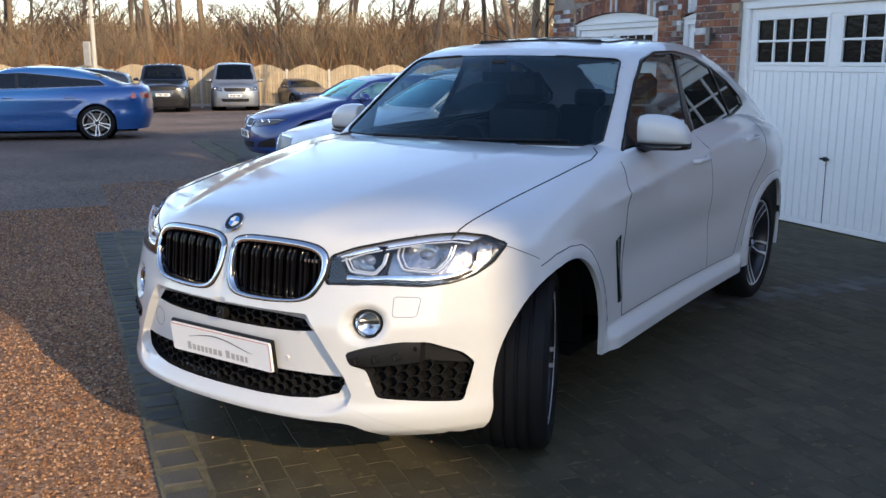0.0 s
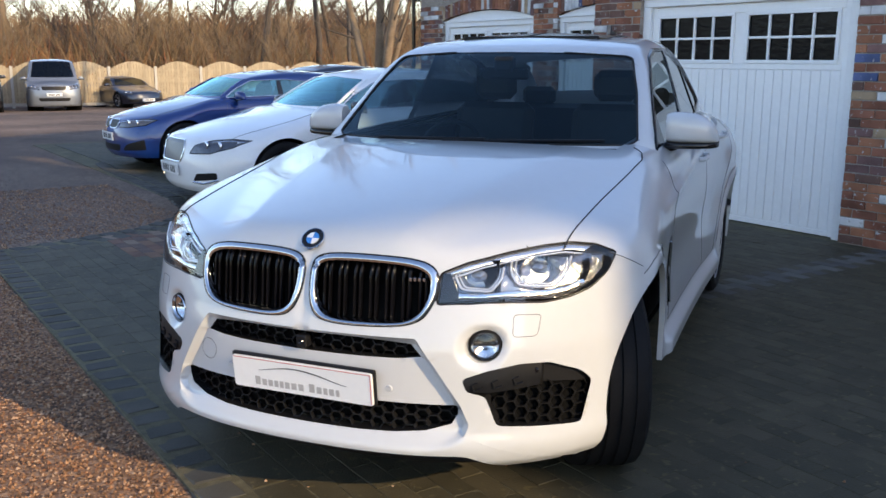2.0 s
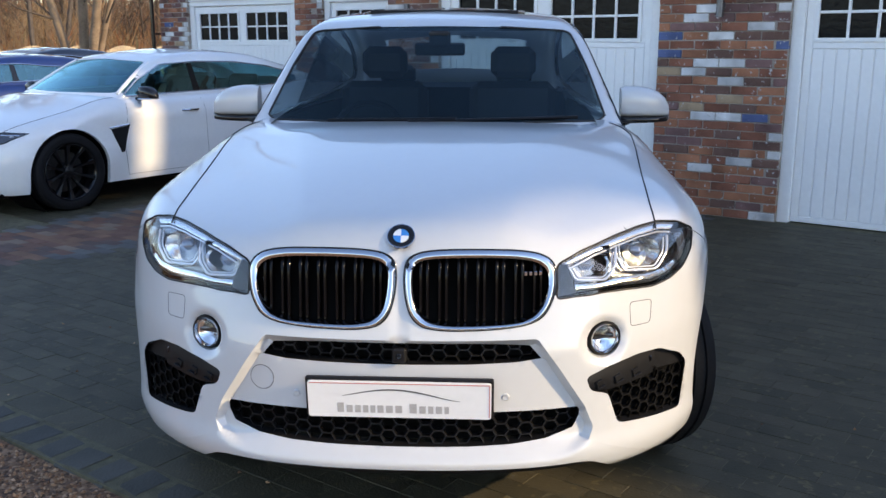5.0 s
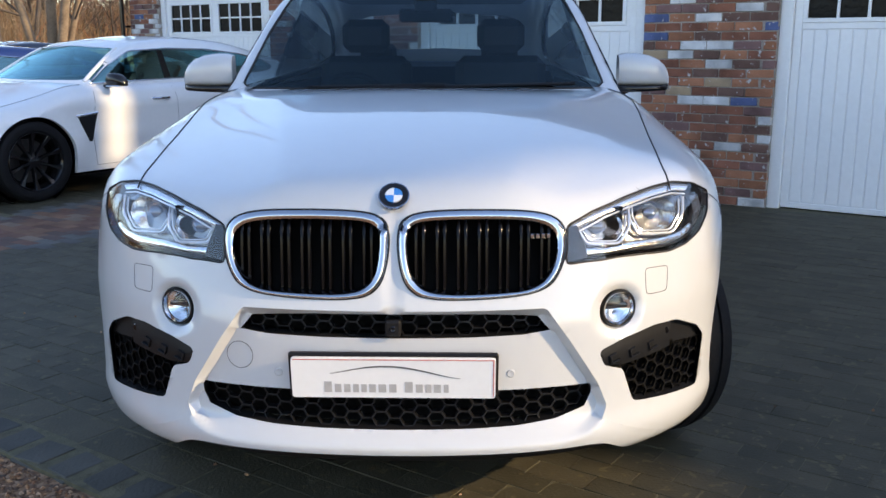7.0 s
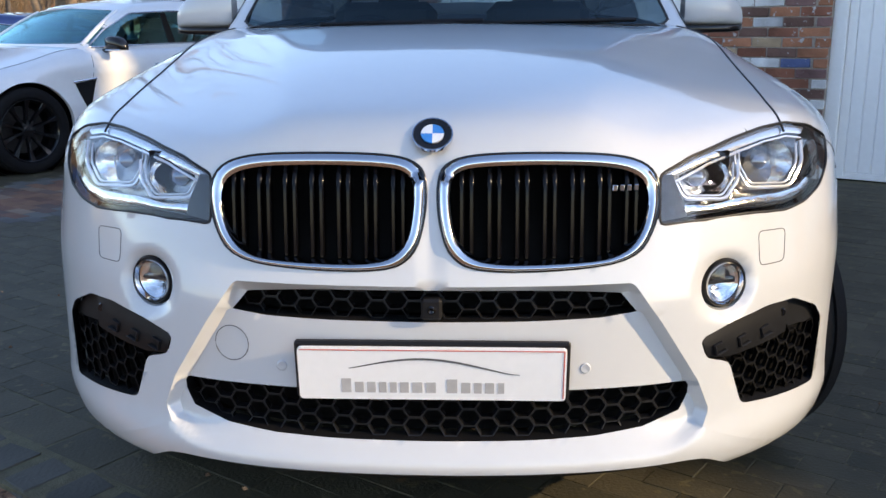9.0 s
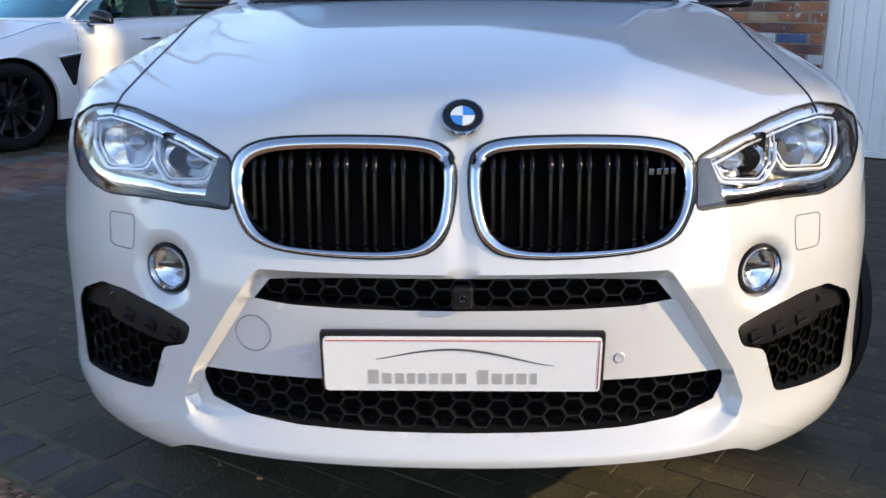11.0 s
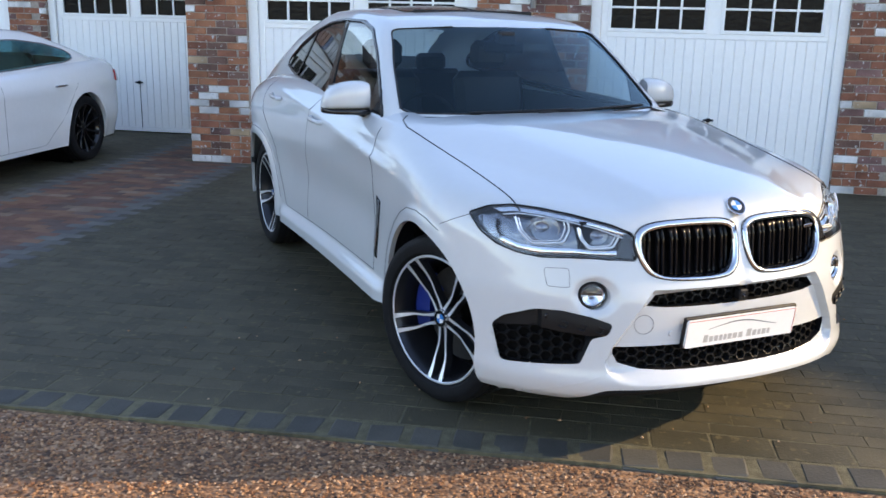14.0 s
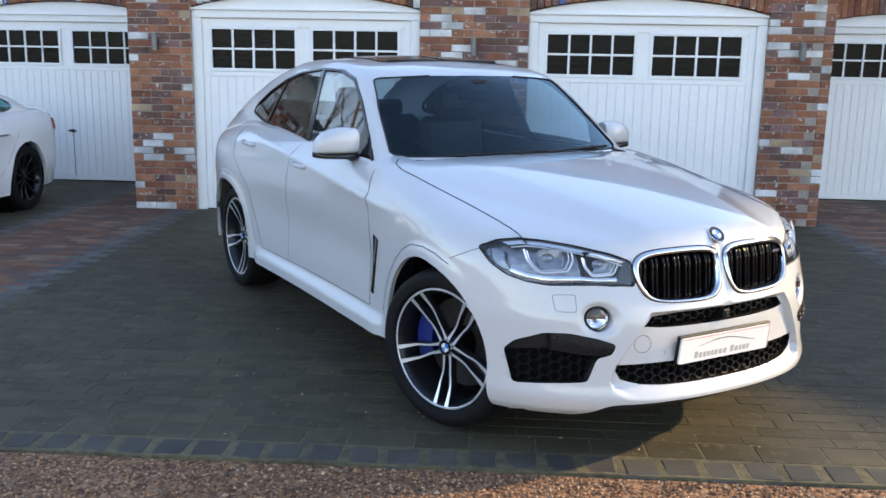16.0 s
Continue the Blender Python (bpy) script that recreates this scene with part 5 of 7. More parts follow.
    part("bumper_gap", low.line("s", [(-0.33, 0.898), (-0.27, 0.868), (-0.19, 0.828)], 0.0016, 5), "gap", body)
    ring = [(-0.415, 0.47), (-0.392, 0.56), (-0.345, 0.655), (-0.27, 0.745), (-0.19, 0.802), (-0.10, 0.833), (0.013, 0.842), (0.14, 0.828), (0.24, 0.786), (0.33, 0.715), (0.40, 0.63), (0.455, 0.53), (0.49, 0.43)]
    part("arch_seam", low.line("s", ring[4:], 0.0022, 4), "gap", body)
    part("arch_seam", low.line("s", [(2.95 - (a - 0.0) * 1.04, b + 0.005) for a, b in ring], 0.0024, 4), "gap", body)
    part("door_gap", low.line("s", [(0.745, 1.09), (0.69, 0.99), (0.660, 0.90), (0.652, 0.60), (0.650, 0.415), (1.4, 0.414), (2.3, 0.405)], 0.0024, 10), "gap", body)
    part("door_gap", low.line("s", [(1.83, 1.13), (1.875, 0.80), (1.84, 0.414)], 0.0014, 10), "gap", body)
    part("rear_door_gap", low.line("s", [(2.92, 1.19), (2.76, 0.96), (2.52, 0.76), (2.40, 0.56), (2.3, 0.405)], 0.002, 10), "gap", body)
    part("washer_cover", low.line("f", rounded([(0.664, 0.672), (0.729, 0.670), (0.734, 0.735), (0.661, 0.740)], 0.012, 3), 0.0011, 2, closed=True), "gap", body)
    part("tow_cover", low.line("f", [(-a, b) for a, b in circle(0.405, 0.535, 0.036, 20)], 0.0011, 1, closed=True, both=False), "gap", body)
    for x in (-0.30, 0.30):
        p = low.land("f", np.array([abs(x)]), np.array([0.497 if abs(x) < 0.5 else 0.60]))[0]
        part("parking_sensor", moved(lathe([(0.002, 0.001), (0.003, 0.009), (0.0, 0.011), (-0.004, 0.011)], 14, "y"), Matrix.Translation((math.copysign(p[0], x), p[1] - 0.001, p[2])) @ Matrix.Rotation(math.pi, 4, "Z")), "white_paint", body, smooth=True)
    # kidneys: chrome surrounds, slats, dark back
    for s in (1, -1):
        band = low.strip("f", kidney + kidney[:1], kidney_in + kidney_in[:1], 0.003, 0.03, 72, 5, 0.006)
        gr = part("kidney_grille", band if s > 0 else flipped(band), "chrome", car, "chrome-rimmed black kidney grille", smooth=True, angle=60)
        gasket = low.line("f", kidney, 0.0032, 1, 0.001, closed=True, both=False)
        part("gasket", gasket if s > 0 else flipped(gasket), "gloss_black", gr, smooth=True, angle=180)
        for k in range(7):
            x = 0.066 + k * 0.0535
            for dx in (-0.0095, 0.0095):
                # a flat-faced bar, upright below and bent back near its top
                zs = np.concatenate([np.linspace(0.712, 0.840, 7), np.linspace(0.848, 0.892, 8)])
                p = low.land("f", np.full(len(zs), x + dx), zs)
                face = p[:, 1] * 0.35 + 0.65 * p[6, 1] + 0.012 + 9.0 * np.maximum(0, zs - 0.842)**2
                vs = [(s * (q[0] + u), y + v, q[2]) for q, y in zip(p, face) for u, v in ((-0.0058, 0.022), (-0.0050, 0.003), (-0.0026, 0.0), (0.0026, 0.0), (0.0050, 0.003), (0.0058, 0.022))]
                fs = [(6 * i + j, 6 * i + j + 1, 6 * i + j + 7, 6 * i + j + 6) for i in range(len(zs) - 1) for j in range(5)]
                part("slat", (vs, fs), "slat_black", gr, smooth=True, angle=50)
        back = low.shape(cuts["kidney"][0], (0, 0.055, 0), both=False)
        part("grille_back", back if s > 0 else flipped(back), "matt_black", gr)
        if s > 0:
            for k, (a, c) in enumerate(((0.352, "chrome"), (0.366, "chrome"), (0.380, "chrome"), (0.394, "chrome"))):
                y = float(low.land("f", np.array([a]), np.array([0.846]))[0][1])
                part("model_mark", box(a - (0.0045 if c == "chrome" else 0.0016), y - 0.001, 0.840, a + (0.0045 if c == "chrome" else 0.0016), y + 0.006, 0.852, 0.001), c, gr)
    # lower grilles
    dep = lambda x, z: low.land("f", x, z)[:, 1] + 0.022
    half = lambda poly: [(max(a, 0.0), b) for a, b in poly]
    for name, poly, pitch, lab in (("upper_slot_mesh", slot, 0.048, "black honeycomb upper grille"), ("lower_grille_mesh", mouth, 0.048, "black honeycomb lower grille")):
        gm = part(name, honeycomb(half(poly), pitch, dep, 0.02, 0.0022), "black_plastic", car, lab)
        part("mesh_back", low.shape(cuts["slot" if poly is slot else "mouth"][0], (0, 0.06, 0)), "matt_black", gm)
    part("front_camera", box(-0.020, -0.835, 0.603, 0.020, -0.800, 0.645, 0.005), "black_plastic", car, "small black front camera")
    part("camera_lens", lathe([(0, 0.001), (0.004, 0.006), (0.0, 0.009)], 14, "y"), "gloss_black", car.children[-1], at=pose(0, -0.835, 0.624, 0, 0, 180))
    for s in (1, -1):
        inm = [p for p in intake]
        lowmesh = [(0.600, 0.49), (0.636, 0.388), (0.854, 0.360), (0.874, 0.49), (0.74, 0.51)]
        hm = honeycomb(lowmesh, 0.040, dep, 0.02, 0.0020, mirror=False, flat=0.5)
        side = part("corner_intake", hm if s > 0 else flipped(hm), "mesh_black", car, "black honeycomb corner air intake")
        bk = low.shape(cuts["intake"][0], (0, 0.05, 0), both=False)
        part("intake_back", bk if s > 0 else flipped(bk), "matt_black", side)
        bl = low.strip("f", [(0.547, 0.504), (0.60, 0.497), (0.69, 0.506), (0.745, 0.513)], [(0.534, 0.545), (0.60, 0.568), (0.69, 0.584), (0.745, 0.583)], -0.003, 0.03, 24, 5, 0.004)
        blade = part("intake_blade", bl if s > 0 else flipped(bl), "black_plastic", side, "black plastic winglet with three notches", smooth=True)
        rec = low.strip("f", [(0.745, 0.513), (0.80, 0.505), (0.872, 0.487)], [(0.745, 0.583), (0.80, 0.564), (0.868, 0.508)], -0.030, 0.02, 12, 4)
        part("blade_recess", rec if s > 0 else flipped(rec), "black_plastic", side, smooth=True)
        for x in (0.572, 0.628, 0.684):
            p = low.land("f", np.array([x]), np.array([0.530]))[0]
            part("notch", moved(join(box(-0.014, -0.009, -0.012, -0.009, 0.006, 0.012, 0.002), box(-0.014, -0.009, -0.013, 0.015, 0.006, -0.009, 0.002), box(-0.014, -0.008, 0.009, 0.008, 0.006, 0.012, 0.001)), Matrix.Translation((s * p[0], p[1] + 0.001, p[2] + (x - 0.625) * 0.12 - 0.002)) @ Euler((0, radians(-s * 19), radians(s * 25))).to_matrix().to_4x4() @ Matrix.Diagonal((s, 1, 1, 1))), "black_plastic", blade)
        p = low.land("f", np.array([0.728]), np.array([0.560]))[0]
        part("sensor", moved(lathe([(0, 0.001), (0, 0.009), (0.006, 0.011)], 14, "y"), Matrix.Translation((s * p[0], p[1] + 0.0, p[2]))), "gloss_black", blade, smooth=True)
        # fog lamp
        c = low.land("f", np.array([0.583]), np.array([0.643]))[0]
        fl = part("fog_lamp", lathe([(0.0, 0.040), (-0.008, 0.042), (-0.010, 0.048), (0.0, 0.052), (0.04, 0.050)], 32, "y"), "black_plastic", car, "round front fog lamp", smooth=True, at=pose(s * c[0], c[1] + 0.006, c[2], 0, 0, s * 22))
        part("reflector", lathe([(0.026, 0.001), (0.020, 0.02), (0.002, 0.041)], 28, "y"), "lamp_chrome", fl, smooth=True)
        part("bezel", lathe([(-0.004, 0.039), (-0.012, 0.043), (-0.005, 0.047)], 32, "y"), "chrome", fl, smooth=True)
        part("divider", box(-0.034, 0.002, -0.003, 0.034, 0.024, 0.004, 0.002), "lamp_smoke", fl)
        part("upper_shade", prism(circle(0, 0, 0.033, 14, 15, 165), 0.012, 0.02, "y"), "lamp_smoke", fl)
        part("cover", lathe([(-0.007, 0.001), (-0.005, 0.02), (0.0, 0.036)], 28, "y"), "lamp_glass", fl, smooth=True)
        # headlamp
        bk = low.shape(cuts["lamp"][0], (0, 0.068, -0.004), both=False)
        hl = part("headlamp", bk if s > 0 else flipped(bk), "lamp_back", car, "clear headlamp with two light rings", smooth=True)
        cov = low.shape(cuts["lamp"][0], (0, 0.001, 0), both=False)
        cover = part("lamp_cover", cov if s > 0 else flipped(cov), "lamp_glass", hl, "clear lamp cover", smooth=True, fix=False)
        cover.visible_shadow = False
        edge = low.line("f", lamp, 0.0030, 2, -0.001, closed=True, both=False)
        part("lamp_edge", edge if s > 0 else flipped(edge), "black_plastic", hl, smooth=True)
        flip = (lambda sh: sh) if s > 0 else flipped
        part("brow", flip(low.strip("f", [(0.452, 0.868), (0.515, 0.892), (0.617, 0.915), (0.70, 0.927), (0.775, 0.931), (0.835, 0.920)], [(0.468, 0.856), (0.551, 0.884), (0.62, 0.899), (0.70, 0.911), (0.775, 0.916), (0.815, 0.909)], -0.014, 0.012, 28, 4, 0.004)), "lamp_trim", hl, "bright strip along the lamp's top", smooth=True)
        part("brow_line", flip(low.line("f", [(0.474, 0.850), (0.551, 0.879), (0.62, 0.894), (0.70, 0.906), (0.765, 0.910), (0.812, 0.902)], 0.0028, 6, -0.012, both=False)), "lamp_ring", hl, smooth=True)
        part("lower_trim", flip(low.strip("f", [(0.470, 0.783), (0.55, 0.784), (0.63, 0.786), (0.74, 0.778), (0.80, 0.787), (0.84, 0.806)], [(0.452, 0.806), (0.55, 0.799), (0.63, 0.806), (0.73, 0.802), (0.785, 0.806), (0.825, 0.824)], -0.024, 0.012, 28, 4, 0.005)), "lamp_chrome", hl, "bright lower lamp trim", smooth=True)
        part("inner_panel", flip(low.strip("f", [(0.446, 0.778), (0.446, 0.815), (0.448, 0.862)], [(0.500, 0.784), (0.492, 0.815), (0.470, 0.866)], -0.010, 0.01, 10, 4)), "gloss_black", hl, "black inner end of the lamp", smooth=True)
        for cx, cz, r, wide, tall in ((0.547, 0.850, 0.052, 1.0, 0.80), (0.708, 0.864, 0.058, 1.20, 0.98)):
            q = low.land("f", np.array([cx]), np.array([cz]))[0]
            for grow, thick, back in ((1.0, 0.0042, 0.020), (0.86, 0.0026, 0.026)):
                hook = rounded([(-0.070, 0.034), (-0.070, 0.0), (-0.048, -0.046), (0.040, -0.052), (0.068, -0.006), (0.070, 0.036), (0.071, 0.044), (0.071, 0.050), (-0.07, 0.05)], 0.012, 3)
                ringp = []
                for ca, cb in [h for h in hook if h[1] < 0.04]:
                    e = low.land("f", np.array([cx + ca * grow * wide]), np.array([cz + cb * grow * tall]))[0]
                    ringp.append((s * e[0], 0.6 * e[1] + 0.4 * q[1] + back, e[2]))
                part("light_ring", tube(ringp, thick, 6), "lamp_ring", hl, "white light-guide ring", smooth=True)
            m = pose(s * q[0], q[1] + 0.032, cz - 0.002, 0, 0, s * 24) @ Matrix.Diagonal((1.12, 1, 0.82, 1))
            part("reflector", lathe([(0.050, 0.001), (0.044, 0.03), (0.014, r * 0.88), (0.0, r * 1.0)], 28, "y"), "lamp_chrome", hl, smooth=True, at=m)
            part("projector", lathe([(0.010, 0.001), (0.014, 0.014), (0.022, 0.023), (0.050, 0.026)], 28, "y"), "lens_bulb", hl, smooth=True, at=m)
        part("outer_reflector", flip(low.strip("f", [(0.832, 0.815), (0.842, 0.850), (0.832, 0.892)], [(0.850, 0.818), (0.872, 0.855), (0.866, 0.890)], -0.022, 0.01, 10, 3)), "lamp_back", hl)
    # number plate with the dealer's mark as plain bars
    pl = part("number_plate", rounded_plate(0.52, 0.111, 0.009), "plate_white", car, "white dealer plate with dark bars and a swoosh", at=pose(0, -0.837, 0.497, 7, 0, 0))
    part("plate_holder", box(-0.267, 0.004, -0.060, 0.267, 0.02, 0.064, 0.004), "black_plastic", pl)
    part("red_line", join(box(-0.254, -0.0058, 0.0505, 0.254, -0.004, 0.0525), box(0.2535, -0.0058, -0.05, 0.2555, -0.004, 0.0525)), "plate_red", pl)
    arc = [(-0.16 + 0.33 * t, 0.013 + 0.026 * math.sin(math.pi * min(1, t * 1.05))**1.2 * (1 - 0.25 * t) - 0.012 * t * t, 0.0016 + 0.0030 * math.sin(math.pi * t)) for t in np.linspace(0, 1, 24)]
    part("swoosh", ([(a, -0.0062, b + sg * h * 0.5) for a, b, h in arc for sg in (-1, 1)], [(2 * i, 2 * i + 1, 2 * i + 3, 2 * i + 2) for i in range(23)]), "ink", pl, fix=False)
    xb = -0.178
    for k, w in enumerate((0.026, 0.024, 0.023, 0.021, 0.020, 0.024, 0.027, 0.026, 0, 0.028, 0.025, 0.021, 0.025, 0.018)):
        hgt = 0.030 if k in (0, 9) else 0.023
        if w:
            part("letter_bar", box(xb + 0.002, -0.0058, -0.040, xb + w * 0.80, -0.0045, -0.040 + hgt), "ink_bar", pl)
        xb += w if w else 0.014
    b1 = low.land("f", np.array([0.004]), np.array([0.939]))[0]
    roundel(car, 0.037, pose(0, b1[1] - 0.004, b1[2] + 0.008) @ Matrix.Rotation(radians(-45), 4, "X") @ Matrix.Rotation(math.pi, 4, "Z") @ Matrix.Diagonal((1, 0.55, 1, 1)), "bonnet_badge")
    # side vents, handles, mirrors
    for s in (1, -1):
        vent = low.strip("s", [(0.545, 0.772), (0.580, 0.66), (0.602, 0.485)], [(0.603, 0.790), (0.622, 0.66), (0.634, 0.485)], 0.003, 0.01, 12, 3)
        ve = part("side_vent", vent if s > 0 else flipped(vent), "gloss_black", car, "black and chrome side vent")
        vl = low.line("s", [(0.560, 0.775), (0.592, 0.68), (0.618, 0.50)], 0.006, 8, 0.006, both=False)
        part("vent_blade", vl if s > 0 else flipped(vl), "chrome", ve, smooth=True)
        for y, z in ((1.66, 1.022), (2.57, 1.072)):
            p = low.land("s", np.array([y]), np.array([z]))[0]
            h = tube([(s * (p[0] + o), p[1] + d, p[2] + d * 0.04) for d, o in ((-0.10, -0.004), (-0.08, 0.022), (0, 0.030), (0.09, 0.022), (0.11, -0.004))], 0.013, 8)
            part("door_handle", h, "white_paint", car, "body-coloured door handle", smooth=True)
        # mirror
        mi = part("door_mirror", mirror_cap(s, MIRROR, 1.075, 0.0, 0.0), "white_paint", car, "white door mirror with a black base", smooth=True, angle=60)
        part("mirror_tray", mirror_cap(s, MIRROR, 1.075, 0.031, 0.004), "gloss_black", mi, "black mirror underside", smooth=True, angle=60)
        part("mirror_base", tube([(s * 0.775, 1.02, 1.085), (s * 0.825, 1.05, 1.115), (s * 0.90, 1.07, 1.140)], 0.032, 10, False, 0.022), "gloss_black", mi, smooth=True)
        part("mirror_glass", box(min(s * 0.86, s * 1.03), 1.106, 1.158, max(s * 0.86, s * 1.03), 1.109, 1.262, 0.0), "chrome", mi)

    # cabin
    up = Skin(suv_up, 0.40, 1.55, 2.3, lambda x, y: 1.085, 1.42, n=(46, 44, 36, 30, 14), zn=48, fan=30)
    screen = rounded([(-0.05, 1.147), (0.40, 1.150), (0.715, 1.149), (0.748, 1.168), (0.686, 1.375), (0.622, 1.526), (0.588, 1.538), (0.30, 1.554), (-0.05, 1.558)], 0.012, 2)
    dlo = rounded([(0.850, 1.104), (1.30, 1.114), (1.80, 1.134), (2.40, 1.165), (2.85, 1.202), (3.14, 1.245), (3.11, 1.298), (2.90, 1.395), (2.60, 1.488), (2.30, 1.546), (1.95, 1.574), (1.65, 1.569), (1.43, 1.525), (1.25, 1.425), (1.05, 1.270)], 0.03, 2)
    wsf, wse = up.cut("f", screen, 0.0105)
    sf, se = up.cut("s", dlo, 0.018)
    rs = rounded([(-0.05, 1.30), (0.52, 1.28), (0.47, 1.50), (-0.05, 1.535)], 0.03, 2)
    rf, re = up.cut("r", rs, 0.015)
    cab = part("roof", up.shape(), "white_paint", car, "white roof and pillars", smooth=True, angle=50)
    part("windscreen_seal", up.line("f", [p for p in screen if p[0] >= 0.02], 0.005, 3, 0.002), "seam", cab, smooth=True)
    part("window_trim", up.line("s", dlo, 0.013, 3, -0.004, closed=True), "gloss_black", cab, "gloss black window surround", smooth=True)
    ws = part("windscreen", up.shape(wsf, (0, 0.004, 0)), "windscreen_glass", car, "dark tinted windscreen", smooth=True, fix=False)
    ws.visible_shadow = False
    part("rear_screen", up.shape(rf, (0, -0.003, 0)), "rear_glass", car, smooth=True, fix=False).visible_shadow = False
    c = up.v[sf].mean(1)
    for lo, hi, nm in ((0, 1.86, "front_window"), (1.86, 2.72, "rear_window"), (2.72, 9, "quarter_window")):
        m = (c[:, 1] >= lo) & (c[:, 1] < hi)
        sh = up.shape(sf[m], (-0.003, 0, 0), both=False)
        gl, lab = ("front_side_glass", "lightly tinted front side window") if nm == "front_window" else ("side_glass", "dark tinted side window")
        part(nm, sh, gl, car, lab, smooth=True, fix=False)
        part(nm, flipped(sh), gl, car, lab, smooth=True, fix=False)
    part("mirror_triangle", twin(up.strip("s", [(0.852, 1.106), (0.97, 1.215), (1.07, 1.290)], [(1.12, 1.113), (1.11, 1.21), (1.105, 1.312)], 0.004, 0.012, 14, 8)), "gloss_black", cab, "black mirror base panel")
    part("door_pillar", twin(up.strip("s", [(1.77, 1.136), (1.90, 1.569)], [(1.845, 1.140), (1.955, 1.568)], 0.003, 0.006, 12, 3)), "gloss_black", cab)
    part("quarter_pillar", twin(up.strip("s", [(2.735, 1.196), (2.56, 1.494)], [(2.775, 1.200), (2.605, 1.482)], 0.003, 0.006, 10, 2)), "gloss_black", cab)
    part("cowl", moved(box(-0.70, -0.04, -0.03, 0.70, 0.08, 0.006, 0.01), Matrix.Translation((0, 0.70, 1.130))), "black_plastic", cab)
    for x0, x1 in ((-0.45, 0.1), (-0.1, 0.62)):
        a = up.land("f", np.array([abs(x0), abs(x1)]), np.array([1.150, 1.156]))
        part("wiper", tube([(x0, a[0][1] - 0.02, 1.156), ((x0 + x1) / 2, 0.5 * (a[0][1] + a[1][1]) - 0.026, 1.162), (x1, a[1][1] - 0.014, 1.168)], 0.008, 6), "black_plastic", car, "black wiper arm and blade")
    sun_roof = up.patch("t", rounded([(0.02, 1.62), (0.42, 1.62), (0.42, 2.25), (0.02, 2.25)], 0.03, 2), 0.007, 10, 0.01)
    part("sunroof", sun_roof, "gloss_black", car, "black glass sunroof, tilted open", smooth=True)
    part("roof_deflector", box(-0.38, 1.585, 1.615, 0.38, 1.60, 1.643, 0.004), "black_plastic", car)
    # tail
    part("tail_lamp", low.patch("s", [(3.50, 0.93), (3.86, 0.90), (3.86, 1.00), (3.60, 1.03)], 0.004, 8, 0.01), "red_lens", car, "red tail lamp")
    # inside
    ins = part("dashboard", join(box(-0.70, 0.78, 0.85, 0.70, 1.25, 1.10, 0.05), box(-0.68, 0.72, 1.02, 0.68, 0.95, 1.12, 0.04)), "interior", car, "black dashboard")
    part("steering_wheel", moved(tube([(0.18 * math.cos(a), 0, 0.18 * math.sin(a)) for a in np.linspace(0, 2 * math.pi, 24, endpoint=False)], 0.016, 6, True), Matrix.Translation((-0.37, 1.36, 1.02)) @ Matrix.Rotation(radians(-25), 4, "X")), "interior", ins, "black steering wheel", smooth=True)
    part("cabin_floor", box(-0.78, 0.9, 0.30, 0.78, 3.2, 0.42), "interior", car)
    part("door_cards", join(box(-0.83, 0.85, 0.35, -0.76, 3.2, 1.12), box(0.76, 0.85, 0.35, 0.83, 3.2, 1.12), box(-0.8, 3.2, 0.35, 0.8, 3.3, 1.15)), "interior", car)
    part("headlining", box(-0.50, 1.58, 1.552, 0.50, 2.5, 1.567), "interior", car)
    for x in (-0.37, 0.37):
        st = part("front_seat", join(box(x - 0.25, 1.45, 0.50, x + 0.25, 1.95, 0.68, 0.05), moved(box(-0.25, -0.06, 0, 0.25, 0.07, 0.62, 0.05), Matrix.Translation((x, 1.98, 0.66)) @ Matrix.Rotation(radians(-14), 4, "X"))), "leather", car, "black leather front seat")
        part("head_restraint", box(x - 0.13, 2.08, 1.28, x + 0.13, 2.17, 1.46, 0.04), "leather", st)
    rb = part("rear_bench", join(box(-0.66, 2.45, 0.50, 0.66, 2.95, 0.68, 0.05), moved(box(-0.66, -0.06, 0, 0.66, 0.06, 0.58, 0.05), Matrix.Translation((0, 2.98, 0.66)) @ Matrix.Rotation(radians(-18), 4, "X"))), "leather", car, "black leather rear bench")
    for x in (-0.4, 0.4):
        part("rear_head_restraint", box(x - 0.12, 3.12, 1.20, x + 0.12, 3.20, 1.33, 0.03), "leather", rb)
    mir = up.land("f", np.array([0.0]), np.array([1.50]))[0]
    part("inside_mirror", join(box(-0.12, mir[1] + 0.06, 1.42, 0.12, mir[1] + 0.09, 1.48, 0.01), box(-0.05, mir[1] + 0.03, 1.46, 0.05, mir[1] + 0.09, 1.535, 0.01)), "interior", car, "black inside mirror and sensor pod")
    # wheels: the front pair is turned
    steer = 19.0
    front_r = make_wheel(car, 0.366, 0.282, 0.272, (5, 0.034, 1.1, 0.0112), "rim_face", "rim_dark", "front_wheel", pose(-0.795, 0.025, 0.366, 0, 0, steer))
    tagged(front_r, "two-tone double-spoke alloy wheel, turned")
    for wx, wy, st, nm in ((0.778, 0.03, 184 + steer, "front_wheel"), (-0.80, 2.95, 0, "rear_wheel"), (0.80, 2.95, 180, "rear_wheel")):
        c2 = front_r.copy()
        scene.collection.objects.link(c2)
        for ch in front_r.children:
            k = ch.copy()
            scene.collection.objects.link(k)
            k.parent = c2
            for gg in ch.children:
                k2 = gg.copy()
                scene.collection.objects.link(k2)
                k2.parent = k
        c2.name = nm
        c2.matrix_local = pose(wx, wy, 0.366, 0, 0, st)
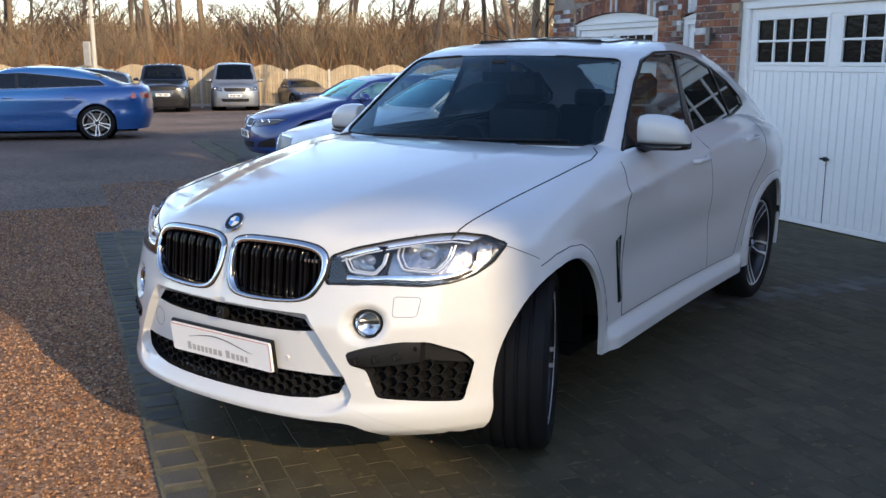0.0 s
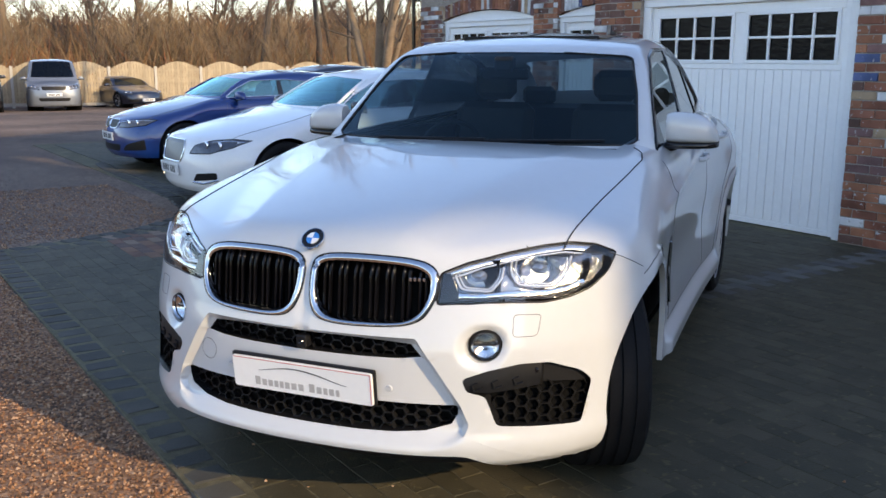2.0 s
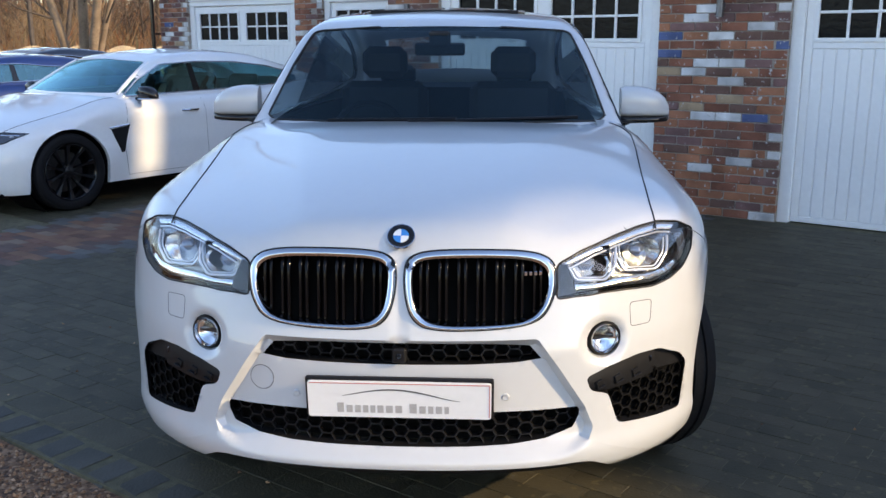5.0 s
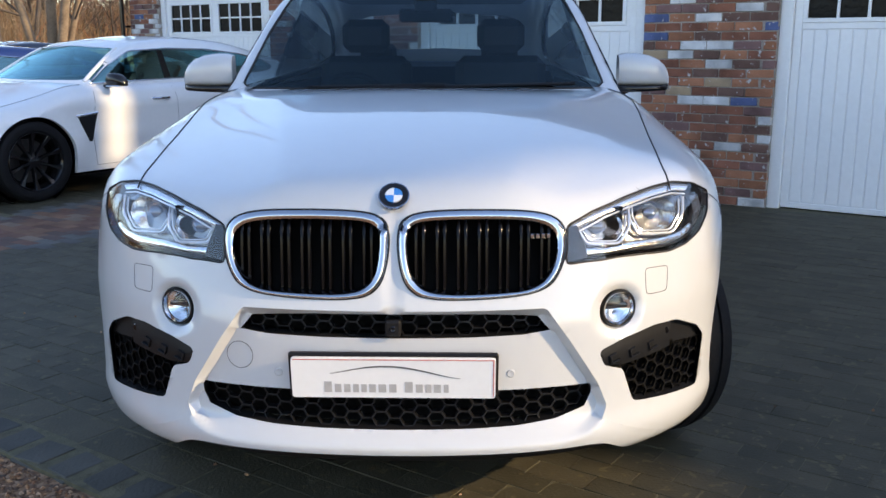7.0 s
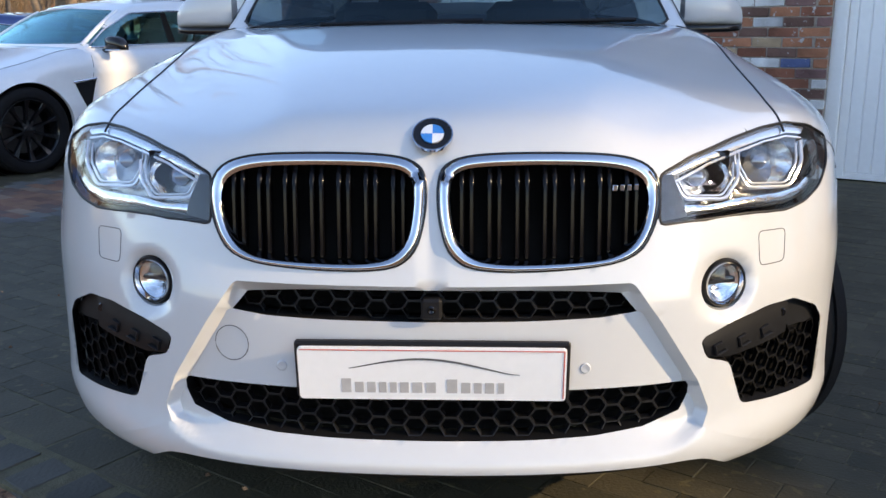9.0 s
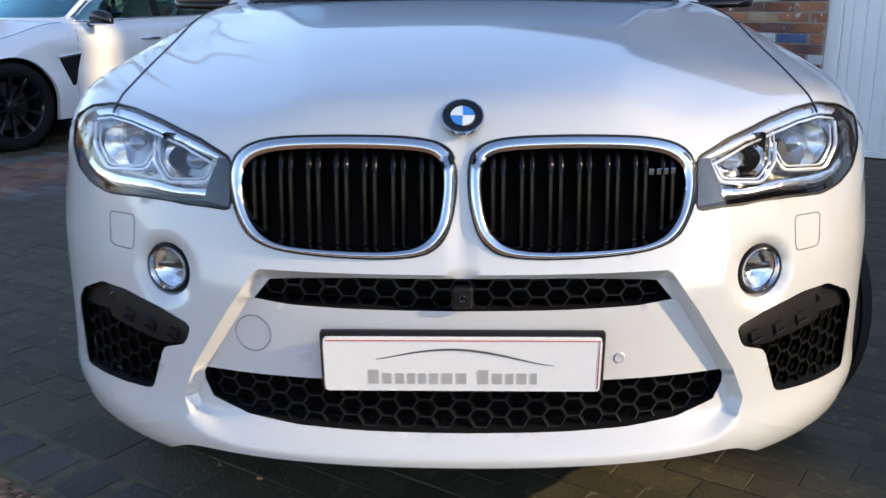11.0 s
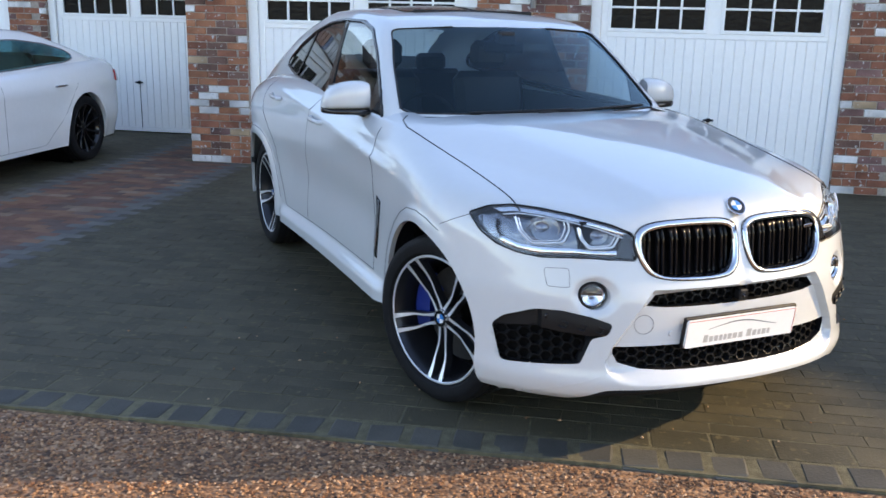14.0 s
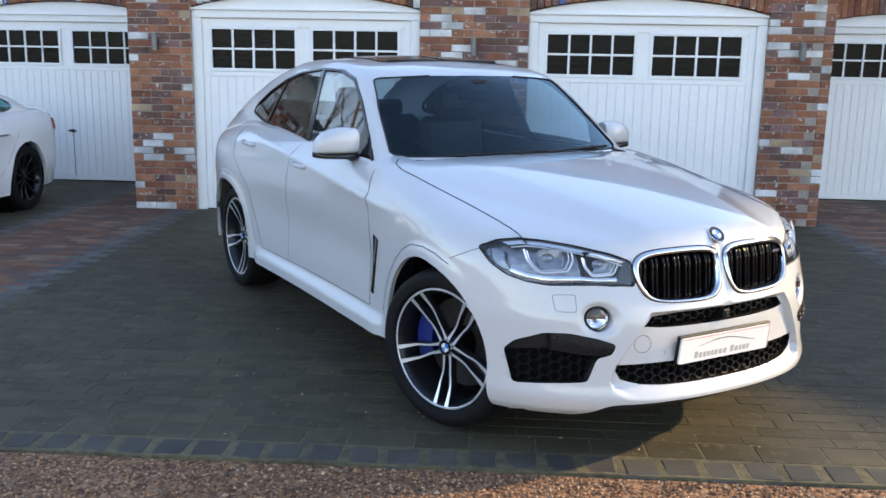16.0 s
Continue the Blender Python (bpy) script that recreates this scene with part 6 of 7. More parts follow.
    for wx, wy, st in ((-0.795, 0.025, steer), (0.785, 0.03, 184 + steer)):
        arc = []
        vs, fs = [], []
        for i in range(11):
            a = radians(145 + 62 * i / 10)
            for x, r in ((-0.03, 0.135), (-0.03, 0.225), (0.06, 0.235), (0.06, 0.135)):
                vs.append((x, math.copysign(1, wx) * r * math.cos(a), r * math.sin(a)))
        for i in range(10):
            for j in range(4):
                fs.append((4 * i + j, 4 * i + (j + 1) % 4, 4 * i + 4 + (j + 1) % 4, 4 * i + 4 + j))
        fs += [(0, 1, 2, 3), (40, 41, 42, 43)]
        part("brake_caliper", (vs, fs), "caliper", car, "blue brake caliper", at=pose(wx, wy, 0.366, 0, 0, st))
    return car


def rounded_plate(w, h, r):
    return prism(rounded([(-w / 2, -h / 2), (w / 2, -h / 2), (w / 2, h / 2), (-w / 2, h / 2)], r, 4), 0.004, -0.005, "y", 0.0006)


suv = build_suv()

# ---- the other parked vehicles ----
def build_car(at, label, paint, wb, fo, ro, hw, height, nose, cowl, tail, belt, screen, roof, rear, glass="far_glass", tyre=0.335, rim=0.235, wheel=(5, 0.03, 1.3, 0.016), rim_mats=("rim_face", "rim_dark"),
              lamps=None, grille=None, grille_mat="black_plastic", dlo=None, plate_z=0.42, kind="car", lower=None, bow=(0.28, 0.22), tumble=0.42, intakes=(), detail=True, blunt=0.0, grille_rim="chrome"):
    """A parked vehicle from its main sizes; nose, cowl and tail are heights of the body's top line."""
    car = thing("parked_car" if kind == "car" else kind, label, kind.replace("_", " "), group="vehicles parked in the yard" if kind == "car" else "", at=at)
    tail_y = wb + ro
    mid = 0.5 * nose
    low_g = lower_solid(
        hw=spl((-fo, hw - 0.10), (-fo * 0.5, hw - 0.03), (0, hw - 0.005), (wb * 0.5, hw - 0.01), (wb, hw), (tail_y, hw - 0.09)),
        side=spl((0.12, -0.06), (0.3, -0.025), (0.5, 0.0), (0.62, -0.006), (belt - 0.14, 0.0), (belt, -0.035), (belt + 0.15, -0.12)),
        yc=spl((0.15, -fo + 0.10), (0.26, -fo + 0.015), (mid + 0.05, -fo), (nose - 0.08, -fo + 0.05), (nose, -fo + 0.11), (nose + 0.15, -fo + 0.25)),
        bow=bow, yr=spl((0.2, tail_y - 0.10), (0.5, tail_y), (tail - 0.15, tail_y - 0.02), (tail, tail_y - 0.06)), rbow=(0.15, 0.25),
        zc=spl((-fo, nose - 0.04), (-fo + 0.12, nose), (-0.4 * fo, nose + 0.42 * (cowl - nose)), (0.15, nose + 0.78 * (cowl - nose)), (screen[0] + 0.12, cowl), (wb * 0.55, belt + 0.07), (wb * 0.95, max(belt + 0.07, tail - 0.01)), (tail_y - 0.25, tail), (tail_y, tail - 0.06)),
        cross=spl((-fo, 0.18), (0, 0.10), (screen[0] + 0.3, 0.03), (tail_y, 0.10)),
        arches=((0, tyre, tyre + 0.045), (wb, tyre, tyre + 0.045)), flare=0.015, ks=(0.12, 0.05, 0.18),
        flank=lambda y, z: -0.018 * np.exp(-((z - 0.45) / 0.12)**2) * step(0.4, 0.8, y) * (1 - step(wb - 0.7, wb - 0.4, y)) + 0.008 * np.exp(-np.abs(z - belt + 0.14) / 0.03) * step(0.2, 0.6, y))
    up_g = upper_solid(belt, hw - 0.085, tumble, 0.045, screen, roof, 0.09, rear, (0.09, 0.04))
    low = Skin(low_g, 0.5, -fo * 0.4, wb + ro * 0.35, lambda x, y: 0.19 if y < 0 else 0.21, min(0.6, nose - 0.1), n=(16, 18, 64, 14, 10), zn=26, fan=18)
    arches = [low.cut("s", arch_poly(y, tyre, tyre + 0.035), 0.035) for y in (0, wb)]
    low.drop(lambda c: (c[:, 1] > screen[0] + 0.35) & (c[:, 1] < min(rear[0] - 0.5, wb + ro * 0.3)) & (c[:, 0] < hw - 0.26) & (c[:, 2] > belt - 0.15))
    body = part("body", low.shape(), paint, car, "glossy painted body", smooth=True, angle=50)
    for f, e in arches:
        part("arch_edge", low.lip(e, (-0.04, 0, 0)), paint, body, smooth=True)
    for y in (0, wb):
        for s in (-1, 1):
            part("wheel_housing", moved(lathe([(-0.26, 0.02), (-0.26, tyre + 0.05), (0.20, tyre + 0.05)], 28, "x"), Matrix.Translation((s * (hw - 0.30), y, tyre)) @ (Matrix.Rotation(math.pi, 4, "Z") if s < 0 else Matrix.Identity(4))), "matt_black", body)
    part("underbody", box(-hw + 0.16, -fo + 0.3, 0.17, hw - 0.16, tail_y - 0.3, 0.26, 0.02), "matt_black", body)
    cz = float(roof(wb * 0.5))
    mid_y = 0.5 * (screen[0] + rear[0])
    span = max(0.2, 0.5 * (cz - belt) * screen[1])
    y_in = screen[0] + (cz - 0.10 - belt) * screen[1] + 0.12
    y_out = max(y_in + 0.15, rear[0] - (cz - 0.10 - belt) * rear[1] - 0.12)
    up = Skin(up_g, 0.36, y_in, y_out, lambda x, y: belt - 0.03, cz - 0.20, n=(24, 26, 28, 20, 12), zn=26, fan=20)
    sx = hw - 0.085 - 0.045
    top_z = cz - 0.105
    scr = rounded([(-0.05, cowl + 0.01), (sx - 0.07, cowl + 0.015), (sx - (top_z - belt) * tumble - 0.075, top_z), (-0.05, top_z + 0.025)], 0.03, 2)
    wsf, _ = up.cut("f", scr, 0.016)
    y0 = screen[0] + 0.22
    d = dlo or [(y0 + 0.05, belt + 0.045), (wb * 0.62, belt + 0.07), (rear[0] - 0.62, belt + 0.11), (rear[0] - 0.75, belt + 0.22), (wb * 0.70, cz - 0.15), (wb * 0.55, cz - 0.11), (y_in + 0.05, cz - 0.125), (0.5 * (y0 + y_in), 0.45 * (belt + 0.045) + 0.55 * (cz - 0.15))]
    sf, _ = up.cut("s", rounded(d, 0.04, 2), 0.026)
    rsc = rounded([(-0.05, belt + 0.14), (sx - 0.14, belt + 0.13), (sx - (top_z - belt) * tumble - 0.06, top_z - 0.04), (-0.05, top_z - 0.02)], 0.03, 2)
    rf, _ = up.cut("r", rsc, 0.022)
    cab = part("roof", up.shape(), paint, car, "painted roof and pillars", smooth=True, angle=50)
    part("windscreen", up.shape(wsf, (0, 0.004, 0)), glass, car, "windscreen", smooth=True, fix=False).visible_shadow = False
    if len(rf):
        part("rear_screen", up.shape(rf, (0, -0.003, 0)), glass, car, smooth=True, fix=False)
    if len(sf):
        c = up.v[sf].mean(1)
        split = wb * 0.52
        for lo, hi, nm in ((-9, split, "front_window"), (split, 99, "rear_window")):
            m = (c[:, 1] >= lo) & (c[:, 1] < hi)
            if m.any():
                sh = up.shape(sf[m], (-0.003, 0, 0), both=False)
                part(nm, sh, glass, car, smooth=True, fix=False)
                part(nm, flipped(sh), glass, car, smooth=True, fix=False)
        part("pillar", up.patch("s", [(split - 0.04, belt + 0.06), (split + 0.04, belt + 0.06), (split + 0.03, cz - 0.125), (split - 0.03, cz - 0.125)], 0.002, 6, 0.006), "gloss_black", cab)
    part("front_pillar", up.line("f", [(sx - 0.042, cowl + 0.0), (sx - (top_z - belt) * tumble - 0.048, top_z - 0.005)], 0.020, 14, -0.010), paint, cab, smooth=True)
    part("window_trim", up.line("s", rounded(d, 0.04, 2), 0.008, 2, 0.001, closed=True), "satin" if detail else "gloss_black", cab, smooth=True)
    part("interior", join(box(-hw + 0.25, screen[0] + 0.25, 0.3, hw - 0.25, screen[0] + 0.65, cowl - 0.03, 0.04), box(-hw + 0.2, screen[0] + 0.6, 0.3, hw - 0.2, rear[0] - 0.4, 0.45), *[moved(box(-0.23, -0.06, 0, 0.23, 0.06, 0.66, 0.05), Matrix.Translation((x, y, 0.5)) @ Matrix.Rotation(radians(-15), 4, "X")) for x in (-0.36, 0.36) for y in (1.55, 2.4)], *[box(x - 0.12, y, belt + 0.12, x + 0.12, y + 0.08, belt + 0.29, 0.03) for x in (-0.36, 0.36) for y in (1.70,)]), "interior", car)
    part("door_gap", low.line("s", [(0.62, belt - 0.02), (0.56, 0.55), (0.60, 0.26), (wb - 0.75, 0.26), (wb - 0.45, 0.50), (wb - 0.15, belt - 0.1)], 0.0018, 8), "gap", body)
    part("mid_door_gap", low.line("s", [(wb * 0.52, belt), (wb * 0.54, 0.26)], 0.0018, 10), "gap", body)
    part("bonnet_gap", low.line("t", [(hw - 0.20, -fo * 0.55), (hw - 0.17, 0.0), (hw - 0.15, screen[0] + 0.2)], 0.003, 8), "gap", body)
    for s in (1, -1):
        for y in (wb * 0.46, wb * 0.84):
            p = low.land("s", np.array([y]), np.array([belt - 0.11]))[0]
            part("door_handle", tube([(s * (p[0] + o), p[1] + k, p[2]) for k, o in ((-0.10, -0.003), (-0.08, 0.02), (0.08, 0.02), (0.10, -0.003))], 0.011, 6), "chrome" if detail else paint, car, smooth=True)
        mx = hw - 0.04
        rows = [(mx + 0.01 + (x - 0.842) * 0.9, hy * 0.85, belt + 0.022 + (top - 1.149) * 0.85, belt + 0.022 + (lo - 1.149) * 0.85) for x, hy, top, lo in MIRROR]
        mi = part("door_mirror", mirror_cap(s, rows, screen[0] + 0.44, 0.0, 0.0, 16), paint if detail != "black_mirror" else "gloss_black", car, "door mirror", smooth=True, angle=60)
        part("mirror_strip", tube([(s * (mx + 0.02), screen[0] + 0.385, belt + 0.020), (s * (mx + 0.19), screen[0] + 0.405, belt + 0.022)], 0.008, 6), "chrome" if detail == "black_mirror" else "gloss_black", mi, smooth=True)
        part("mirror_foot", tube([(s * (mx - 0.12), screen[0] + 0.42, belt + 0.0), (s * (mx + 0.05), screen[0] + 0.42, belt + 0.03)], 0.022, 6), "gloss_black", mi)
        lp = lamps or [(0.42, nose - 0.16), (0.45, nose - 0.075), (0.60, nose - 0.03), (hw - 0.12, nose - 0.02), (hw - 0.06, nose - 0.06), (hw - 0.12, nose - 0.13)]
        sh = low.patch("f", rounded(lp, 0.02, 2), 0.004, 12, 0.012, both=False)
        hl = part("headlamp", sh if s > 0 else flipped(sh), "lamp_far", car, "clear headlamp", smooth=True)
        rim_l = low.line("f", lp, 0.005, 3, 0.003, closed=True, both=False)
        part("lamp_rim", rim_l if s > 0 else flipped(rim_l), "gloss_black", hl, smooth=True)
        ca, cb = np.mean([q[0] for q in lp]), np.mean([q[1] for q in lp])
        top_line = [q for q in lp if q[1] > cb]
        if len(top_line) > 1:
            strip_l = low.line("f", [(ca + (a - ca) * 0.90, cb + (b - cb) * 0.72) for a, b in sorted(top_line)], 0.006, 4, 0.005, both=False)
            part("lamp_strip", strip_l if s > 0 else flipped(strip_l), "lamp_trim", hl, smooth=True)
        for da in (-0.07, 0.06):
            q = low.land("f", np.array([ca + da]), np.array([cb]))[0]
            part("reflector", moved(lathe([(0.004, 0.001), (-0.004, 0.020), (-0.010, 0.034), (-0.006, 0.042), (0.01, 0.043)], 18, "y"), Matrix.Translation((s * q[0], q[1] + 0.004, q[2]))), "lamp_chrome", hl, smooth=True)
        for ip in intakes:
            sh = low.patch("f", rounded(ip, 0.02, 2), 0.002, 12, 0.02, both=False)
            part("air_intake", sh if s > 0 else flipped(sh), "black_plastic", car, "black front air intake")
        sh = low.patch("r", rounded([(hw - 0.42, tail - 0.28), (hw - 0.16, tail - 0.27), (hw - 0.16, tail - 0.16), (hw - 0.42, tail - 0.16)], 0.02, 2), 0.004, 10, 0.012, both=False)
        part("tail_lamp", sh if s > 0 else flipped(sh), "red_lens", car, "red tail lamp", smooth=True)
        sh = low.patch("s", rounded([(tail_y - 0.42, tail - 0.27), (tail_y - 0.29, tail - 0.28), (tail_y - 0.29, tail - 0.20), (tail_y - 0.36, tail - 0.14)], 0.02, 2), 0.022, 8, 0.03, both=False)
        part("tail_lamp_side", sh if s > 0 else flipped(sh), "red_lens", car, "red tail lamp", smooth=True)
    for poly in grille or ():
        gm = part("grille", low.patch("f", poly, 0.003, 16, 0.015, both=min(p[0] for p in poly) >= 0), grille_mat, car, "front grille")
        part("grille_rim", low.line("f", poly, 0.008, 2, 0.004, closed=True, both=min(p[0] for p in poly) >= 0), grille_rim, gm, smooth=True) if min(p[0] for p in poly) >= 0 else None
    q = low.land("f", np.array([0.0]), np.array([plate_z]))[0]
    pl = part("number_plate", rounded_plate(0.52, 0.111, 0.009), "plate_white", car, "white number plate with dark bars", at=pose(0, q[1] - 0.012, plate_z, 4, 0, 0))
    xb = -0.20
    for k in range(7):
        part("plate_bar", box(xb, -0.0065, -0.034, xb + 0.036, -0.0045, 0.034), "ink", pl)
        xb += 0.052 if k != 3 else 0.085
    wm = make_wheel(car, tyre, rim, 0.235, wheel, rim_mats[0], rim_mats[1], "wheel", pose(-(hw - 0.125), 0, tyre), badge=False)
    for wx, wy, a in ((hw - 0.125, 0, 180), (-(hw - 0.125), wb, 0), (hw - 0.125, wb, 180)):
        c2 = wm.copy()
        scene.collection.objects.link(c2)
        for ch in wm.children:
            k = ch.copy()
            scene.collection.objects.link(k)
            k.parent = c2
            for gg in ch.children:
                k2 = gg.copy()
                scene.collection.objects.link(k2)
                k2.parent = k
        c2.matrix_local = pose(wx, wy, tyre, 0, 0, a)
    return car, low, up


def on_yard(x, y, turn):
    return pose(x, y, float(fall(x, y)) - 0.014, 0, 0, turn)


# white saloon beside the garage
saloon, jl, ju = build_car(G @ pose(-9.34, 6.22, 0), "white executive saloon with black wheels parked on paving", "saloon_white", 2.91, 0.90, 1.10, 0.94, 1.46, 0.74, 1.00, 1.08, 0.94,
    (0.36, 1.75, 0.25), spl((0.8, 1.27), (1.25, 1.375), (1.75, 1.42), (2.3, 1.395), (2.9, 1.275), (3.4, 1.13)), (3.72, 1.5, 0.2), "green_glass", 0.348, 0.255, (10, 0.0, 1.0, 0.020), ("gloss_black", "gloss_black"),
    lamps=[(0.40, 0.575), (0.45, 0.655), (0.60, 0.710), (0.76, 0.728), (0.88, 0.715), (0.82, 0.645), (0.66, 0.585)],
    grille=[rounded([(-0.26, 0.48), (0.26, 0.48), (0.30, 0.60), (0.27, 0.70), (-0.27, 0.70), (-0.30, 0.60)], 0.05, 3)], grille_mat="fixture", plate_z=0.40,
    intakes=([(0.46, 0.30), (0.74, 0.33), (0.74, 0.40), (0.52, 0.38)],), detail="black_mirror",
    dlo=[(0.63, 0.985), (1.80, 1.01), (2.80, 1.04), (2.98, 1.07), (2.99, 1.11), (2.88, 1.165), (2.55, 1.235), (2.10, 1.282), (1.60, 1.292), (1.16, 1.272), (0.845, 1.13)])
part("grille_surround", jl.line("f", rounded([(-0.26, 0.48), (0.26, 0.48), (0.30, 0.60), (0.27, 0.70), (-0.27, 0.70), (-0.30, 0.60)], 0.05, 3), 0.010, 2, 0.004, closed=True, both=False), "chrome", saloon, smooth=True)
part("chrome_blade", jl.line("f", [(0.46, 0.295), (0.60, 0.285), (0.75, 0.325)], 0.010, 8, 0.006), "chrome", saloon, "chrome bumper blade", smooth=True)
part("wing_vent", jl.patch("s", [(0.42, 0.70), (0.62, 0.725), (0.60, 0.66), (0.55, 0.48), (0.52, 0.48)], 0.005, 10, 0.01), "black_plastic", saloon, "dark wing vent with a chrome top edge")
part("vent_edge", jl.line("s", [(0.40, 0.712), (0.62, 0.735)], 0.008, 8, 0.006), "chrome", saloon, smooth=True)
# deep blue saloon beside it
three, tl, tu = build_car(G @ pose(-13.05, 6.45, 0), "deep blue sports saloon parked on paving", "blue_paint", 2.81, 0.80, 1.02, 0.91, 1.38, 0.72, 0.98, 1.04, 0.93,
    (0.34, 1.75, 0.25), spl((0.8, 1.22), (1.2, 1.305), (1.7, 1.345), (2.3, 1.32), (2.9, 1.20), (3.4, 1.07)), (3.60, 1.5, 0.2), "green_glass", 0.33, 0.24,
    lamps=[(0.34, 0.585), (0.345, 0.66), (0.50, 0.69), (0.70, 0.71), (0.82, 0.70), (0.76, 0.63), (0.55, 0.595)],
    grille=[rounded([(0.02, 0.60), (0.02, 0.69), (0.27, 0.69), (0.31, 0.65), (0.27, 0.575), (0.05, 0.575)], 0.04, 3)], plate_z=0.46,
    intakes=([(0.44, 0.28), (0.78, 0.30), (0.78, 0.44), (0.52, 0.36)], [(0.0, 0.27), (0.36, 0.27), (0.40, 0.36), (0.0, 0.36)]))
# dark navy car further along
build_car(G @ pose(-16.7, 9.3, 0), "dark navy saloon parked beyond the blue one", "slate_paint", 2.81, 0.80, 1.0, 0.91, 1.40, 0.72, 0.98, 1.04, 0.93,
    (0.34, 1.75, 0.25), spl((0.8, 1.25), (1.2, 1.35), (1.7, 1.40), (2.3, 1.37), (2.9, 1.24), (3.4, 1.08)), (3.60, 1.5, 0.2), "far_glass", 0.33, 0.24, grille=[rounded([(-0.3, 0.50), (0.3, 0.50), (0.3, 0.62), (-0.3, 0.62)], 0.04, 3)])
# bright blue saloon seen side-on
build_car(on_yard(-15.86, 12.28, -42), "bright metallic blue sports saloon parked side-on", "bright_blue_paint", 2.96, 0.88, 1.07, 0.945, 1.46, 0.76, 1.00, 1.10, 0.96,
    (0.40, 1.75, 0.25), spl((0.8, 1.30), (1.25, 1.41), (1.75, 1.46), (2.3, 1.45), (2.9, 1.33), (3.4, 1.15)), (3.80, 1.3, 0.2), "far_glass", 0.345, 0.262, (5, 0.035, 1.4, 0.018))
# black estate behind it
build_car(on_yard(-18.3, 13.95, -43), "black estate car behind the blue saloon", "black_paint", 2.90, 0.88, 1.05, 0.92, 1.48, 0.76, 1.00, 1.22, 0.97,
    (0.40, 1.75, 0.25), spl((0.8, 1.30), (1.25, 1.42), (1.75, 1.48), (2.9, 1.47), (3.5, 1.40), (3.8, 1.34)), (4.0, 0.45, 0.15), "far_glass", 0.335, 0.245)
# black pickup, silver van, dark sports car against the fence
build_car(on_yard(-25.6, 26.4, 47), "black pickup truck parked nose-out by the fence", "black_paint", 3.09, 0.90, 1.2, 0.965, 1.83, 1.05, 1.22, 1.15, 1.16,
    (0.42, 1.0, 0.20), spl((0.8, 1.70), (1.2, 1.80), (1.8, 1.83), (2.6, 1.82), (3.0, 1.75)), (3.1, 0.25, 0.1), "far_glass", 0.375, 0.23, lamps=[(0.54, 0.84), (0.54, 0.98), (0.84, 0.98), (0.88, 0.86)],
    grille=[rounded([(-0.50, 0.84), (0.50, 0.84), (0.50, 0.98), (-0.50, 0.98)], 0.02, 2)], plate_z=0.68, kind="pickup_truck", bow=(0.10, 0.12), tumble=0.22, intakes=([(0.0, 0.42), (0.6, 0.42), (0.62, 0.56), (0.0, 0.56)],), grille_rim="chrome")
build_car(on_yard(-24.6, 29.2, 45), "silver panel van parked nose-out by the fence", "silver_paint", 3.2, 0.90, 0.95, 0.955, 1.90, 1.02, 1.22, 1.75, 1.12,
    (-0.15, 0.95, 0.20), spl((0.2, 1.70), (0.7, 1.86), (1.2, 1.90), (3.0, 1.90), (4.0, 1.86)), (4.1, 0.08, 0.05), "far_glass", 0.335, 0.21, lamps=[(0.50, 0.78), (0.52, 0.90), (0.72, 0.98), (0.86, 1.00), (0.86, 0.84)],
    grille=[rounded([(-0.40, 0.78), (0.40, 0.78), (0.44, 0.92), (-0.44, 0.92)], 0.04, 2)], plate_z=0.62, kind="van", bow=(0.16, 0.14), tumble=0.16, intakes=([(0.0, 0.38), (0.5, 0.38), (0.55, 0.50), (0.0, 0.50)],))
build_car(on_yard(-24.0, 33.2, 66), "dark navy sports coupe parked by the fence", "slate_paint", 2.35, 0.95, 1.05, 0.90, 1.29, 0.66, 0.90, 0.98, 0.86,
    (0.30, 1.55, 0.25), spl((0.7, 1.15), (1.1, 1.26), (1.5, 1.29), (2.0, 1.24), (2.6, 1.10), (3.2, 0.92)), (3.5, 1.8, 0.2), "far_glass", 0.325, 0.235, lamps=rounded([(0.56, 0.56), (0.56, 0.68), (0.78, 0.70), (0.80, 0.60)], 0.05, 3), plate_z=0.34, intakes=([(0.35, 0.26), (0.75, 0.28), (0.75, 0.36), (0.35, 0.34)],))

# ---- fence and winter woodland ----
M["fence_wood"] = material("pale_fence_wood", (0.42, 0.33, 0.21), 0.8, vary=0.2, scale=5, bump=0.2, bump_scale=40, per_object=0.12)
M["concrete"] = material("pale_concrete_post", (0.50, 0.46, 0.39), 0.85, vary=0.15, scale=6, bump=0.2, bump_scale=80)
M["bark"] = material("pale_bark", (0.19, 0.135, 0.085), 0.9, vary=0.4, scale=3, bump=0.5, bump_scale=30)
M["bark_dark"] = material("dark_bark", (0.075, 0.058, 0.045), 0.9, vary=0.4, scale=3, bump=0.5, bump_scale=30)
M["twig_tan"] = material("tan_twigs", (0.26, 0.17, 0.085), 0.9, vary=0.3, scale=0.5, per_object=0.2)
M["twig_brown"] = material("brown_twigs", (0.13, 0.085, 0.055), 0.9, vary=0.3, scale=0.5, per_object=0.25)
M["scrub"] = ramp_material("winter_scrub", [(0.0, (0.25, 0.12, 0.05)), (0.25, (0.15, 0.095, 0.055)), (0.5, (0.29, 0.175, 0.085)), (0.7, (0.21, 0.085, 0.042)), (0.88, (0.12, 0.105, 0.05))], "island", 0.95, None, 0.1, 20)
M["bank"] = material("brown_bank", (0.17, 0.095, 0.05), 0.95, vary=0.5, scale=0.25, bump=1.0, bump_scale=4, dirt=((0.08, 0.075, 0.04), 0.5, 0.5))

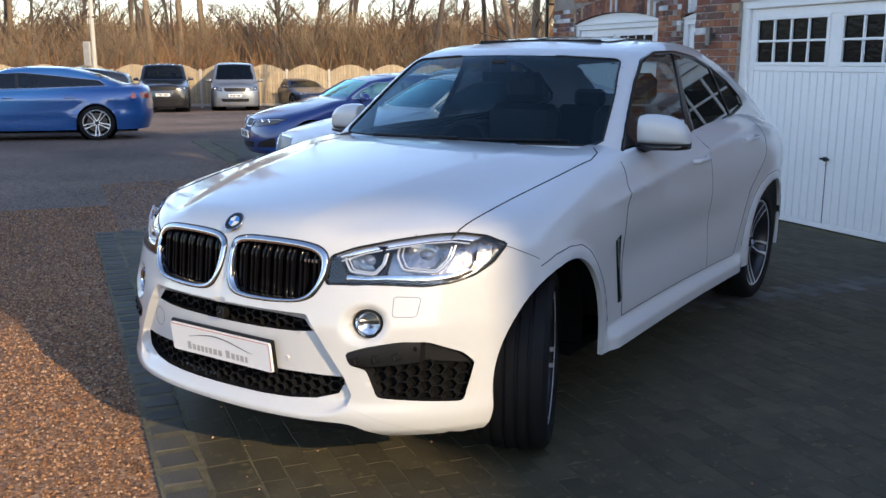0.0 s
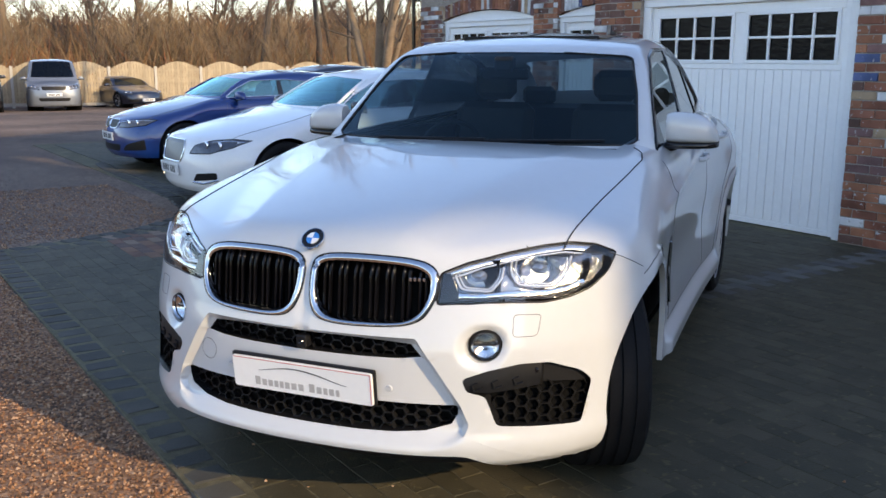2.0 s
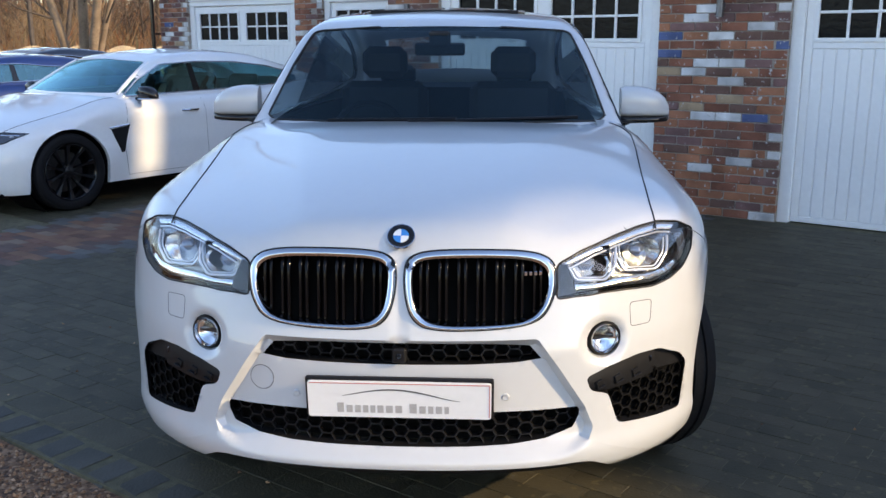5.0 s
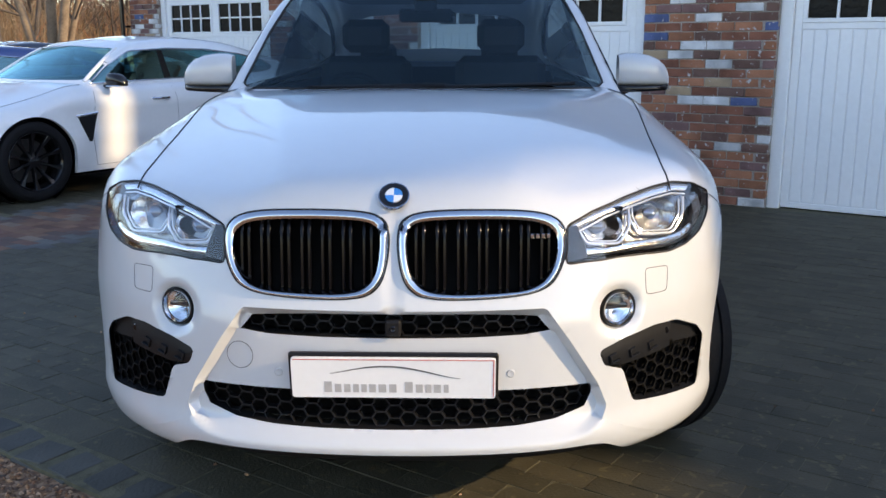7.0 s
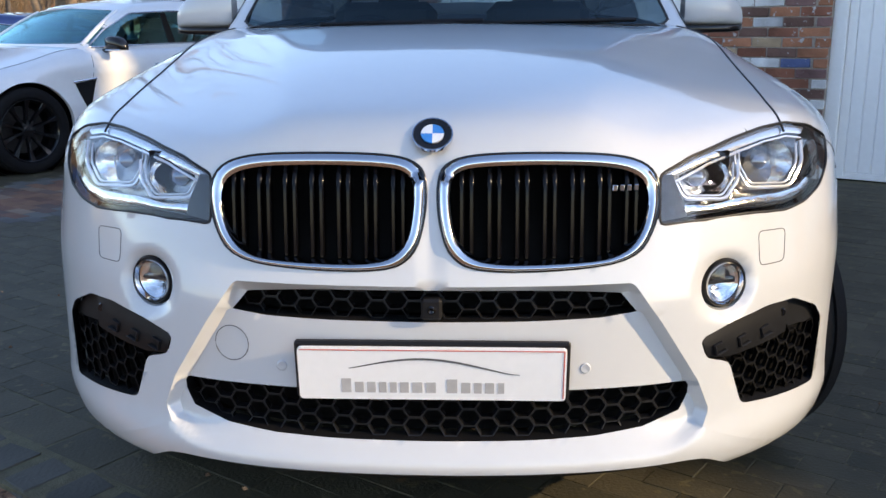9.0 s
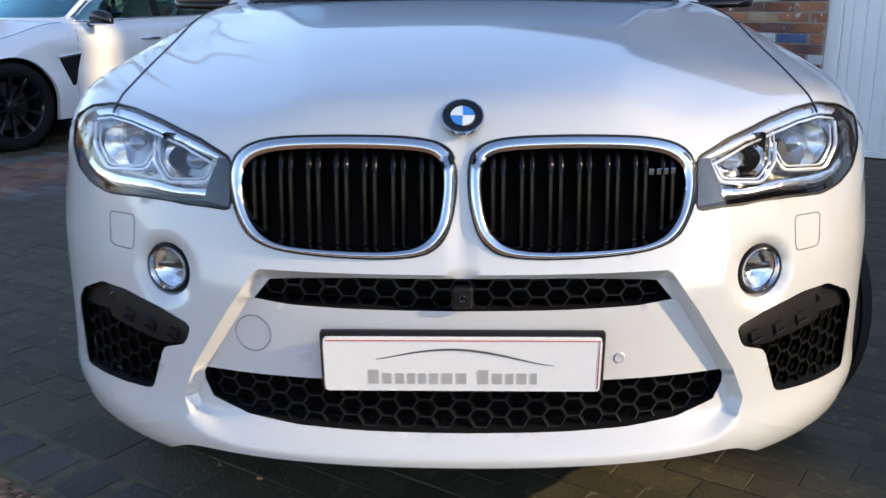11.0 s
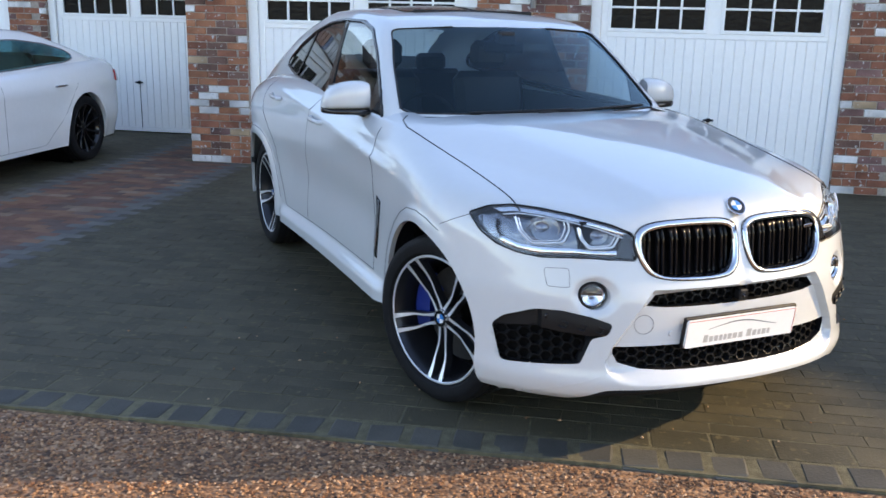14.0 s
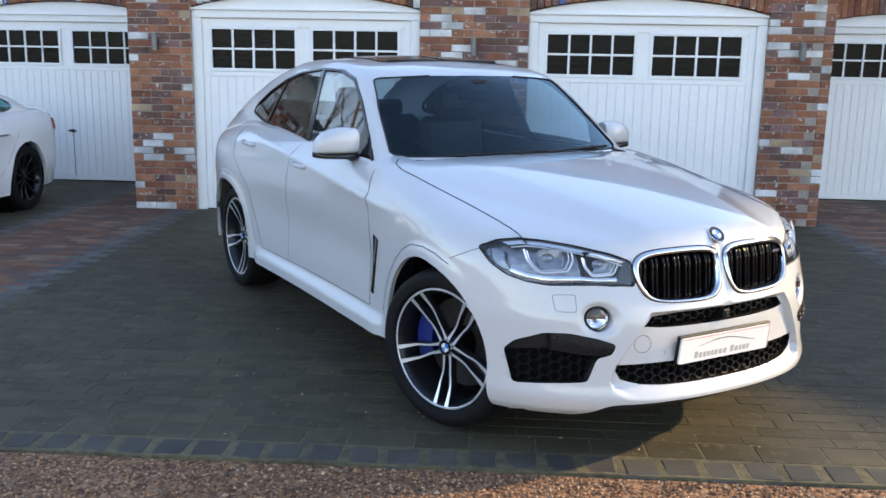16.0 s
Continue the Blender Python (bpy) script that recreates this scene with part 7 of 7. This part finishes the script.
FENCE = (Vector((-26.9, 32.1, 0)), Vector((0.77, 0.64, 0)).normalized())


def fence_panel():
    p = thing("fence_panel", "pale wooden arched-top fence panel with concrete post", "fence", group="arched fence panels")
    n = 15
    for i in range(n):
        x = 0.06 + (i + 0.5) * 1.74 / n
        top = 1.50 + 0.32 * math.sin(math.pi * (x - 0.03) / 1.80)
        part("slat", box(x - 0.052, -0.012, 0.12, x + 0.052, 0.006, top, 0.004), "fence_wood", p)
    for z in (0.35, 0.95, 1.42):
        part("rail", box(0.05, 0.006, z, 1.82, 0.045, z + 0.08, 0.004), "fence_wood", p)
    part("gravel_board", box(0.05, -0.02, 0.0, 1.82, 0.03, 0.12, 0.004), "concrete", p)
    part("post", box(-0.055, -0.06, -0.3, 0.055, 0.05, 1.62, 0.01), "concrete", p)
    return p


first = fence_panel()
ang = math.degrees(math.atan2(FENCE[1].y, FENCE[1].x))
for i in range(-16, 22):
    q = FENCE[0] + FENCE[1] * (i * 1.87)
    m = pose(q.x, q.y, float(fall(q.x, q.y)) + 0.06, 0, 0, ang)
    if i == -16:
        first.matrix_world = m
    else:
        copy_thing(first, m)


def tree_mesh(seed, height, spread, trunks, upright, r0, levels=4, kids=5):
    """Trunk and limbs in one shape, fine twigs in another."""
    rr = random.Random(seed)
    wood, twigs = Pile(), Pile()

    def grow(p, d, length, r, level):
        pts, q, w = [p], p, d.copy()
        n = 5 if level < 2 else 3
        for _ in range(n):
            w = (w + Vector((rr.uniform(-1, 1), rr.uniform(-1, 1), rr.uniform(-0.2, 0.9) * upright)) * 0.13).normalized()
            q = q + w * (length / n)
            pts.append(q)
        (wood if level < 2 else twigs).add(tube(pts, r, 6 if level == 0 else 4 if level < 2 else 3, False, r * (0.35 if level < levels - 1 else 0.1)))
        if level >= levels - 1:
            return
        count = kids + (3 if level == 0 else 0)
        for k in range(count):
            t = rr.uniform(0.25 if level == 0 else 0.15, 1.0)
            i = min(n - 1, int(t * n))
            b = pts[i].lerp(pts[i + 1], t * n - i)
            az = rr.uniform(0, 6.283)
            side = Vector((math.cos(az), math.sin(az), 0))
            nd = (w * upright + side * spread + Vector((0, 0, 0.25))).normalized()
            grow(b, nd, length * rr.uniform(0.38, 0.62) * (1.15 - 0.4 * t), r * 0.45 * (1.1 - 0.5 * t), level + 1)
    for k in range(trunks):
        a = rr.uniform(0, 6.283)
        lean = 0.0 if trunks == 1 else 0.28
        grow(Vector((0.25 * math.cos(a), 0.25 * math.sin(a), -0.3)) if trunks > 1 else Vector((0, 0, -0.3)), Vector((lean * math.cos(a), lean * math.sin(a), 1)).normalized(), height * rr.uniform(0.85, 1.0), r0, 0)
    return (wood.v, wood.f), (twigs.v, twigs.f)


def make_tree(name, label, seed, height, spread, trunks, upright, r0, bark, twig, levels=4, kids=5):
    t = thing(name, label, "tree")
    w, c = tree_mesh(seed, height, spread, trunks, upright, r0, levels, kids)
    part("trunk", w, bark, t, smooth=True, fix=False, angle=180)
    part("crown", c, twig, t, "bare winter twigs", fix=False)
    return t


kinds = [make_tree("poplar_tree", "tall bare tan poplar tree", 1, 17, 0.32, 1, 1.5, 0.28, "bark", "twig_tan", 4, 9),
         make_tree("bare_tree", "bare brown winter tree", 2, 8, 0.95, 1, 0.7, 0.20, "bark_dark", "twig_brown", 4, 9),
         make_tree("bare_tree", "bare multi-stemmed brown winter tree", 3, 7.5, 0.9, 3, 0.8, 0.14, "bark_dark", "twig_brown", 4, 7),
         make_tree("bare_bush", "tan bare bushy winter shrub", 4, 4.5, 0.7, 9, 0.9, 0.05, "bark", "twig_tan", 3, 7),
         make_tree("slim_tree", "slim bare dark-trunked tree", 5, 16, 0.35, 1, 1.3, 0.15, "bark_dark", "twig_brown", 4, 5)]
tagged(kinds[3], category="bush")


def plant(k, x, y, size, turn, first=[True] * 5):
    m = pose(x, y, float(max(fall(x, y), -0.9)), 0, 0, turn)
    m = m @ Matrix.Diagonal((size, size, size, 1))
    if first[k]:
        first[k] = False
        kinds[k].matrix_world = m
        return kinds[k]
    t = copy_thing(kinds[k], m)
    t.scale = (size, size, size)
    return t


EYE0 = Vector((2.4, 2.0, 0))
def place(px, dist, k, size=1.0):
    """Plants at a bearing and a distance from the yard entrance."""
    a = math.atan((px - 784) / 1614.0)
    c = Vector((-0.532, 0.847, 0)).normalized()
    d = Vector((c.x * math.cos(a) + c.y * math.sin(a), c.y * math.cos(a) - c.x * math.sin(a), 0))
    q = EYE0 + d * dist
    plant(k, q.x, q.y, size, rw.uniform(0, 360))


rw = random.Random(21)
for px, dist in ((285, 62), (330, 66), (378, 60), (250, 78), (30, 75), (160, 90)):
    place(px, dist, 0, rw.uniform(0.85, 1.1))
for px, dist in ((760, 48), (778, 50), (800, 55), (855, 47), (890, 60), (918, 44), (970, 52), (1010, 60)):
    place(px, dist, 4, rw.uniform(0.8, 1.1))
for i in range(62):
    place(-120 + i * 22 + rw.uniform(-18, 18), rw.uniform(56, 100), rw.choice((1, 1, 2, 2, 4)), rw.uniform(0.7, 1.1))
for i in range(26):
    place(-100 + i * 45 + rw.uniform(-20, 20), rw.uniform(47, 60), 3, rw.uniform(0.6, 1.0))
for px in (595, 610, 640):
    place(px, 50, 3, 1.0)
# the big forked tree near the garage's end
big = thing("forked_tree", "large forked bare tree with sunlit pale bark", "tree")
tw, tc2 = Pile(), Pile()
base = Vector((-10.2, 27.0, -0.3))
for lean, r, h in (((-0.36, 0.1), 0.13, 9.5), ((0.02, 0.05), 0.15, 11), ((0.22, -0.02), 0.14, 11), ((0.30, 0.10), 0.10, 9)):
    pts = [base + Vector((lean[0] * 0.25, lean[1] * 0.25, 0)) + Vector((lean[0] * t * h * (0.7 + 0.3 * t), lean[1] * t * h, t * h)) for t in np.linspace(0, 1, 9)]
    tw.add(tube(pts, r, 10, False, r * 0.3))
    for k in range(14):
        i = rw.randrange(2, 8)
        d = Vector((rw.uniform(-1, 1), rw.uniform(-1, 1), rw.uniform(0.2, 1.2))).normalized()
        L = rw.uniform(1.0, 2.6)
        mid = pts[i] + d * L * 0.5
        tc2.add(tube([pts[i], mid, mid + (d + Vector((0, 0, 0.4))) * L * 0.5], 0.035, 4, False, 0.006))
part("trunk", (tw.v, tw.f), "bark", big, smooth=True, fix=False, angle=180)
part("crown", (tc2.v, tc2.f), "bark_dark", big, fix=False)

# scrub and far woods
rsn = np.random.RandomState(9)
def thicket(count, d0, d1, h0, h1, a0=-48.0, a1=75.0):
    a = np.radians(rsn.uniform(a0, a1, count)) + math.radians(32)
    d = np.sqrt(rsn.uniform(d0 * d0, d1 * d1, count))
    x, y = 2.4 - np.sin(a) * d, 2.0 + np.cos(a) * d
    z = np.maximum(fall(x, y), -0.9) + rise(x, y)
    h = rsn.uniform(h0, h1, count) * (0.6 + 0.4 * rsn.rand(count))
    w = rsn.uniform(0.015, 0.06, count) * d / 60
    lx, ly = rsn.uniform(-0.6, 0.6, count) * h, rsn.uniform(-0.6, 0.6, count) * h
    b = rsn.uniform(0, 6.28, count)
    v = np.zeros((count, 7, 3))
    for i in range(3):
        ox, oy = np.cos(b + i * 2.094) * w, np.sin(b + i * 2.094) * w
        v[:, i] = np.stack([x + ox, y + oy, z - 0.2], 1)
        v[:, 3 + i] = np.stack([x + lx * 0.4 + ox * 0.7, y + ly * 0.4 + oy * 0.7, z + h * 0.55], 1)
    v[:, 6] = np.stack([x + lx, y + ly, z + h], 1)
    f = []
    for i in range(3):
        j = (i + 1) % 3
        f += [(i, j, 3 + j, 3 + i)]
    f3 = [(3 + i, 3 + (i + 1) % 3, 6) for i in range(3)]
    k = (np.arange(count) * 7)[:, None]
    faces = []
    for q in f + f3:
        faces += (np.array(q)[None] + k).tolist()
    return v.reshape(-1, 3).tolist(), faces


def rise(x, y):
    """The height of the far bank over its foot."""
    d = np.hypot(np.asarray(x) - 2.4, np.asarray(y) - 2.0)
    return np.maximum(0.0, (d - 75) / 55)**1.2 * (4.4 + 1.5 * np.sin(np.asarray(x) * 0.05) * np.cos(np.asarray(y) * 0.043))


wood = part("far_woods", join(thicket(24000, 46, 72, 1.0, 4.2), thicket(24000, 72, 105, 2.5, 7.5), thicket(22000, 100, 130, 2.5, 6.5)), "scrub", fix=False)
tagged(wood, "brown winter scrub and bare far woodland", "woodland", kind="stuff")


def bank():
    n, rows = 120, 10
    v, f = [], []
    for i in range(n + 1):
        a = math.radians(32 - 60 + 150 * i / n)
        for j in range(rows + 1):
            d = 75 + 55 * j / rows
            x, y = 2.4 - math.sin(a) * d, 2.0 + math.cos(a) * d
            v.append((x, y, -0.95 + float(rise(x, y)) + 0.3 * noise.noise((x * 0.2, y * 0.2, 3))))
    for i in range(n):
        for j in range(rows):
            p = i * (rows + 1) + j
            f.append((p, p + 1, p + rows + 2, p + rows + 1))
    return v, f


tagged(part("backdrop", bank(), "bank", smooth=True, fix=False), "brown wooded bank in the distance", "hillside", kind="structure")
# pole behind the fence
pole = thing("utility_pole", "pale utility pole with a small box", "pole", at=pose(-31.0, 27.5, -0.6))
part("shaft", tube([(0, 0, -0.3), (0, 0, 6.5)], 0.11, 10, False, 0.08), "concrete", pole, smooth=True)
part("cabinet", box(-0.55, -0.12, 1.9, -0.12, 0.12, 2.9, 0.02), "concrete", pole)
part("arm", tube([(-0.9, 0, 3.9), (0.3, 0, 3.9)], 0.04, 6), "bark", pole)

# ---- pieces of the walls and the pavement ----
for w, u0, u1, v, courses in WALLS:
    lay_bricks(w, u0, u1, v, courses)
for u, v, z in near_spots:
    lay(bed, rp.choice(block_meshes), pose(u, v, z, rp.uniform(-0.5, 0.5), rp.uniform(-0.4, 0.4), rp.uniform(-0.8, 0.8)), "paving_block")
